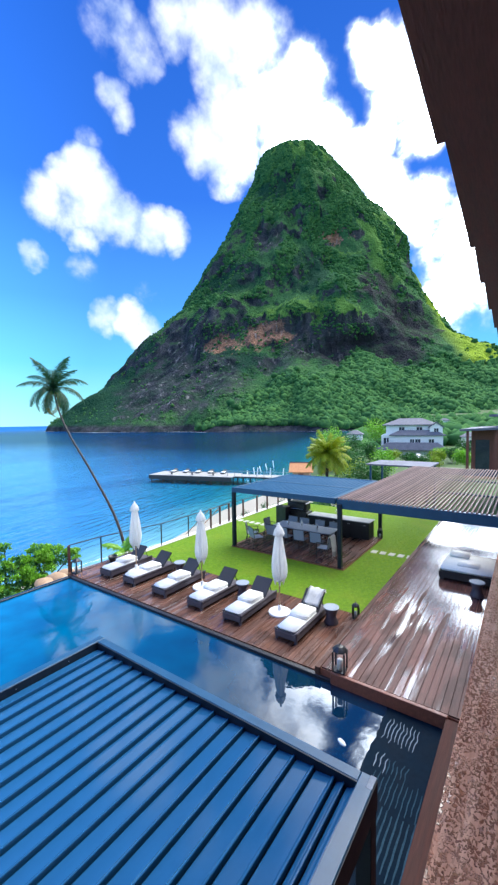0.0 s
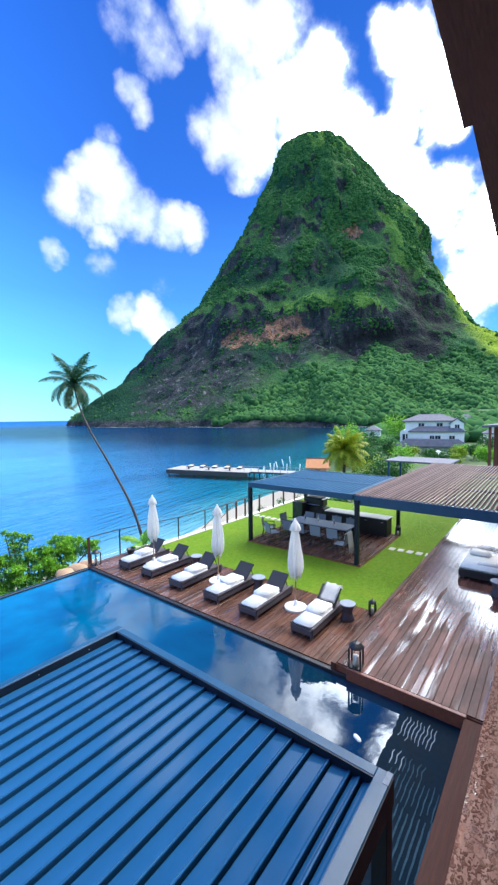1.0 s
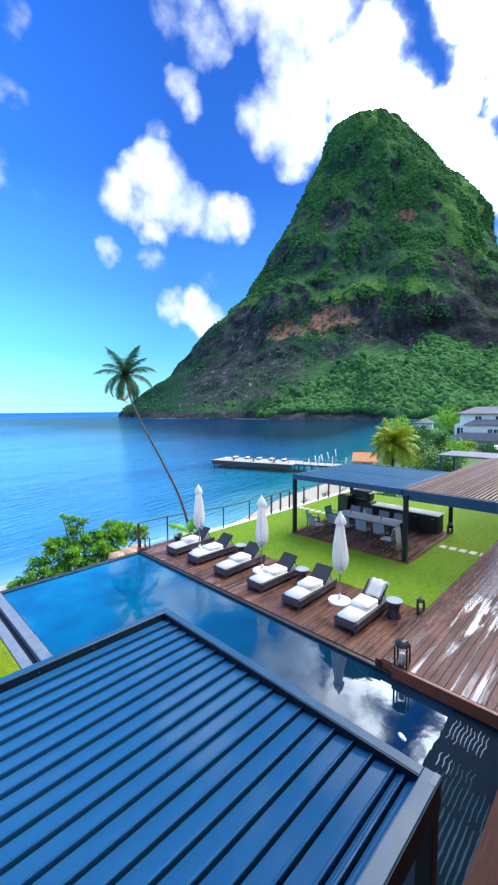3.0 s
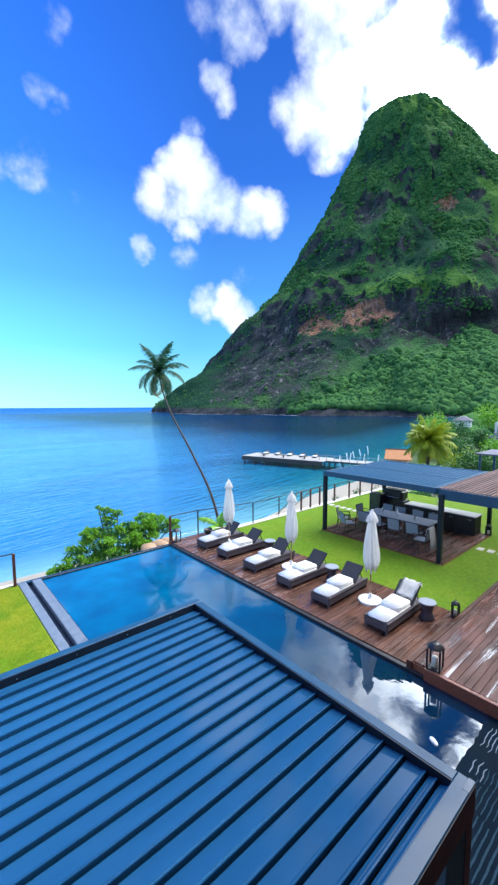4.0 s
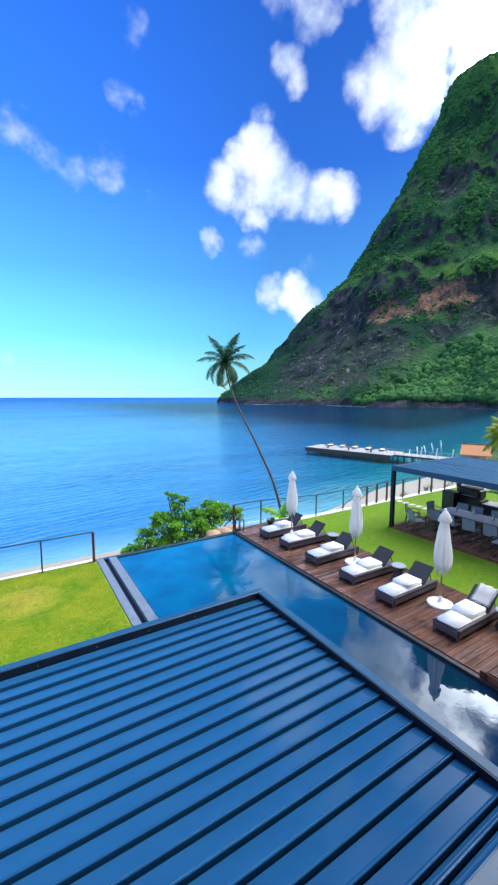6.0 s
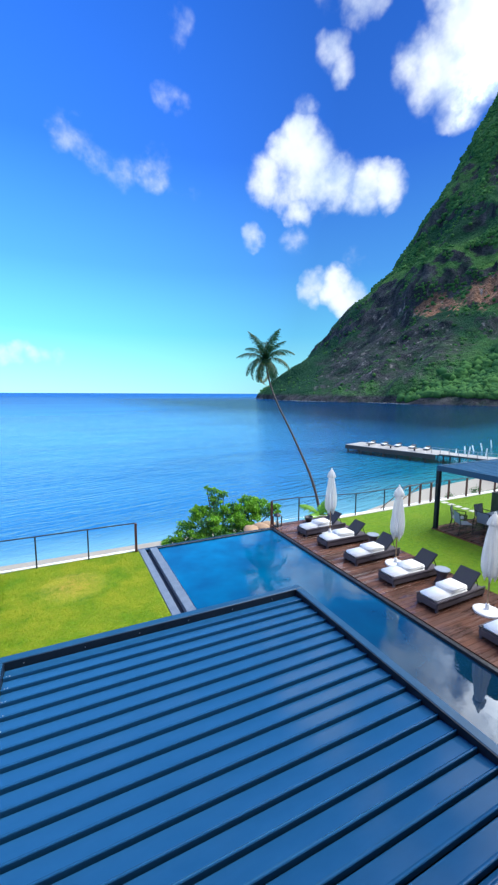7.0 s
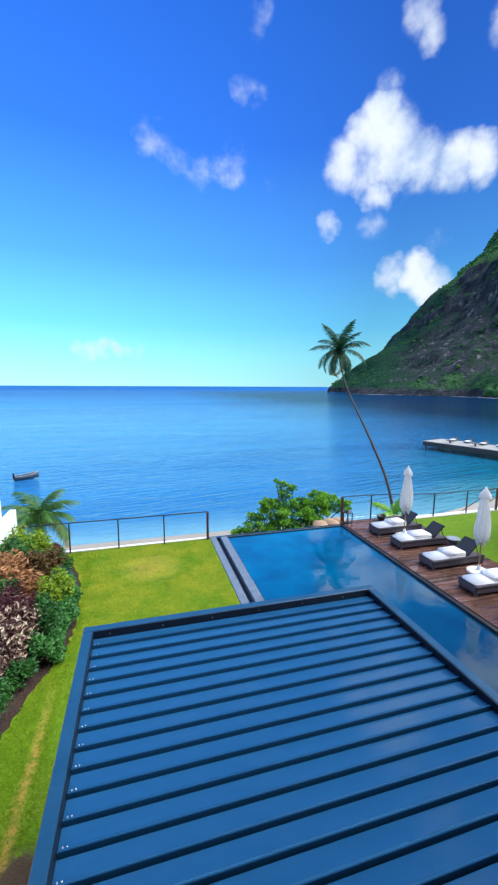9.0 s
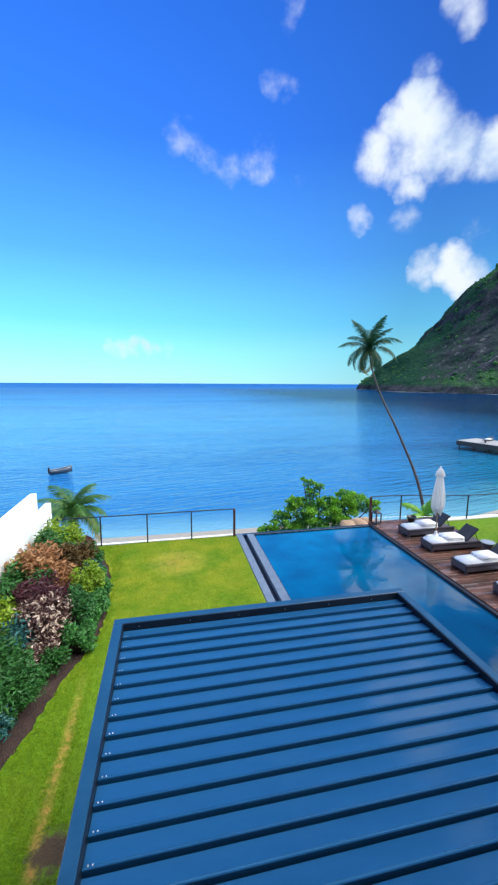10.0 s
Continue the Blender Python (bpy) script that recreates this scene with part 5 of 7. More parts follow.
def build_parasol():
    ob = thing("parasol", pose(0, 0, 0), "closed white canvas parasol on a round pale base", "parasol", "parasols on the sun deck")
    part("base", turned([(0.33, 0), (0.33, 0.045), (0.29, 0.065), (0.06, 0.085), (0.045, 0.22), (0.035, 0.23)], 32), M_CANVAS, ob, "round off-white base")
    part("pole", tube([(0, 0, 0.08), (0, 0, 2.62)], 0.021, 10), M_PALEWOOD, ob, "wooden pole", True)

    def fold(a, z):
        return 1 + 0.20 * math.cos(8 * a + z * 1.5) * min(1.0, max(0.15, (2.45 - z) * 1.2)) + 0.06 * math.sin(3 * a + z * 4)

    canopy = turned([(0.07, 1.06), (0.13, 0.98), (0.175, 1.08), (0.195, 1.22), (0.195, 1.42), (0.178, 1.65), (0.155, 1.92), (0.125, 2.18), (0.10, 2.36), (0.07, 2.42)], 48, ripple=fold)
    part("canopy", canopy, M_PARASOL, ob, "furled white canopy hanging in folds", True)

    def cap(a, z):
        return 1 + 0.10 * math.cos(8 * a)

    part("top_flap", turned([(0.15, 2.33), (0.165, 2.36), (0.12, 2.50), (0.06, 2.60), (0.03, 2.64)], 32, ripple=cap), M_PARASOL, ob, "", True)
    part("finial", turned([(0.03, 2.64), (0.034, 2.66), (0.02, 2.69), (0.004, 2.7)], 12), M_PARASOL, ob, "", True)
    for k in range(4):
        a = k * math.pi / 2 + 0.4
        part("hem", tube([(0.09 * math.cos(a), 0.09 * math.sin(a), 1.18), (0.13 * math.cos(a + 0.2), 0.13 * math.sin(a + 0.2), 0.98), (0.11 * math.cos(a + 0.3), 0.11 * math.sin(a + 0.3), 0.84)], [0.06, 0.045, 0.012], 7), M_PARASOL, ob, "", True)
    return ob


par = build_parasol()
par.matrix_basis = pose(8.14, 1.45, 0)
copy_thing(par, pose(8.18, 4.58, 0, 0, 0, 40))
copy_thing(par, pose(7.95, 7.79, 0, 0, 0, 75))


def build_stool():
    ob = thing("side_table", pose(0, 0, 0), "dark woven hourglass side table between the loungers", "side table", "side tables on the sun deck")
    part("body", turned([(0.19, 0), (0.20, 0.02), (0.15, 0.14), (0.13, 0.22), (0.15, 0.31), (0.20, 0.41), (0.205, 0.43)], 24), M_RATTAN, ob, "", True)
    part("top", turned([(0.215, 0.43), (0.22, 0.44), (0.22, 0.455), (0.21, 0.46)], 24), M_GREYSLING, ob, "grey round top")
    return ob


st = build_stool()
st.matrix_basis = pose(8.45, -0.05, 0)
copy_thing(st, pose(8.42, 3.02, 0, 0, 0, 30))
copy_thing(st, pose(8.62, 6.1, 0, 0, 0, 10))


def build_lantern(h, w):
    ob = thing("lantern", pose(0, 0, 0), "black metal candle lantern with glass sides and a white candle", "lantern")
    part("base", box(-w, w, -w, w, 0, 0.03, 0.005), M_BLACK, ob)
    for x in (-w + 0.012, w - 0.012):
        for y in (-w + 0.012, w - 0.012):
            part("upright", box(x - 0.017, x + 0.017, y - 0.017, y + 0.017, 0.03, h * 0.76), M_BLACK, ob)
    part("lid", turned([(w * 1.22, h * 0.755), (w * 1.24, h * 0.79), (w * 1.0, h * 0.85), (w * 0.6, h * 0.92), (0.02, h * 0.945)], 8), M_BLACK, ob)
    part("candle", turned([(w * 0.45, 0.03), (w * 0.45, h * 0.42), (w * 0.4, h * 0.43)], 14), M_WAX, ob, "white pillar candle", True)
    ring = [(0.05 * math.cos(a), 0, h * 0.95 + 0.05 * math.sin(a)) for a in np.linspace(-0.6, math.pi + 0.6, 10)]
    part("ring", tube(ring, 0.006, 6), M_BLACK, ob)
    return ob


ln = build_lantern(0.60, 0.135)
ln.matrix_basis = pose(6.36, -1.17, 0.16, 0, 0, 8)
l2 = build_lantern(0.46, 0.09)
l2.matrix_basis = pose(9.08, -0.52, 0.0, 0, 0, 30)
copy_thing(ln, pose(6.5, 9.5, 0.0, 0, 0, 15))
l4 = build_lantern(0.52, 0.10)
l4.matrix_basis = pose(17.02, 1.22, 0.0, 0, 0, 5)


def build_planter():
    ob = thing("planter", pose(8.0, 9.35, 0), "dark round bowl planter by the fence", "planter")
    part("bowl", turned([(0.10, 0), (0.12, 0.02), (0.16, 0.14), (0.19, 0.26), (0.17, 0.26), (0.14, 0.16)], 20), M_BLACK, ob, "", True)


build_planter()


# ---- fences ----
def build_fence(name, spots, height, label, thick=0.022):
    ob = thing("fence", pose(0, 0, 0), label, "fence")
    for i, (x, y) in enumerate(spots):
        first_post = i == 0 and name
        timber = first_post or x > 13.5
        t = 0.04 if timber else thick
        part("post", box(x - t, x + t, y - t, y + t, -0.35, height, 0.004), M_RUSTPOST if timber else M_FENCE, ob)
    part("top_rail", tube([(x, y, height + 0.005) for x, y in spots], 0.02, 6), M_FENCE, ob)
    for (xa, ya), (xb, yb) in zip(spots, spots[1:]):
        for z in (0.1,):
            part("wire", tube([(xa, ya, z), (xb, yb, z)], 0.004, 4), M_STEEL, ob)
    return ob


build_fence("lawn", [(0.6, 9.30), (-0.97, 9.30), (-2.52, 9.30), (-4.08, 9.30), (-5.75, 9.30)], 1.05, "dark metal fence with a timber end post along the lawn")
build_fence("deck", [(6.42, 9.86), (7.80, 9.84), (9.2, 9.55), (10.58, 9.3), (12.35, 9.3), (14.05, 9.3), (14.95, 9.42), (15.75, 9.42), (17.1, 9.4), (18.5, 9.35), (19.6, 9.3), (20.95, 9.3), (22.3, 9.3)], 1.02, "dark metal fence between garden and beach")


def build_stairs():
    ob = thing("beach_stairs", pose(0, 0, 0), "weathered timber stairs with rails down to the beach", "stairs")
    for k in range(9):
        part("tread", box(14.95, 15.95, 9.72 + k * 0.3, 10.0 + k * 0.3, -0.3 - k * 0.26, -0.25 - k * 0.26, 0.006), M_PALEWOOD, ob)
    for x in (14.92, 15.98):
        part("stringer", prism([(9.7, -0.25), (12.5, -2.75), (12.5, -3.05), (9.7, -0.6)], "x", x - 0.02, x + 0.02), M_PALEWOOD, ob)
        part("rail", tube([(x, 9.45, 1.0), (x, 10.2, 0.75), (x, 12.4, -1.3)], 0.025, 6), M_PALEWOOD, ob)
        part("newel", box(x - 0.03, x + 0.03, 12.35, 12.41, -5.2, -1.3), M_PALEWOOD, ob)


build_stairs()


def build_white_wall():
    """Boundary wall along the planting bed that steps down towards the beach."""
    o = [(-4.3, -0.3), (10.25, -0.3), (10.25, 1.38), (8.85, 1.38), (8.85, 2.12), (2.6, 2.12), (2.6, 2.8), (-4.3, 2.8)]
    solid("boundary_wall", prism(o, "x", -6.06, -5.88), M_PLASTER, "white plastered boundary wall with a stepped top", "wall")


build_white_wall()


# ---- dining area ----
def build_dining_chair():
    ob = thing("dining_chair", pose(0, 0, 0), "dark metal garden chair with grey sling seat and arms", "chair", "chairs round the dining table")
    for x in (-0.26, 0.26):
        part("front_leg", box(x - 0.015, x + 0.015, 0.22, 0.25, 0, 0.64, 0.004), M_BLACK, ob)
        part("rear_leg", tube([(x, -0.30, 0), (x, -0.22, 0.42), (x, -0.30, 0.86)], 0.016, 6), M_BLACK, ob)
        part("armrest", box(x - 0.025, x + 0.025, -0.25, 0.26, 0.64, 0.662, 0.005), M_BLACK, ob)
    part("seat", box(-0.25, 0.25, -0.24, 0.24, 0.41, 0.435, 0.01), M_GREYSLING, ob, "grey sling seat")
    b = box(-0.25, 0.25, -0.012, 0.012, 0.0, 0.46, 0.008)
    bmesh.ops.transform(b, matrix=pose(0, -0.235, 0.43, 9, 0, 0), verts=b.verts[:])
    part("backrest", b, M_GREYSLING, ob, "grey sling back")
    part("top_bar", tube([(-0.26, -0.305, 0.88), (0.26, -0.305, 0.88)], 0.016, 6), M_BLACK, ob)
    return ob


def build_dining():
    tb = thing("dining_table", pose(14.4, 3.85, 0.04), "long dark grey dining table under the pergola", "table")
    part("tabletop", box(-0.5, 0.5, -1.45, 1.45, 0.71, 0.75, 0.008), M_GREYSLING, tb, "grey tabletop")
    for x in (-0.43, 0.43):
        for y in (-1.35, 1.35):
            part("leg", box(x - 0.035, x + 0.035, y - 0.035, y + 0.035, 0, 0.709), M_BLACK, tb)
    ch = build_dining_chair()
    spots = [(13.67, 2.85, -90), (13.65, 3.65, -88), (13.68, 4.45, -93), (13.70, 5.1, -90), (15.13, 2.85, 90), (15.15, 3.6, 88), (15.13, 4.4, 92), (15.15, 5.05, 90), (13.12, 2.3, 2), (14.45, 5.7, 178)]
    for i, (x, y, a) in enumerate(spots):
        if i == 0:
            ch.matrix_basis = pose(x, y, 0.04, 0, 0, a)
        else:
            copy_thing(ch, pose(x, y, 0.04, 0, 0, a))
    for x, y in ((12.85, 5.5), (13.3, 6.05)):
        copy_thing(ch, pose(x, y, 0.04, 0, 0, -120 if x < 13 else -150))
    for x, y, s in ((14.3, 3.2, 1), (14.55, 4.1, 0), (14.35, 4.7, 1)):
        v = thing("carafe", pose(x, y, 0.79), "pale glass bottle on the dining table", "bottle", "bottles on the table")
        part("body", turned([(0.045, 0), (0.05, 0.02), (0.05, 0.14), (0.018, 0.2), (0.018, 0.26), (0.022, 0.265)], 14), M_STEEL if s else M_WAX, v, "", True)
    # towel over the back of the end chair
    b = bmesh.new()
    rows = []
    line = [(-0.44, 0.12), (-0.42, 0.45), (-0.37, 0.92), (-0.31, 0.945), (-0.26, 0.92), (-0.22, 0.60)]
    for k, (y, z) in enumerate(line):
        rows.append([b.verts.new((-0.26 + 0.085 * j + 0.015 * math.sin(k * 2 + j), y + 0.012 * math.sin(j * 2.0), z + (0.05 * math.sin(j * 1.3) if k in (0, 5) else 0))) for j in range(7)])
    for r0, r1 in zip(rows, rows[1:]):
        for j in range(6):
            b.faces.new((r0[j], r0[j + 1], r1[j + 1], r1[j]))
    bmesh.ops.solidify(b, geom=b.faces[:], thickness=0.014)
    tw = solid("draped_towel", b, M_TOWEL, "white towel hung over a dining chair back", "towel", kind="", smooth=True)
    tw.matrix_basis = pose(13.12, 2.3, 0.04, 0, 0, 2)


build_dining()


def build_bar():
    ob = thing("bar_counter", pose(0, 0, 0), "dark outdoor kitchen counter with a pale stone worktop", "counter")
    part("body", box(16.25, 16.95, 1.5, 4.6, 0.035, 0.86, 0.008), M_BLACK, ob)
    part("worktop", box(16.2, 17.0, 1.46, 4.64, 0.861, 0.90, 0.006), M_CONCRETE, ob, "pale stone worktop")
    for k in range(4):
        y = 1.6 + k * 0.75
        part("door", box(16.232, 16.249, y, y + 0.70, 0.1, 0.82, 0.004), M_BLACK, ob)
        part("door_handle", box(16.215, 16.231, y + 0.05, y + 0.2, 0.72, 0.735), M_STEEL, ob)
    tap = [(16.8, 3.3, 0.9), (16.8, 3.3, 1.12), (16.74, 3.3, 1.2), (16.66, 3.3, 1.2), (16.6, 3.3, 1.12)]
    t = thing("tap", pose(0, 0, 0), "curved steel tap on the counter", "tap")
    part("spout", tube(tap, 0.013, 8), M_STEEL, t, "", True)
    hood = thing("barbecue", pose(0, 0, 0), "black covered barbecue beside the counter", "barbecue")
    part("cabinet", box(16.3, 16.95, 4.75, 5.95, 0.035, 0.95, 0.01), M_BLACK, hood)
    part("lid", box(16.32, 16.93, 4.8, 5.9, 0.951, 1.45, 0.09, seg=3), M_BLACK, hood)
    part("lid_handle", tube([(16.28, 4.95, 1.1), (16.28, 5.75, 1.1)], 0.015, 6), M_STEEL, hood)
    part("shelf", box(16.35, 16.9, 5.96, 6.3, 0.82, 0.85), M_STEEL, hood)
    fr = thing("drinks_fridge", pose(0, 0, 0), "tall black drinks fridge under the pergola", "fridge")
    part("body", box(15.75, 16.2, 5.65, 6.25, 0.035, 1.25, 0.01), M_BLACK, fr)
    part("door", box(15.73, 15.749, 5.67, 6.23, 0.1, 1.22, 0.004), M_DARKGLASS, fr)


build_bar()


# ---- terrace furniture ----
def build_daybed():
    ob = thing("daybed", pose(12.98, -2.02, 0.16), "broad near-black woven daybed with a white mattress", "daybed")
    part("base", box(0, 1.9, -1.75, 0.0, 0.06, 0.30, 0.02, seg=2), M_BLACK, ob, "near-black woven base")
    for x in (0.1, 1.8):
        for y in (-1.65, -0.1):
            part("foot", box(x - 0.05, x + 0.05, y - 0.05, y + 0.05, 0, 0.062), M_BLACK, ob)
    part("mattress", box(0.04, 1.86, -1.71, -0.04, 0.30, 0.44, 0.045, seg=3), M_CANVAS, ob, "white mattress", True)
    part("cushion", soft_block(1.25, 1.75, -0.8, -0.15, 0.442, 0.56, 3), M_CANVAS, ob, "", True)
    part("folded_throw", soft_block(0.35, 0.85, -1.2, -0.5, 0.442, 0.50, 7), M_TOWEL, ob, "", True)
    s = copy_thing(st, pose(12.15, -3.25, 0.16))
    tagged(s, "dark woven hourglass side table beside the daybed", "side table", "side tables on the terrace")


build_daybed()


def build_pavers():
    for i in range(5):
        ob = solid("paver", box(-0.18, 0.18, -0.12, 0.12, -0.05, 0.012, 0.01), M_STONE, "pale stone stepping slab set in the lawn", "paver", kind="", group="stepping stones")
        ob.matrix_basis = pose(15.0 + 0.02 * i, 0.85 - i * 0.36, 0.006, 0, 0, 4 * math.sin(i * 2))
    for i in range(6):
        ob = solid("paver", box(-0.18, 0.18, -0.12, 0.12, -0.05, 0.012, 0.01), M_STONE, "pale stone stepping slab set in the lawn", "paver", kind="", group="stepping stones")
        ob.matrix_basis = pose(16.15 + 0.02 * i, 6.95 + i * 0.4, 0.006, 0, 0, 4 * math.sin(i * 3))


build_pavers()


# ---- palms and shrubs ----
def frond(length, droop, rng, width=0.6, count=52, blade=0.034):
    """A palm frond along +x that arches and droops: midrib and two rows of narrow leaflets."""
    v, f = [], []
    pts = []
    for k in range(count + 1):
        t = k / count
        ang = radians(38) - droop * t
        if k == 0:
            pts.append(np.zeros(3))
        else:
            pts.append(pts[-1] + np.array([math.cos(ang), 0, math.sin(ang)]) * length / count)
    for k in range(count):
        a, b = pts[k], pts[k + 1]
        w = 0.03 * (1 - k / count) + 0.006
        i = len(v)
        v += [a + (0, w, 0), a - (0, w, 0), b - (0, w * 0.9, 0), b + (0, w * 0.9, 0)]
        f.append((i, i + 1, i + 2, i + 3))
        if k < 3:
            continue
        t = k / count
        ll = width * length * 0.55 * math.sin(math.pi * (0.12 + 0.83 * t)) * rng.uniform(0.8, 1.1)
        fwd = (b - a) / np.linalg.norm(b - a)
        for s in (-1, 1):
            tip = a + fwd * ll * rng.uniform(0.35, 0.65) + np.array([0, s * ll * rng.uniform(0.55, 0.8), -ll * rng.uniform(0.3, 0.8)])
            m = (a + tip) / 2 + np.array([0, 0, ll * 0.10])
            h = fwd * blade * (1 + length * 0.15)
            i = len(v)
            v += [a - h * 0.4, a + h * 0.6, m + h, m - h * 0.8, tip]
            f += [(i, i + 1, i + 2, i + 3), (i + 3, i + 2, i + 4)]
    return np.array(v), f


def build_palm(name, base, bends, crown, n, length, material, label, seed, dry=3, trunk_r=(0.2, 0.11), steep=1.0, rise=0, width=0.6, count=52, blade=0.034, bow=0, calm=0.35):
    rng = np.random.default_rng(seed)
    ob = thing(name, pose(*base), label, "palm tree")
    b0 = Vector(base)
    line = [Vector(base)] + [Vector(q) for q in bends] + [Vector(crown)]
    pts = []
    for i in range(len(line) - 1):
        p0, p1, p2, p3 = line[max(i - 1, 0)], line[i], line[i + 1], line[min(i + 2, len(line) - 1)]
        for k in range(8):
            t = k / 8
            pts.append(0.5 * ((2 * p1) + (p2 - p0) * t + (2 * p0 - 5 * p1 + 4 * p2 - p3) * t * t + (3 * p1 - p0 - 3 * p2 + p3) * t ** 3) - b0)
    pts.append(line[-1] - b0)
    rad = [trunk_r[0] + (trunk_r[1] - trunk_r[0]) * min(1, 1.4 * k / len(pts)) + 0.012 * (k % 2) for k in range(len(pts))]
    part("trunk", tube(pts, rad, 10), M_BARK, ob, "ringed grey-brown trunk", True)
    c = Vector(crown) - b0
    for k in range(n):
        az = 2 * math.pi * (k * 0.381966 + rng.uniform(-0.04, 0.04))
        lift = 1 - (k / (n - 1))
        tilt = (112 * lift - 76) * steep + rise + rng.uniform(-8, 8)
        v, f = frond(length * rng.uniform(0.82, 1.08), radians(rng.uniform(70, 110) + bow) * (1.0 - calm * lift), rng, width, count, blade)
        mtx = np.array((Matrix.Translation(c) @ pose(0, 0, 0, 0, 0, math.degrees(az)) @ pose(0, 0, 0, rng.uniform(-15, 15), -tilt, 0)))
        v = v @ mtx[:3, :3].T + mtx[:3, 3]
        me = raw("frond", v.tolist(), f, M_DRYFROND if k >= n - dry else material)
        q = new("frond", me)
        q.parent = ob
    for k in range(5):
        a = k * 1.3
        part("coconut", turned([(0.02, -0.10), (0.07, -0.05), (0.08, 0.0), (0.05, 0.07), (0.01, 0.09)], 10, at=(c.x + 0.16 * math.cos(a), c.y + 0.16 * math.sin(a), c.z - 0.22)), M_BUSH, ob, "", True)
    return ob


build_palm("coconut_palm", (12.4, 13.4, -5.0), [(12.29, 14.8, -0.45), (12.14, 16.8, 2.35), (12.07, 19.2, 4.85), (12.2, 20.7, 6.5)], (12.48, 21.9, 8.1), 24, 2.6, M_TALLPALM, "tall leaning coconut palm on the beach with drooping fronds", 3, 2, (0.085, 0.05), 1.1, 21, 0.46, 80, 0.016, 52, 0.6)
build_palm("coconut_palm", (-6.2, 14.4, -5.0), [(-6.25, 14.4, -2.4)], (-6.1, 14.3, -0.4), 28, 2.0, M_SHORT, "young coconut palm behind the lawn fence", 8, 2, (0.16, 0.12), 0.8, 30, 0.56, 60, 0.018, 44)
build_palm("coconut_palm", (39.8, 14.3, -4.4), [(39.9, 14.3, -1.6)], (39.8, 14.2, 1.9), 46, 3.0, M_YELLOWPALM, "dense yellow-green palm beyond the dining pergola", 12, 4, (0.22, 0.16), 0.95, 16)
build_palm("young_palm", (9.9, 11.0, -4.4), [(9.85, 11.0, -2.0)], (9.8, 11.0, -0.35), 11, 1.25, M_BUSH, "young green palm below the fence", 21, 0, (0.1, 0.08))


def build_shrub(name, at, size, material, n, leaf, label, seed, ratio=0.45, clumps=7, group="", up=0.35, pale=None):
    rng = np.random.default_rng(seed)
    ob = thing(name, pose(*at), label, "shrub", group)
    cs, rs = [], []
    for k in range(clumps):
        a = rng.uniform(0, 2 * math.pi)
        r = math.sqrt(rng.random()) * 0.62
        h = rng.uniform(0.42, 0.8)
        cs.append((math.cos(a) * r * size[0], math.sin(a) * r * size[1], h * size[2]))
        s = rng.uniform(0.32, 0.5)
        rs.append((s * size[0], s * size[1], s * size[2] * 0.8))
    stems = None
    for c in cs:
        stems = tube([(c[0] * 0.1, c[1] * 0.1, -0.05), (c[0] * 0.5, c[1] * 0.4, c[2] * 0.5), c], [0.022, 0.016, 0.006], 5, stems)
    part("trunk", stems, M_TWIG, ob)
    spots = puffs(n, cs, rs, rng, 0.35)
    spots[:, 2] = np.maximum(spots[:, 2], 0.03)
    leaves("foliage", spots, leaf, material, ob, ratio, up, seed)
    if pale:
        tips = spots[::4]
        leaves("pale_foliage", tips * np.array([1.05, 1.05, 1.04]), leaf * 1.15, pale, ob, ratio, up + 0.3, seed + 200)
    return ob


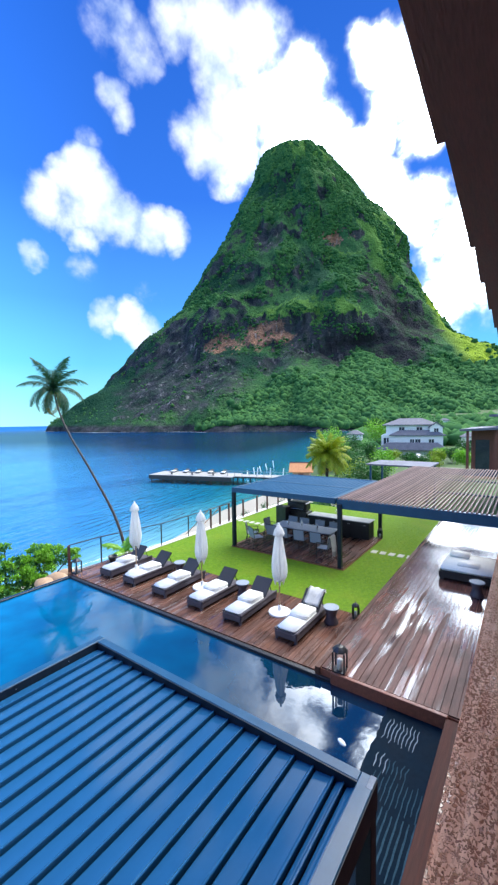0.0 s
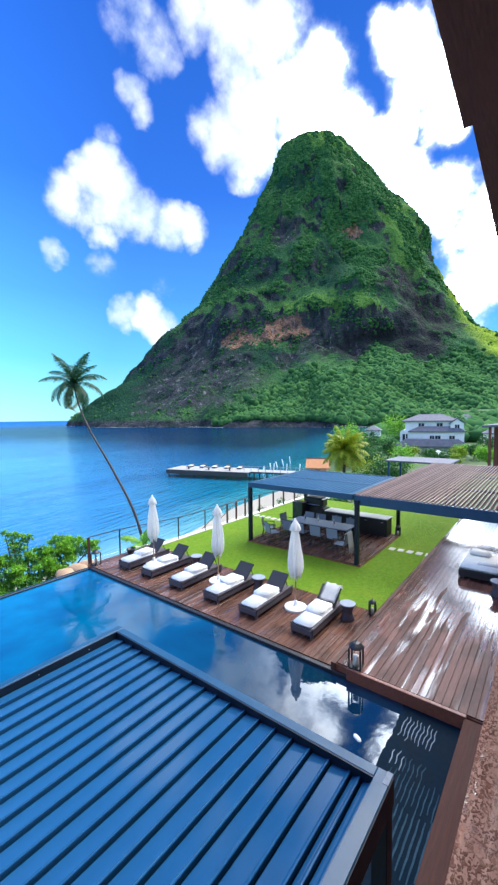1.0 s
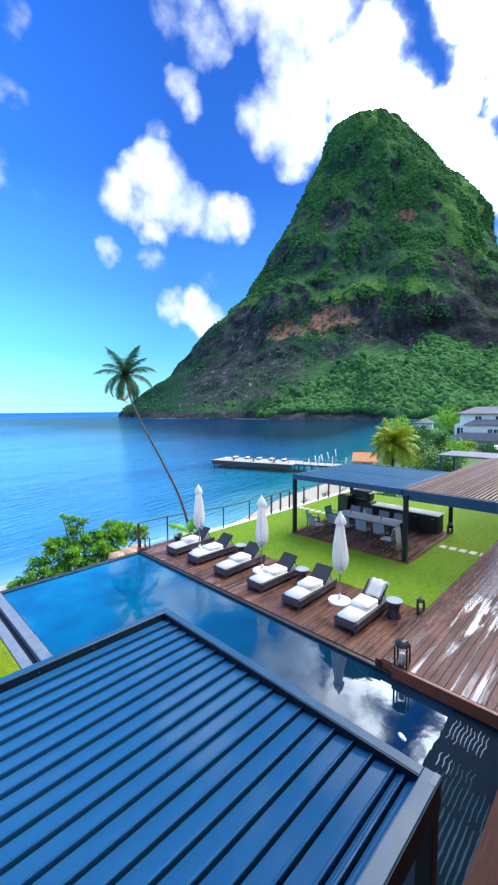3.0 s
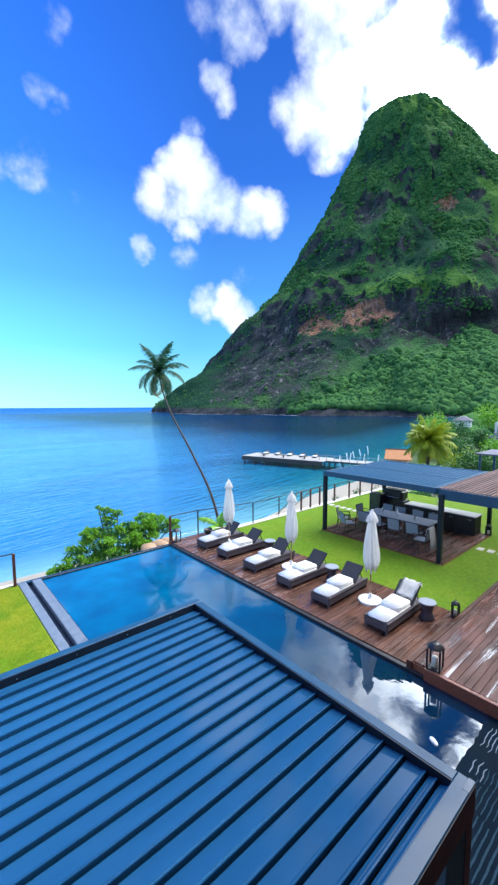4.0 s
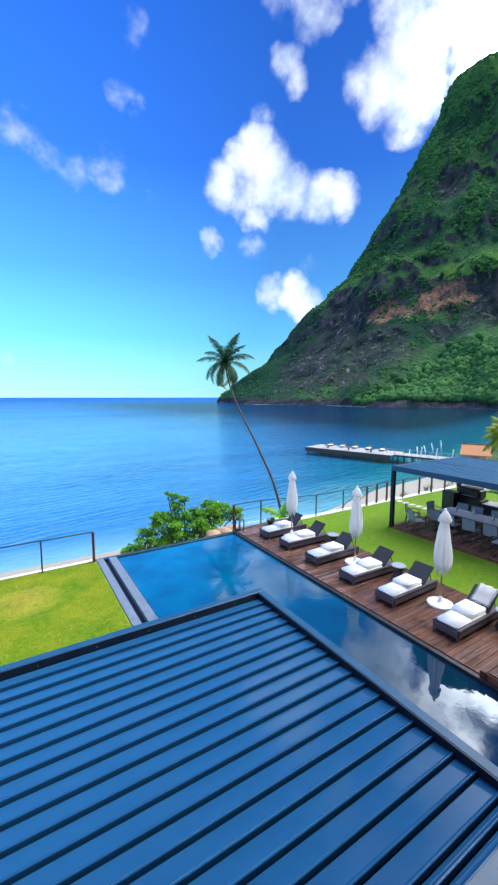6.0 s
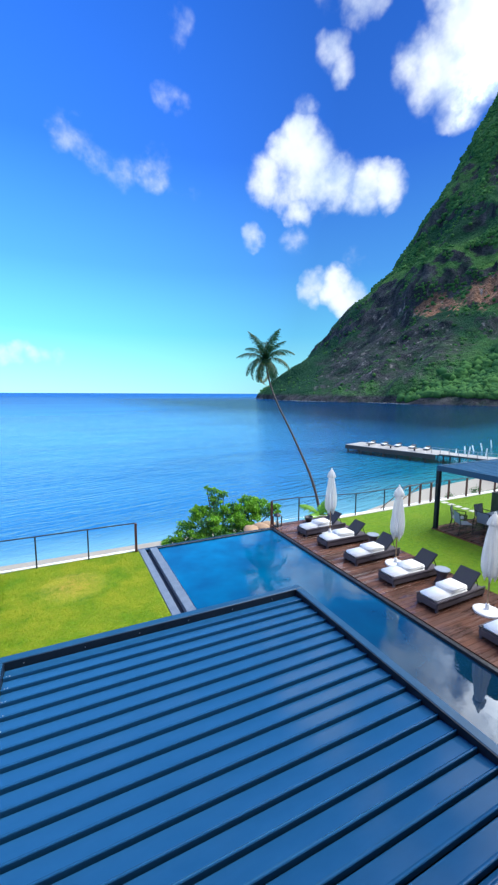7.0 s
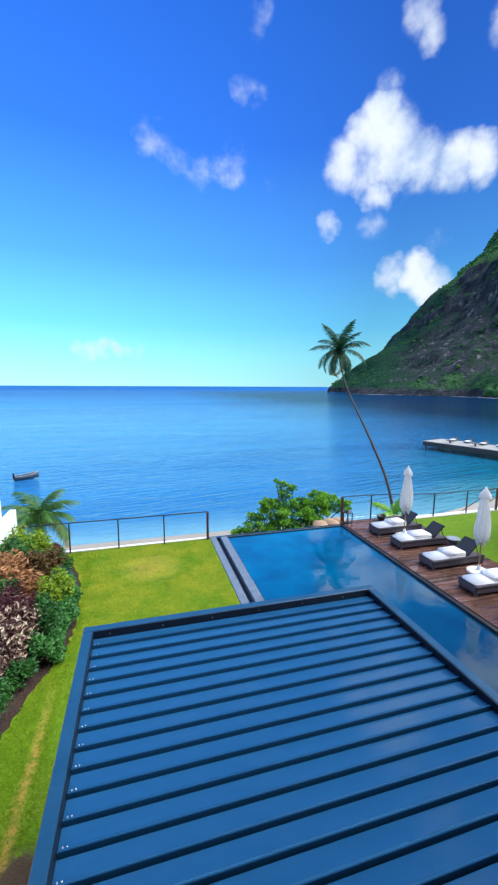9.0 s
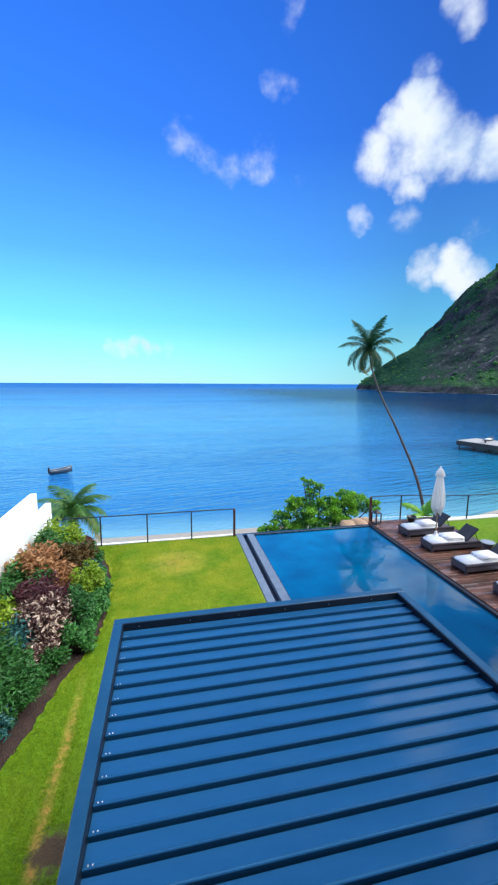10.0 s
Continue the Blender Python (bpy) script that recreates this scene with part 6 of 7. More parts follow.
BED = [
    ((-4.85, 8.0), (0.55, 0.6, 0.95), M_LIME, 900, 0.13, "lime green broad-leaved shrub", 0.4),
    ((-5.2, 7.5), (0.6, 0.7, 0.95), M_GREEN, 1000, 0.13, "bushy green shrub", 0.45),
    ((-4.55, 6.95), (0.55, 0.5, 0.85), M_BRONZE, 900, 0.14, "bronze-brown shrub", 0.4),
    ((-4.75, 5.95), (0.78, 0.6, 1.05), M_TAN, 1300, 0.16, "copper-orange croton shrub", 0.35),
    ((-3.85, 5.55), (0.42, 0.5, 0.85), M_LIME, 900, 0.11, "yellow-green croton shrub", 0.4),
    ((-3.78, 6.7), (0.3, 0.36, 0.5), M_BLUEGREEN, 420, 0.12, "blue-green low shrub", 0.35),
    ((-3.62, 5.7), (0.28, 0.45, 0.5), M_GREEN, 500, 0.09, "low green border shrub", 0.45),
    ((-4.6, 5.0), (0.75, 0.6, 0.85), M_WINE, 1200, 0.17, "dark burgundy strap-leaved shrub", 0.22),
    ((-5.25, 5.3), (0.55, 0.8, 0.95), M_GREEN, 900, 0.13, "bushy green shrub", 0.45),
    ((-3.75, 4.5), (0.4, 0.6, 0.7), M_GREEN, 900, 0.10, "glossy green border shrub", 0.45),
    ((-5.2, 4.35), (0.5, 0.5, 0.75), M_LIME, 600, 0.13, "yellow-green shrub", 0.4),
    ((-4.35, 3.95), (0.55, 0.6, 0.75), M_PINK, 1500, 0.115, "variegated cream and pink croton shrub", 0.4),
    ((-4.20, 3.3), (0.4, 0.4, 0.5), M_PINK, 800, 0.09, "variegated cream and pink croton shrub", 0.4),
    ((-5.15, 3.5), (0.6, 0.6, 0.7), M_BLUEGREEN, 800, 0.12, "blue-green shrub", 0.4),
    ((-4.85, 2.7), (0.62, 0.6, 0.7), M_GREEN, 1100, 0.11, "glossy green shrub", 0.45),
    ((-4.85, 1.9), (0.55, 0.55, 0.55), M_GREEN, 900, 0.12, "glossy green shrub", 0.45),
    ((-4.75, 1.35), (0.35, 0.3, 0.4), M_BLUEGREEN, 160, 0.32, "pale strap-leaved plant", 0.12),
    ((-5.25, 8.7), (0.5, 0.5, 0.9), M_LIME, 600, 0.14, "lime green shrub by the wall", 0.4),
    ((-4.3, 7.7), (0.35, 0.45, 0.75), M_GREEN, 500, 0.13, "green shrub", 0.4),
    ((-4.1, 3.0), (0.3, 0.4, 0.42), M_GREEN, 420, 0.09, "low green border shrub", 0.45),
    ((-4.35, 2.35), (0.3, 0.4, 0.4), M_GREEN, 420, 0.09, "low green border shrub", 0.45),
    ((-4.6, 1.75), (0.3, 0.35, 0.36), M_BLUEGREEN, 360, 0.09, "low blue-green border shrub", 0.45),
    ((-3.95, 7.6), (0.22, 0.3, 0.45), M_GREEN, 420, 0.09, "low green border shrub", 0.45),
    ((-4.45, 8.75), (0.28, 0.4, 0.5), M_WINE, 420, 0.10, "low wine-red border shrub", 0.4),
    ((-4.0, 3.9), (0.32, 0.4, 0.5), M_GREEN, 500, 0.10, "glossy green border shrub", 0.45),
    ((-5.3, 6.4), (0.5, 0.7, 0.95), M_LIME, 700, 0.13, "lime green shrub", 0.4),
    ((-5.3, 2.2), (0.52, 0.8, 0.7), M_GREEN, 900, 0.13, "glossy green shrub", 0.45),
    ((-5.25, 0.9), (0.5, 0.7, 0.6), M_GREEN, 800, 0.12, "glossy green shrub", 0.45),
    ((-5.2, 0.2), (0.4, 0.4, 0.4), M_BLUEGREEN, 160, 0.32, "pale strap-leaved plant", 0.12),
]
BED += [((x, y), (0.26, 0.36, 0.5), M_MIDGREEN, 620, 0.10, "fresh green border shrub", 0.45) for x, y in ((-3.66, 3.75), (-3.56, 4.35), (-3.52, 5.0), (-3.56, 5.6), (-3.62, 6.35))]
for i, ((x, y), size, mat, n, leaf, label, ratio) in enumerate(BED):
    build_shrub("shrub", (x, y, -0.03), (size[0] * 1.4, size[1] * 1.35, size[2] * 1.3), mat, int(n * 2.3), leaf, label + " in the planting bed", 40 + i, ratio, group="shrubs in the bed", pale=M_CREAM if mat is M_PINK else None)


for i, (x, y, w) in enumerate(((24.6, 15.9, 0.7), (27.0, 16.3, 0.8), (28.4, 15.9, 0.7), (30.3, 16.5, 0.9), (32.6, 16.6, 0.8), (35.0, 17.2, 0.9))):
    build_shrub("shrub", (x, y, land_height(x, y) - 0.05), (w, w, 2.4 + 0.3 * (i % 2)), M_GREEN if i % 2 else M_MIDGREEN, 1500, 0.13, "leafy green seaside shrub on the sand below the fence", 90 + i, group="shrubs on the beach")


def build_beach_tree():
    """Rounded seaside tree whose crown shows above the pool edge."""
    rng = np.random.default_rng(31)
    ob = thing("beach_tree", pose(5.2, 12.3, -5.5) @ Matrix.Diagonal((0.98, 1.1, 1.12, 1)), "leafy bright green seaside tree behind the pool edge", "tree")
    cs, rs = [], []
    for x, y, z, r in ((0.2, 0, 4.4, 0.85), (-0.9, 0.1, 4.5, 0.8), (-1.9, 0.2, 4.2, 0.7), (-2.5, 0.2, 3.9, 0.45), (1.1, 0.1, 4.55, 0.8), (1.9, 0, 4.85, 0.7), (2.5, -0.2, 4.7, 0.5), (-0.4, 0.2, 4.9, 0.6), (-0.2, 0.4, 5.35, 0.36), (-0.5, 0.3, 5.75, 0.3), (0.1, 0.3, 5.6, 0.26), (-0.75, 0.3, 5.95, 0.16), (0.9, -0.4, 4.0, 0.8), (-0.6, -0.5, 3.9, 0.9), (-1.6, -0.3, 3.7, 0.8), (1.5, 0.3, 5.1, 0.5), (-1.3, 0.2, 5.0, 0.4), (0.6, 0.2, 5.0, 0.4)):
        cs.append((x, y, z))
        rs.append((r, r * 0.9, r * 0.75))
    trunk = tube([(0, 0, -0.3), (0.1, 0.05, 1.6), (0.0, 0.1, 3.0), (0.05, 0.05, 4.0)], [0.2, 0.16, 0.13, 0.08], 9)
    part("trunk", trunk, M_TWIG, ob)
    limbs = None
    for c in cs:
        limbs = tube([(0.05, 0.08, 2.6), (c[0] * 0.5, c[1] * 0.5 + 0.1, 3.3 + 0.2 * (c[2] - 3.3)), c], [0.07, 0.045, 0.015], 6, limbs)
    part("limb", limbs, M_TWIG, ob)
    sprays, reach = [], []
    for c, r in zip(cs, rs):
        for _ in range(9):
            d = Vector(rng.normal(size=3)).normalized()
            d.z = abs(d.z) * 0.9 - 0.15
            sprays.append((c[0] + d.x * r[0] * 0.95, c[1] + d.y * r[1] * 0.95, c[2] + d.z * r[2] * 1.0))
            q = r[0] * rng.uniform(0.22, 0.46)
            reach.append((q, q, q * 0.55))
    leaves("crown", puffs(20000, sprays, reach, rng, 0.1), 0.112, M_BUSH, ob, 0.55, 0.85, 33)
    # the crown's inner shade is put into a darker leaf colour
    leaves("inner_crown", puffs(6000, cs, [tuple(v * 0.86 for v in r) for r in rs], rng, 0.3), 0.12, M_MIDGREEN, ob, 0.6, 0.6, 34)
    for dx, dy in ((1.35, -1.5), (0.8, -1.55), (1.8, -1.45)):
        rk = turned([(0.05, -0.5), (0.42, -0.25), (0.45, 0.05), (0.25, 0.25), (0.02, 0.3)], 12)
        for q in rk.verts:
            q.co += Vector((noise.noise(q.co * 2.3 + Vector((dx, 0, 0))), noise.noise(q.co * 2.1), noise.noise(q.co * 3.0))) * 0.12
        r = solid("boulder", rk, M_PALEWOOD, "warm tan boulder behind the pool edge", "rock", kind="", smooth=True)
        r.matrix_basis = pose(5.1 + dx, 12.3 + dy, -0.45, 0, 0, dx * 60)
        r.scale = (1.25, 0.8, 0.62)


build_beach_tree()


# ---- beach, jetty and bay ----
POSTS = [(64.6, 43.5, 1.6), (68.2, 44.2, 1.9), (71.8, 44.9, 1.8), (75.7, 45.8, 2.0), (81.0, 47.2, 2.3)]


def build_jetty():
    ob = thing("jetty", pose(0, 0, 0), "long pale timber jetty on dark piles over the bay", "jetty")
    a, b = Vector((51.5, 56.5, 0)), Vector((60.4, 26.8, 0))
    d = (b - a).normalized()
    s = Vector((-d.y, d.x, 0))
    ang = math.degrees(math.atan2(d.y, d.x))
    ln = (b - a).length
    z = SEA + 1.45
    deck = mesh_of(box(0, 0.58, -1.6, 1.6, 0, 0.07, 0.01), "plank", M_JETTY)
    wide = mesh_of(box(0, 0.58, -2.9, 2.9, 0, 0.07, 0.01), "plank", M_JETTY)
    k = 0
    while k * 0.6 < ln:
        p = a + d * (k * 0.6)
        piece("plank", wide if k * 0.6 < 17 else deck, ob, pose(p.x, p.y, z, 0, 0, ang))
        k += 1
    for side in (-1, 1):
        b0 = a + s * (side * 1.5)
        part("stringer", tube([(b0.x, b0.y, z - 0.12), (b0.x + d.x * ln, b0.y + d.y * ln, z - 0.12)], 0.12, 6), M_PILE, ob)
        for k in range(13):
            p = a + d * (0.4 + k * 2.5) + s * side * (2.7 if k < 7 else 1.5)
            tall = 1.35 if (k > 7 and side > 0) else 0.05
            part("pile", tube([(p.x, p.y, SEA - 2.5), (p.x + (0.1 if tall < 1 else 0.35), p.y - (0 if tall < 1 else 0.35), z + tall)], 0.13 if tall < 1 else 0.10, 8), M_PILE if tall < 1 else M_PLASTER, ob)
    part("skirt", box(0, 17.2, -2.95, -2.85, -0.75, -0.01), M_PILE, ob).matrix_basis = pose(a.x, a.y, z, 0, 0, ang)
    part("end_board", box(-0.06, -0.02, -2.9, 2.9, -0.7, -0.01), M_PILE, ob).matrix_basis = pose(a.x, a.y, z, 0, 0, ang)
    lg = thing("jetty_lounger", pose(0, 0, 0), "dark lounger with a white cushion on the jetty", "sun lounger", "loungers on the jetty")
    part("frame", box(0, 1.9, -0.4, 0.4, 0.08, 0.26, 0.02), M_PILE, lg)
    part("cushion", box(0.02, 1.3, -0.38, 0.38, 0.26, 0.4, 0.03, seg=2), M_CANVAS, lg)
    bk = box(0, 0.7, -0.38, 0.38, 0, 0.1, 0.02)
    bmesh.ops.transform(bk, matrix=pose(1.28, 0, 0.3, 0, -24, 0), verts=bk.verts[:])
    part("backrest", bk, M_PILE, lg, "dark backrest")
    for i in range(5):
        p = a + d * (3.2 + i * 2.7) + s * 0.6
        m = pose(p.x, p.y, z + 0.07, 0, 0, ang + 95)
        if i == 0:
            lg.matrix_basis = m
        else:
            copy_thing(lg, m)
    for i in range(3):
        p = a + d * (4.2 + i * 4.4) - s * 1.4
        bx = thing("jetty_table", pose(p.x, p.y, z + 0.07, 0, 0, ang), "low dark table on the jetty", "table", "tables on the jetty")
        part("top", box(-0.45, 0.45, -0.45, 0.45, 0.42, 0.5, 0.01), M_PILE, bx)
        part("leg", box(-0.1, 0.1, -0.1, 0.1, 0, 0.419), M_PILE, bx)
    rail = thing("jetty_rail", pose(0, 0, 0), "pale timber rail along the jetty", "railing")
    for k in range(12):
        p = a + d * (16 + k * 1.4) - s * 1.5
        part("post", box(-0.04, 0.04, -0.04, 0.04, 0, 0.95), M_JETTY, rail).matrix_basis = pose(p.x, p.y, z + 0.07, 0, 0, ang)
    p, q = a + d * 16 - s * 1.5, a + d * 31.4 - s * 1.5
    part("bar", tube([(p.x, p.y, z + 1.02), (q.x, q.y, z + 1.02)], 0.04, 6), M_JETTY, rail)


build_jetty()


def build_mooring_posts():
    """White posts that lean in the shallows beside the jetty."""
    for i, (x, y, h) in enumerate(POSTS):
        ob = thing("mooring_post", pose(x, y, SEA, 0, 0, 40 * i), "white leaning mooring post in the shallows", "post", "mooring posts by the jetty")
        part("pole", tube([(0, 0, -2.0), (0.0, 0.0, 0.2), (0.28, 0.1, h * 0.72)], [0.13, 0.13, 0.10], 10), M_PLASTER, ob, "", True)
        part("cap", turned([(0.12, 0.0), (0.14, 0.02), (0.12, 0.08), (0.02, 0.12)], 12, at=(0.28, 0.1, h * 0.72)), M_PLASTER, ob)


build_mooring_posts()


def build_boat():
    ob = thing("boat", pose(-15.2, 48.0, SEA, 0, 0, 25) @ Matrix.Diagonal((0.68, 0.68, 1.05, 1)), "small dark open motor boat at anchor", "boat")
    b = bmesh.new()
    rows = []
    for k in range(13):
        t = k / 12
        w = 0.75 * (1 - max(0, (t - 0.45) / 0.55) ** 2.2) + 0.02
        zt = 0.42 + 0.35 * t ** 2
        x = -1.9 + 3.9 * t
        rows.append([b.verts.new(p) for p in ((x, -w, zt), (x, -w * 0.85, 0.05), (x, 0, -0.12 + 0.25 * t ** 3), (x, w * 0.85, 0.05), (x, w, zt), (x, w * 0.86, zt - 0.02), (x, 0, 0.12 + 0.3 * t ** 3), (x, -w * 0.86, zt - 0.02))])
    for r0, r1 in zip(rows, rows[1:]):
        for j in range(8):
            b.faces.new((r0[j], r0[(j + 1) % 8], r1[(j + 1) % 8], r1[j]))
    b.faces.new(rows[0][::-1])
    b.faces.new(rows[-1])
    bmesh.ops.recalc_face_normals(b, faces=b.faces[:])
    part("hull", b, M_HULL, ob, "dark hull", True)
    part("gunwale", tube([(-1.9, -0.75, 0.44), (0.0, -0.74, 0.5), (1.2, -0.5, 0.64), (1.98, 0, 0.79), (1.2, 0.5, 0.64), (0, 0.74, 0.5), (-1.9, 0.75, 0.44)], 0.03, 6), M_CONCRETE, ob, "pale gunwale")
    for x in (-0.9, 0.3):
        part("bench", box(x - 0.14, x + 0.14, -0.64, 0.64, 0.34, 0.38), M_PALEWOOD, ob)
    part("outboard", box(-2.15, -1.88, -0.15, 0.15, 0.1, 0.85, 0.05), M_BLACK, ob, "black outboard motor")


build_boat()


# ---- neighbours ----
def hip_roof(x0, x1, y0, y1, z0, rise, over=0.6, flat=0.35):
    b = bmesh.new()
    o = [(x0 - over, y0 - over), (x1 + over, y0 - over), (x1 + over, y1 + over), (x0 - over, y1 + over)]
    cx, cy = (x0 + x1) / 2, (y0 + y1) / 2
    hx = max(0.05, (x1 - x0) / 2 * flat)
    hy = max(0.05, (y1 - y0) / 2 * flat)
    low = [b.verts.new((x, y, z0)) for x, y in o]
    bot = [b.verts.new((x, y, z0 - 0.18)) for x, y in o]
    top = [b.verts.new((cx + sx * hx, cy + sy * hy, z0 + rise)) for sx, sy in ((-1, -1), (1, -1), (1, 1), (-1, 1))]
    for k in range(4):
        b.faces.new((low[k], low[(k + 1) % 4], top[(k + 1) % 4], top[k]))
        b.faces.new((bot[k], bot[(k + 1) % 4], low[(k + 1) % 4], low[k]))
    b.faces.new(top)
    b.faces.new(bot[::-1])
    return b


def add_window(house, m, w, h):
    win = part("window", box(-0.02, 0.02, -w / 2, w / 2, 0, h), M_DARKGLASS, house)
    win.matrix_basis = m
    part("window_frame", box(-0.05, -0.021, -w / 2 - 0.08, w / 2 + 0.08, h, h + 0.1), M_PLASTER, win)
    part("window_frame", box(-0.05, -0.021, -w / 2 - 0.08, w / 2 + 0.08, -0.1, 0), M_PLASTER, win)
    part("window_frame", box(-0.05, -0.021, -w / 2 - 0.08, -w / 2, 0, h), M_PLASTER, win)
    part("window_frame", box(-0.05, -0.021, w / 2, w / 2 + 0.08, 0, h), M_PLASTER, win)
    part("mullion", box(-0.05, -0.021, -0.03, 0.03, 0, h), M_PLASTER, win)
    return win


def build_villa():
    """Local x runs away from the terrace, local y to its left."""
    ob = thing("villa", pose(110.5, 21.4, -6.4, 0, 0, 12.3) @ Matrix.Diagonal((1.2, 1.3, 1.18, 1)), "white three-storey villa with grey hipped roofs and verandas", "house")
    part("wall", box(0, 12, -6.2, 6.2, 0, 3.4), M_PLASTER, ob)
    part("wall", box(1.2, 12, -6.0, 6.0, 3.4, 6.6), M_PLASTER, ob)
    part("wall", box(2.6, 11, -4.6, 5.2, 6.6, 9.0), M_PLASTER, ob)
    part("roof", hip_roof(-1.2, 2.4, -6.6, 6.6, 3.35, 1.5, 0.5, 0.75), M_ROOFGREY, ob)
    part("roof", hip_roof(1.2, 4.6, -6.0, 4.0, 6.6, 1.1, 0.5, 0.7), M_ROOFGREY, ob)
    part("roof", hip_roof(2.6, 11, -4.8, 5.4, 9.0, 1.5, 0.6, 0.45), M_ROOFGREY, ob)
    part("gable", prism([(-5.9, 6.6), (-3.5, 6.6), (-3.5, 8.3), (-4.7, 9.3), (-5.9, 8.3)], "x", 1.4, 4.0), M_PLASTER, ob)
    part("gable_roof", prism([(-6.2, 8.2), (-4.7, 9.45), (-3.2, 8.2), (-3.2, 8.4), (-4.7, 9.65), (-6.2, 8.4)], "x", 1.2, 4.4), M_ROOFGREY, ob)
    add_window(ob, pose(1.37, -4.7, 7.1), 0.8, 1.0)
    for y in (-3.8, -1.2):
        add_window(ob, pose(1.17, y, 4.3), 1.0, 1.3)
    add_window(ob, pose(1.17, -0.1, 4.3), 0.8, 1.3)
    for y in (-1.5, 2.0):
        add_window(ob, pose(2.57, y, 7.2), 1.1, 1.2)
    for k in range(7):
        y = -6.4 + k * 2.13
        part("column", box(-1.1, -0.85, y - 0.13, y + 0.13, 0, 3.2), M_PLASTER, ob)
    for k in range(3):
        y = -4.0 + k * 3.5
        part("doorway", box(-0.03, 0.0, y - 0.9, y + 0.9, 0.1, 2.5), M_DARKGLASS, ob)
    for k in range(4):
        y = 3.0 + k * 1.0
        part("balcony_post", box(0.9, 1.05, y - 0.06, y + 0.06, 3.5, 6.5), M_PLASTER, ob)
    part("balcony_rail", box(0.9, 1.0, 2.9, 6.2, 4.35, 4.45), M_PLASTER, ob)
    part("loggia", box(1.1, 1.19, 4.6, 5.6, 4.2, 5.9), M_DARKGLASS, ob)
    pr = thing("parasol", pose(97.0, 17.0, -6.0), "open white parasol in front of the villa", "parasol")
    part("canopy", turned([(2.1, 2.6), (2.1, 2.66), (0.9, 3.25), (0.05, 3.6)], 8), M_CANVAS, pr)
    part("pole", tube([(0, 0, 0), (0, 0, 3.5)], 0.04, 8), M_PALEWOOD, pr)


build_villa()


def build_small_house():
    ob = thing("cottage", pose(120.0, 41.0, -4.2, 0, 0, 15), "small white cottage with a grey hipped roof among trees", "house")
    part("wall", box(0, 5, -2.2, 2.2, 0, 5.4), M_PLASTER, ob)
    part("roof", hip_roof(0, 5, -2.2, 2.2, 5.4, 1.2, 0.4, 0.3), M_ROOFGREY, ob)
    add_window(ob, pose(-0.03, 0.0, 3.6), 1.0, 1.1)
    c2 = thing("cottage", pose(128.0, 9.0, -4.0, 0, 0, 6), "small white cottage behind the villa", "house")
    part("wall", box(0, 5, -2.6, 2.6, 0, 4.4), M_PLASTER, c2)
    part("roof", hip_roof(0, 5, -2.6, 2.6, 4.4, 1.3, 0.4, 0.3), M_ROOFGREY, c2)
    add_window(c2, pose(-0.03, 0.0, 2.2), 1.0, 1.2)
    c3 = thing("cottage", pose(235.0, 33.0, 1.0, 0, 0, 10) @ Matrix.Diagonal((0.6, 0.6, 0.6, 1)), "white cottage on the wooded slope", "house")
    part("wall", box(0, 7, -4, 4, 0, 6.4), M_PLASTER, c3)
    part("roof", hip_roof(0, 7, -4, 4, 6.4, 2.0, 0.6, 0.3), M_ROOFGREY, c3)


build_small_house()


def build_hut():
    ob = thing("beach_hut", pose(52.6, 24.3, -3.9, 0, 0, 25) @ Matrix.Diagonal((0.85, 0.8, 0.8, 1)), "beach hut with an orange tiled gable roof", "hut")
    part("wall", box(-2, 2, -1.6, 1.6, -1.6, 2.3), M_PALEWOOD, ob)
    part("roof", prism([(-2.3, 2.2), (0, 3.7), (2.3, 2.2), (2.3, 2.32), (0, 3.85), (-2.3, 2.32)], "y", -2.3, 2.3), M_TERRACOTTA, ob, "orange tiled roof")
    part("ridge", tube([(0, -2.3, 3.88), (0, 2.3, 3.88)], 0.09, 6), M_REDWOOD, ob)
    part("door", box(-2.03, -2.0, -0.5, 0.5, 0, 2.0), M_REDWOOD, ob)


build_hut()


def build_pavilion():
    """Timber house along the terrace: posts, red walls, metal roofs."""
    ob = thing("timber_house", pose(46.0, -7.4, -0.45) @ Matrix.Diagonal((1, 1, 1.12, 1)), "dark red timber house with grey metal roofs and posts", "house")
    part("wall", box(1.2, 12, -6, 8.0, 0, 4.4), M_REDWOOD, ob)
    part("roof", prism([(-7, 5.0), (8.9, 4.25), (8.9, 4.45), (-7, 5.2)], "x", -0.8, 12), M_ROOFGREY, ob)
    part("roof", prism([(-7, 6.3), (6.4, 5.6), (6.4, 5.8), (-7, 6.5)], "x", 1.5, 12), M_ROOFGREY, ob)
    part("upper_wall", box(3.0, 12, -6, 5.6, 4.9, 5.8), M_REDWOOD, ob)
    for k in range(5):
        y = 8.2 - k * 2.6
        part("post", box(-0.4, -0.15, y - 0.12, y + 0.12, 0, 4.3), M_REDWOOD, ob)
        if k < 4:
            part("opening", box(1.15, 1.19, y - 1.9, y - 0.6, 0.3, 3.4), M_DARKGLASS, ob)
    part("deck", box(-1.2, 1.2, -6, 8.5, -0.1, 0.15), M_PALEWOOD, ob)
    cn = thing("canopy", pose(33, 4.75, -0.25), "flat pale grey canopy roof beyond the terrace", "canopy")
    part("roof", box(0, 4.0, -2.7, 2.6, 1.87, 2.0, 0.02), M_ROOFGREY, cn)
    for x in (0.3, 3.7):
        for y in (-2.4, 2.3):
            part("post", box(x - 0.08, x + 0.08, y - 0.08, y + 0.08, -4.3, 1.87), M_ALU, cn)


build_pavilion()


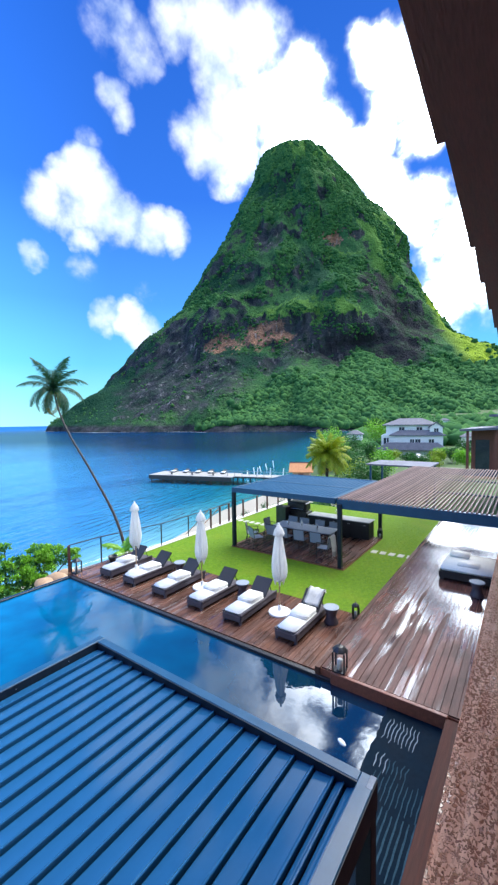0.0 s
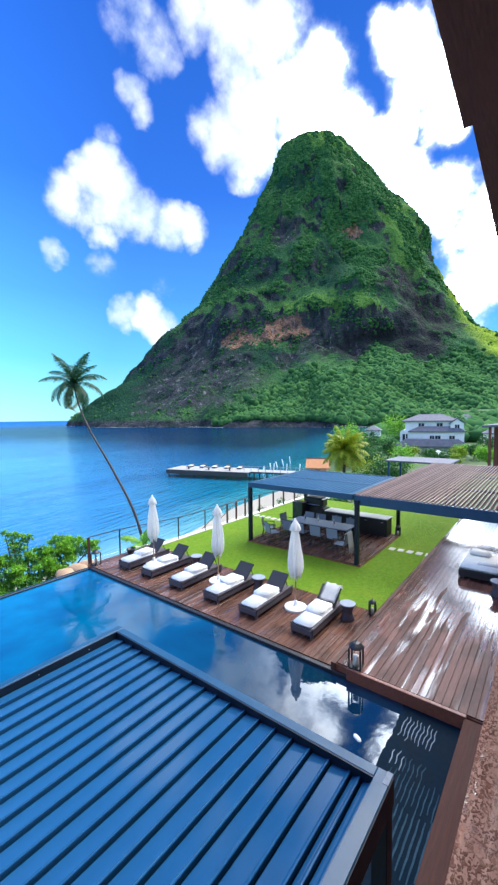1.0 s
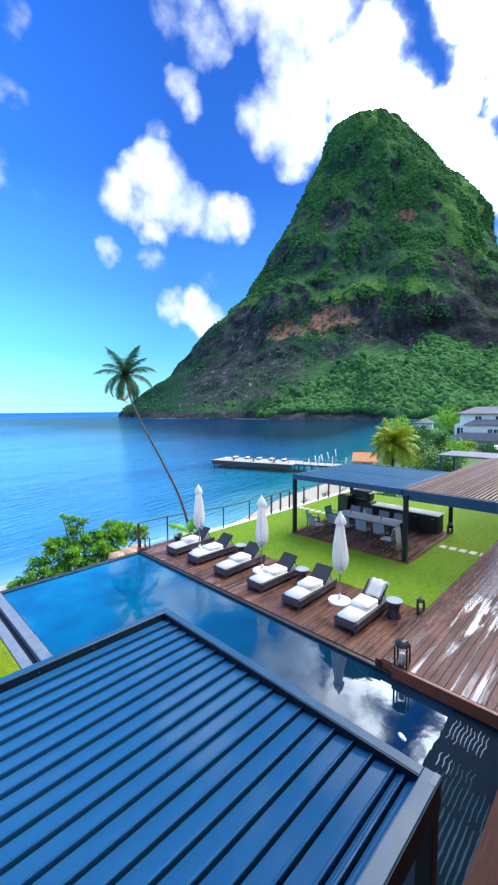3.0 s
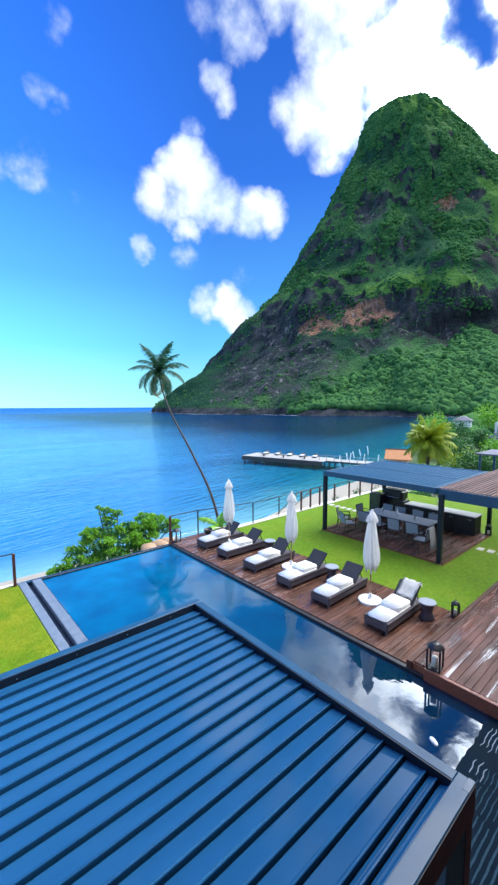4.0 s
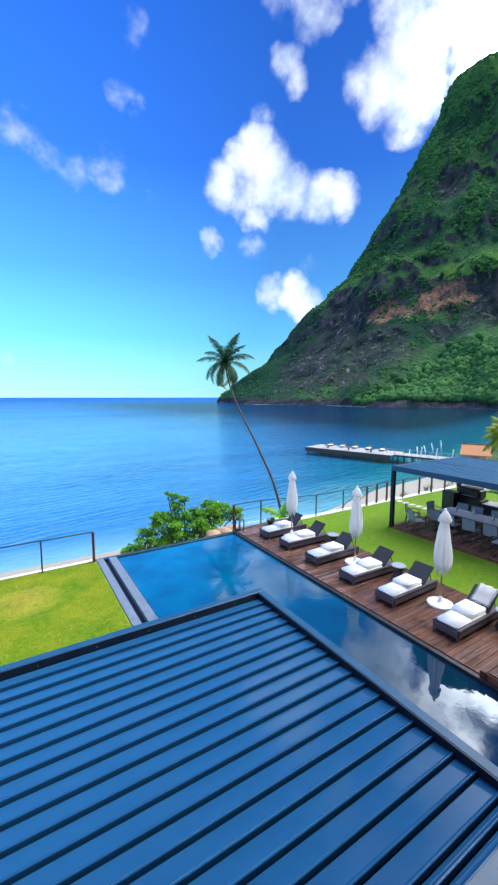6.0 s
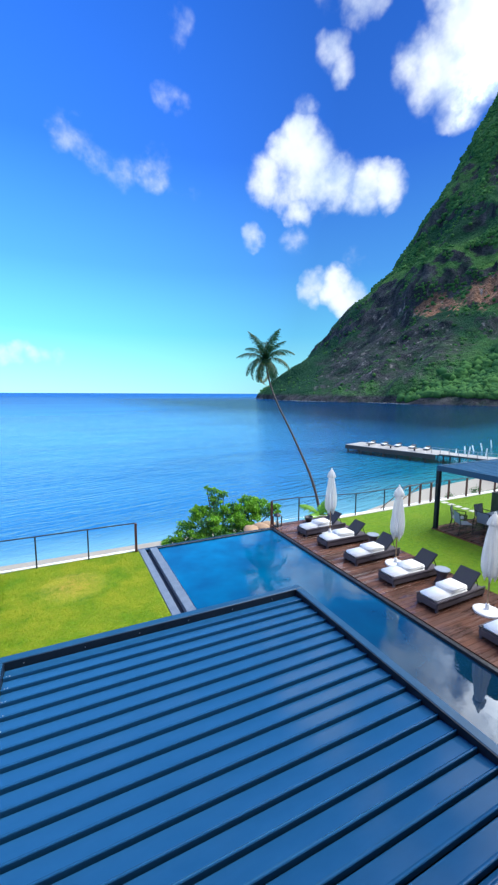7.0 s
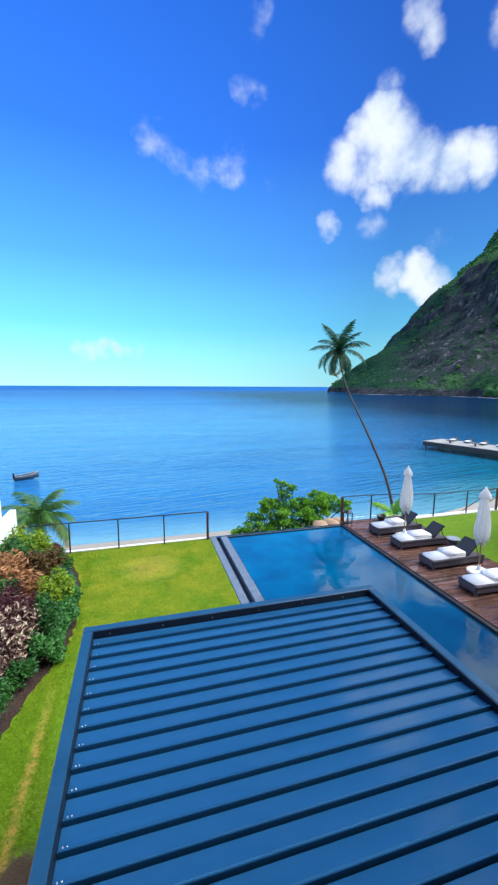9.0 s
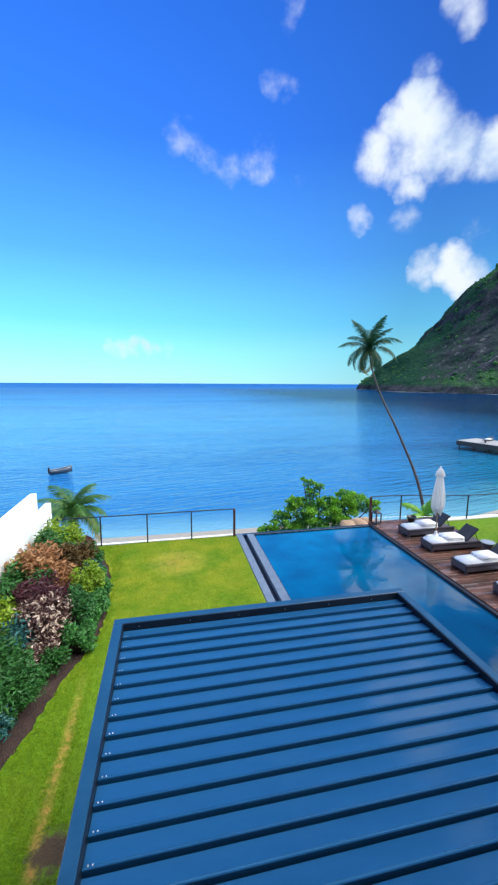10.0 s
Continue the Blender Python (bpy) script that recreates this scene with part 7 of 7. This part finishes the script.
def build_hedges():
    """Bushes beyond the lawn and round the villas."""
    rng = np.random.default_rng(77)
    rows = [(25.5, 12.0, 0.8, 0.8), (27.6, 12.6, 1.0, 0.9), (30.2, 13.4, 0.9, 0.8), (27, 9.0, 1.6, 2.4), (30, 10.5, 1.8, 3.0), (33, 8.2, 2.0, 4.6), (36, 11.5, 2.0, 3.6), (41, 9.5, 2.2, 5.0), (44, 17, 2.2, 3.4), (43, 11.0, 2.2, 4.6), (47, 14.0, 2.6, 4.6), (60, 20, 3.2, 5.2), (66, 15, 3.0, 4.8), (72, 24, 3.4, 6.0), (80, 30, 4.0, 7.5), (84, 24, 3.2, 5.6), (90, 36, 4.4, 8.6), (98, 34, 3.6, 7.4), (82, 11, 2.2, 2.6), (100, 40, 4.4, 8.0), (112, 46, 5.0, 9.0), (126, 50, 5.0, 9.0), (140, 40, 5.5, 11), (140, 22, 5.5, 12), (134, 2, 5.0, 9.0), (62, 9, 2.0, 3.2), (90, 12, 2.6, 3.2), (94, 9, 2.4, 3.6), (99, 12.5, 2.4, 3.0), (88, 17, 2.6, 2.8), (92, 21, 2.4, 2.6), (101, 7, 3.0, 4.6), (84, 5, 3.0, 4.2), (76, 12, 2.6, 3.2)]
    mats = [M_BUSH, M_GREEN, M_LIME, M_GREEN]
    for i, (x, y, r, h) in enumerate(rows):
        z = land_height(x, y)
        build_shrub("tree" if h > 5 else "bush", (x, y, z), (r, r, h), mats[i % 4] if h < 5 else (M_GREEN if i % 2 else M_BUSH), 1500, 0.12 + r * 0.085, "rounded green " + ("tree" if h > 5 else "bush") + " among the villas", 200 + i, 0.6, 9, "greenery round the villas")


build_hedges()


# ---- boards ----
def lay_boards(parent, x0, x1, y0, y1, z, width, lengths, material, seed, gap=0.006):
    """Boards along x with open joints, butted at uneven lengths; alike boards share a mesh."""
    rng = np.random.default_rng(seed)
    shared = {}
    n = int(round((y1 - y0) / width))
    w = (y1 - y0) / n
    for k in range(n):
        y = y0 + w * (k + 0.5)
        x = x0
        while x < x1 - 0.05:
            ln = float(rng.choice(lengths))
            if x + ln > x1 - 0.7:
                ln = x1 - x
            ln = round(ln, 2)
            if ln not in shared:
                shared[ln] = mesh_of(box(gap / 2, ln - gap / 2, -w / 2 + gap / 2, w / 2 - gap / 2, -0.034, 0.0, 0.003), "board", material)
            piece("board", shared[ln], parent, pose(x, y, z + float(rng.normal(0, 0.0008))))
            x += ln


lay_boards(DECK_BEARERS, 6.3, 9.3, -1.0, 9.76, 0.0, 0.145, [1.2, 1.8, 3.0], M_DECK, 1)
lay_boards(TERRACE, 6.26, 24.5, -3.62, -0.77, 0.16, 0.145, [3.6, 4.2, 4.8], M_WETDECK, 2)
lay_boards(PLATFORM, 12.26, 16.98, 1.14, 6.48, 0.07, 0.145, [2.36, 4.72], M_DECK, 3)
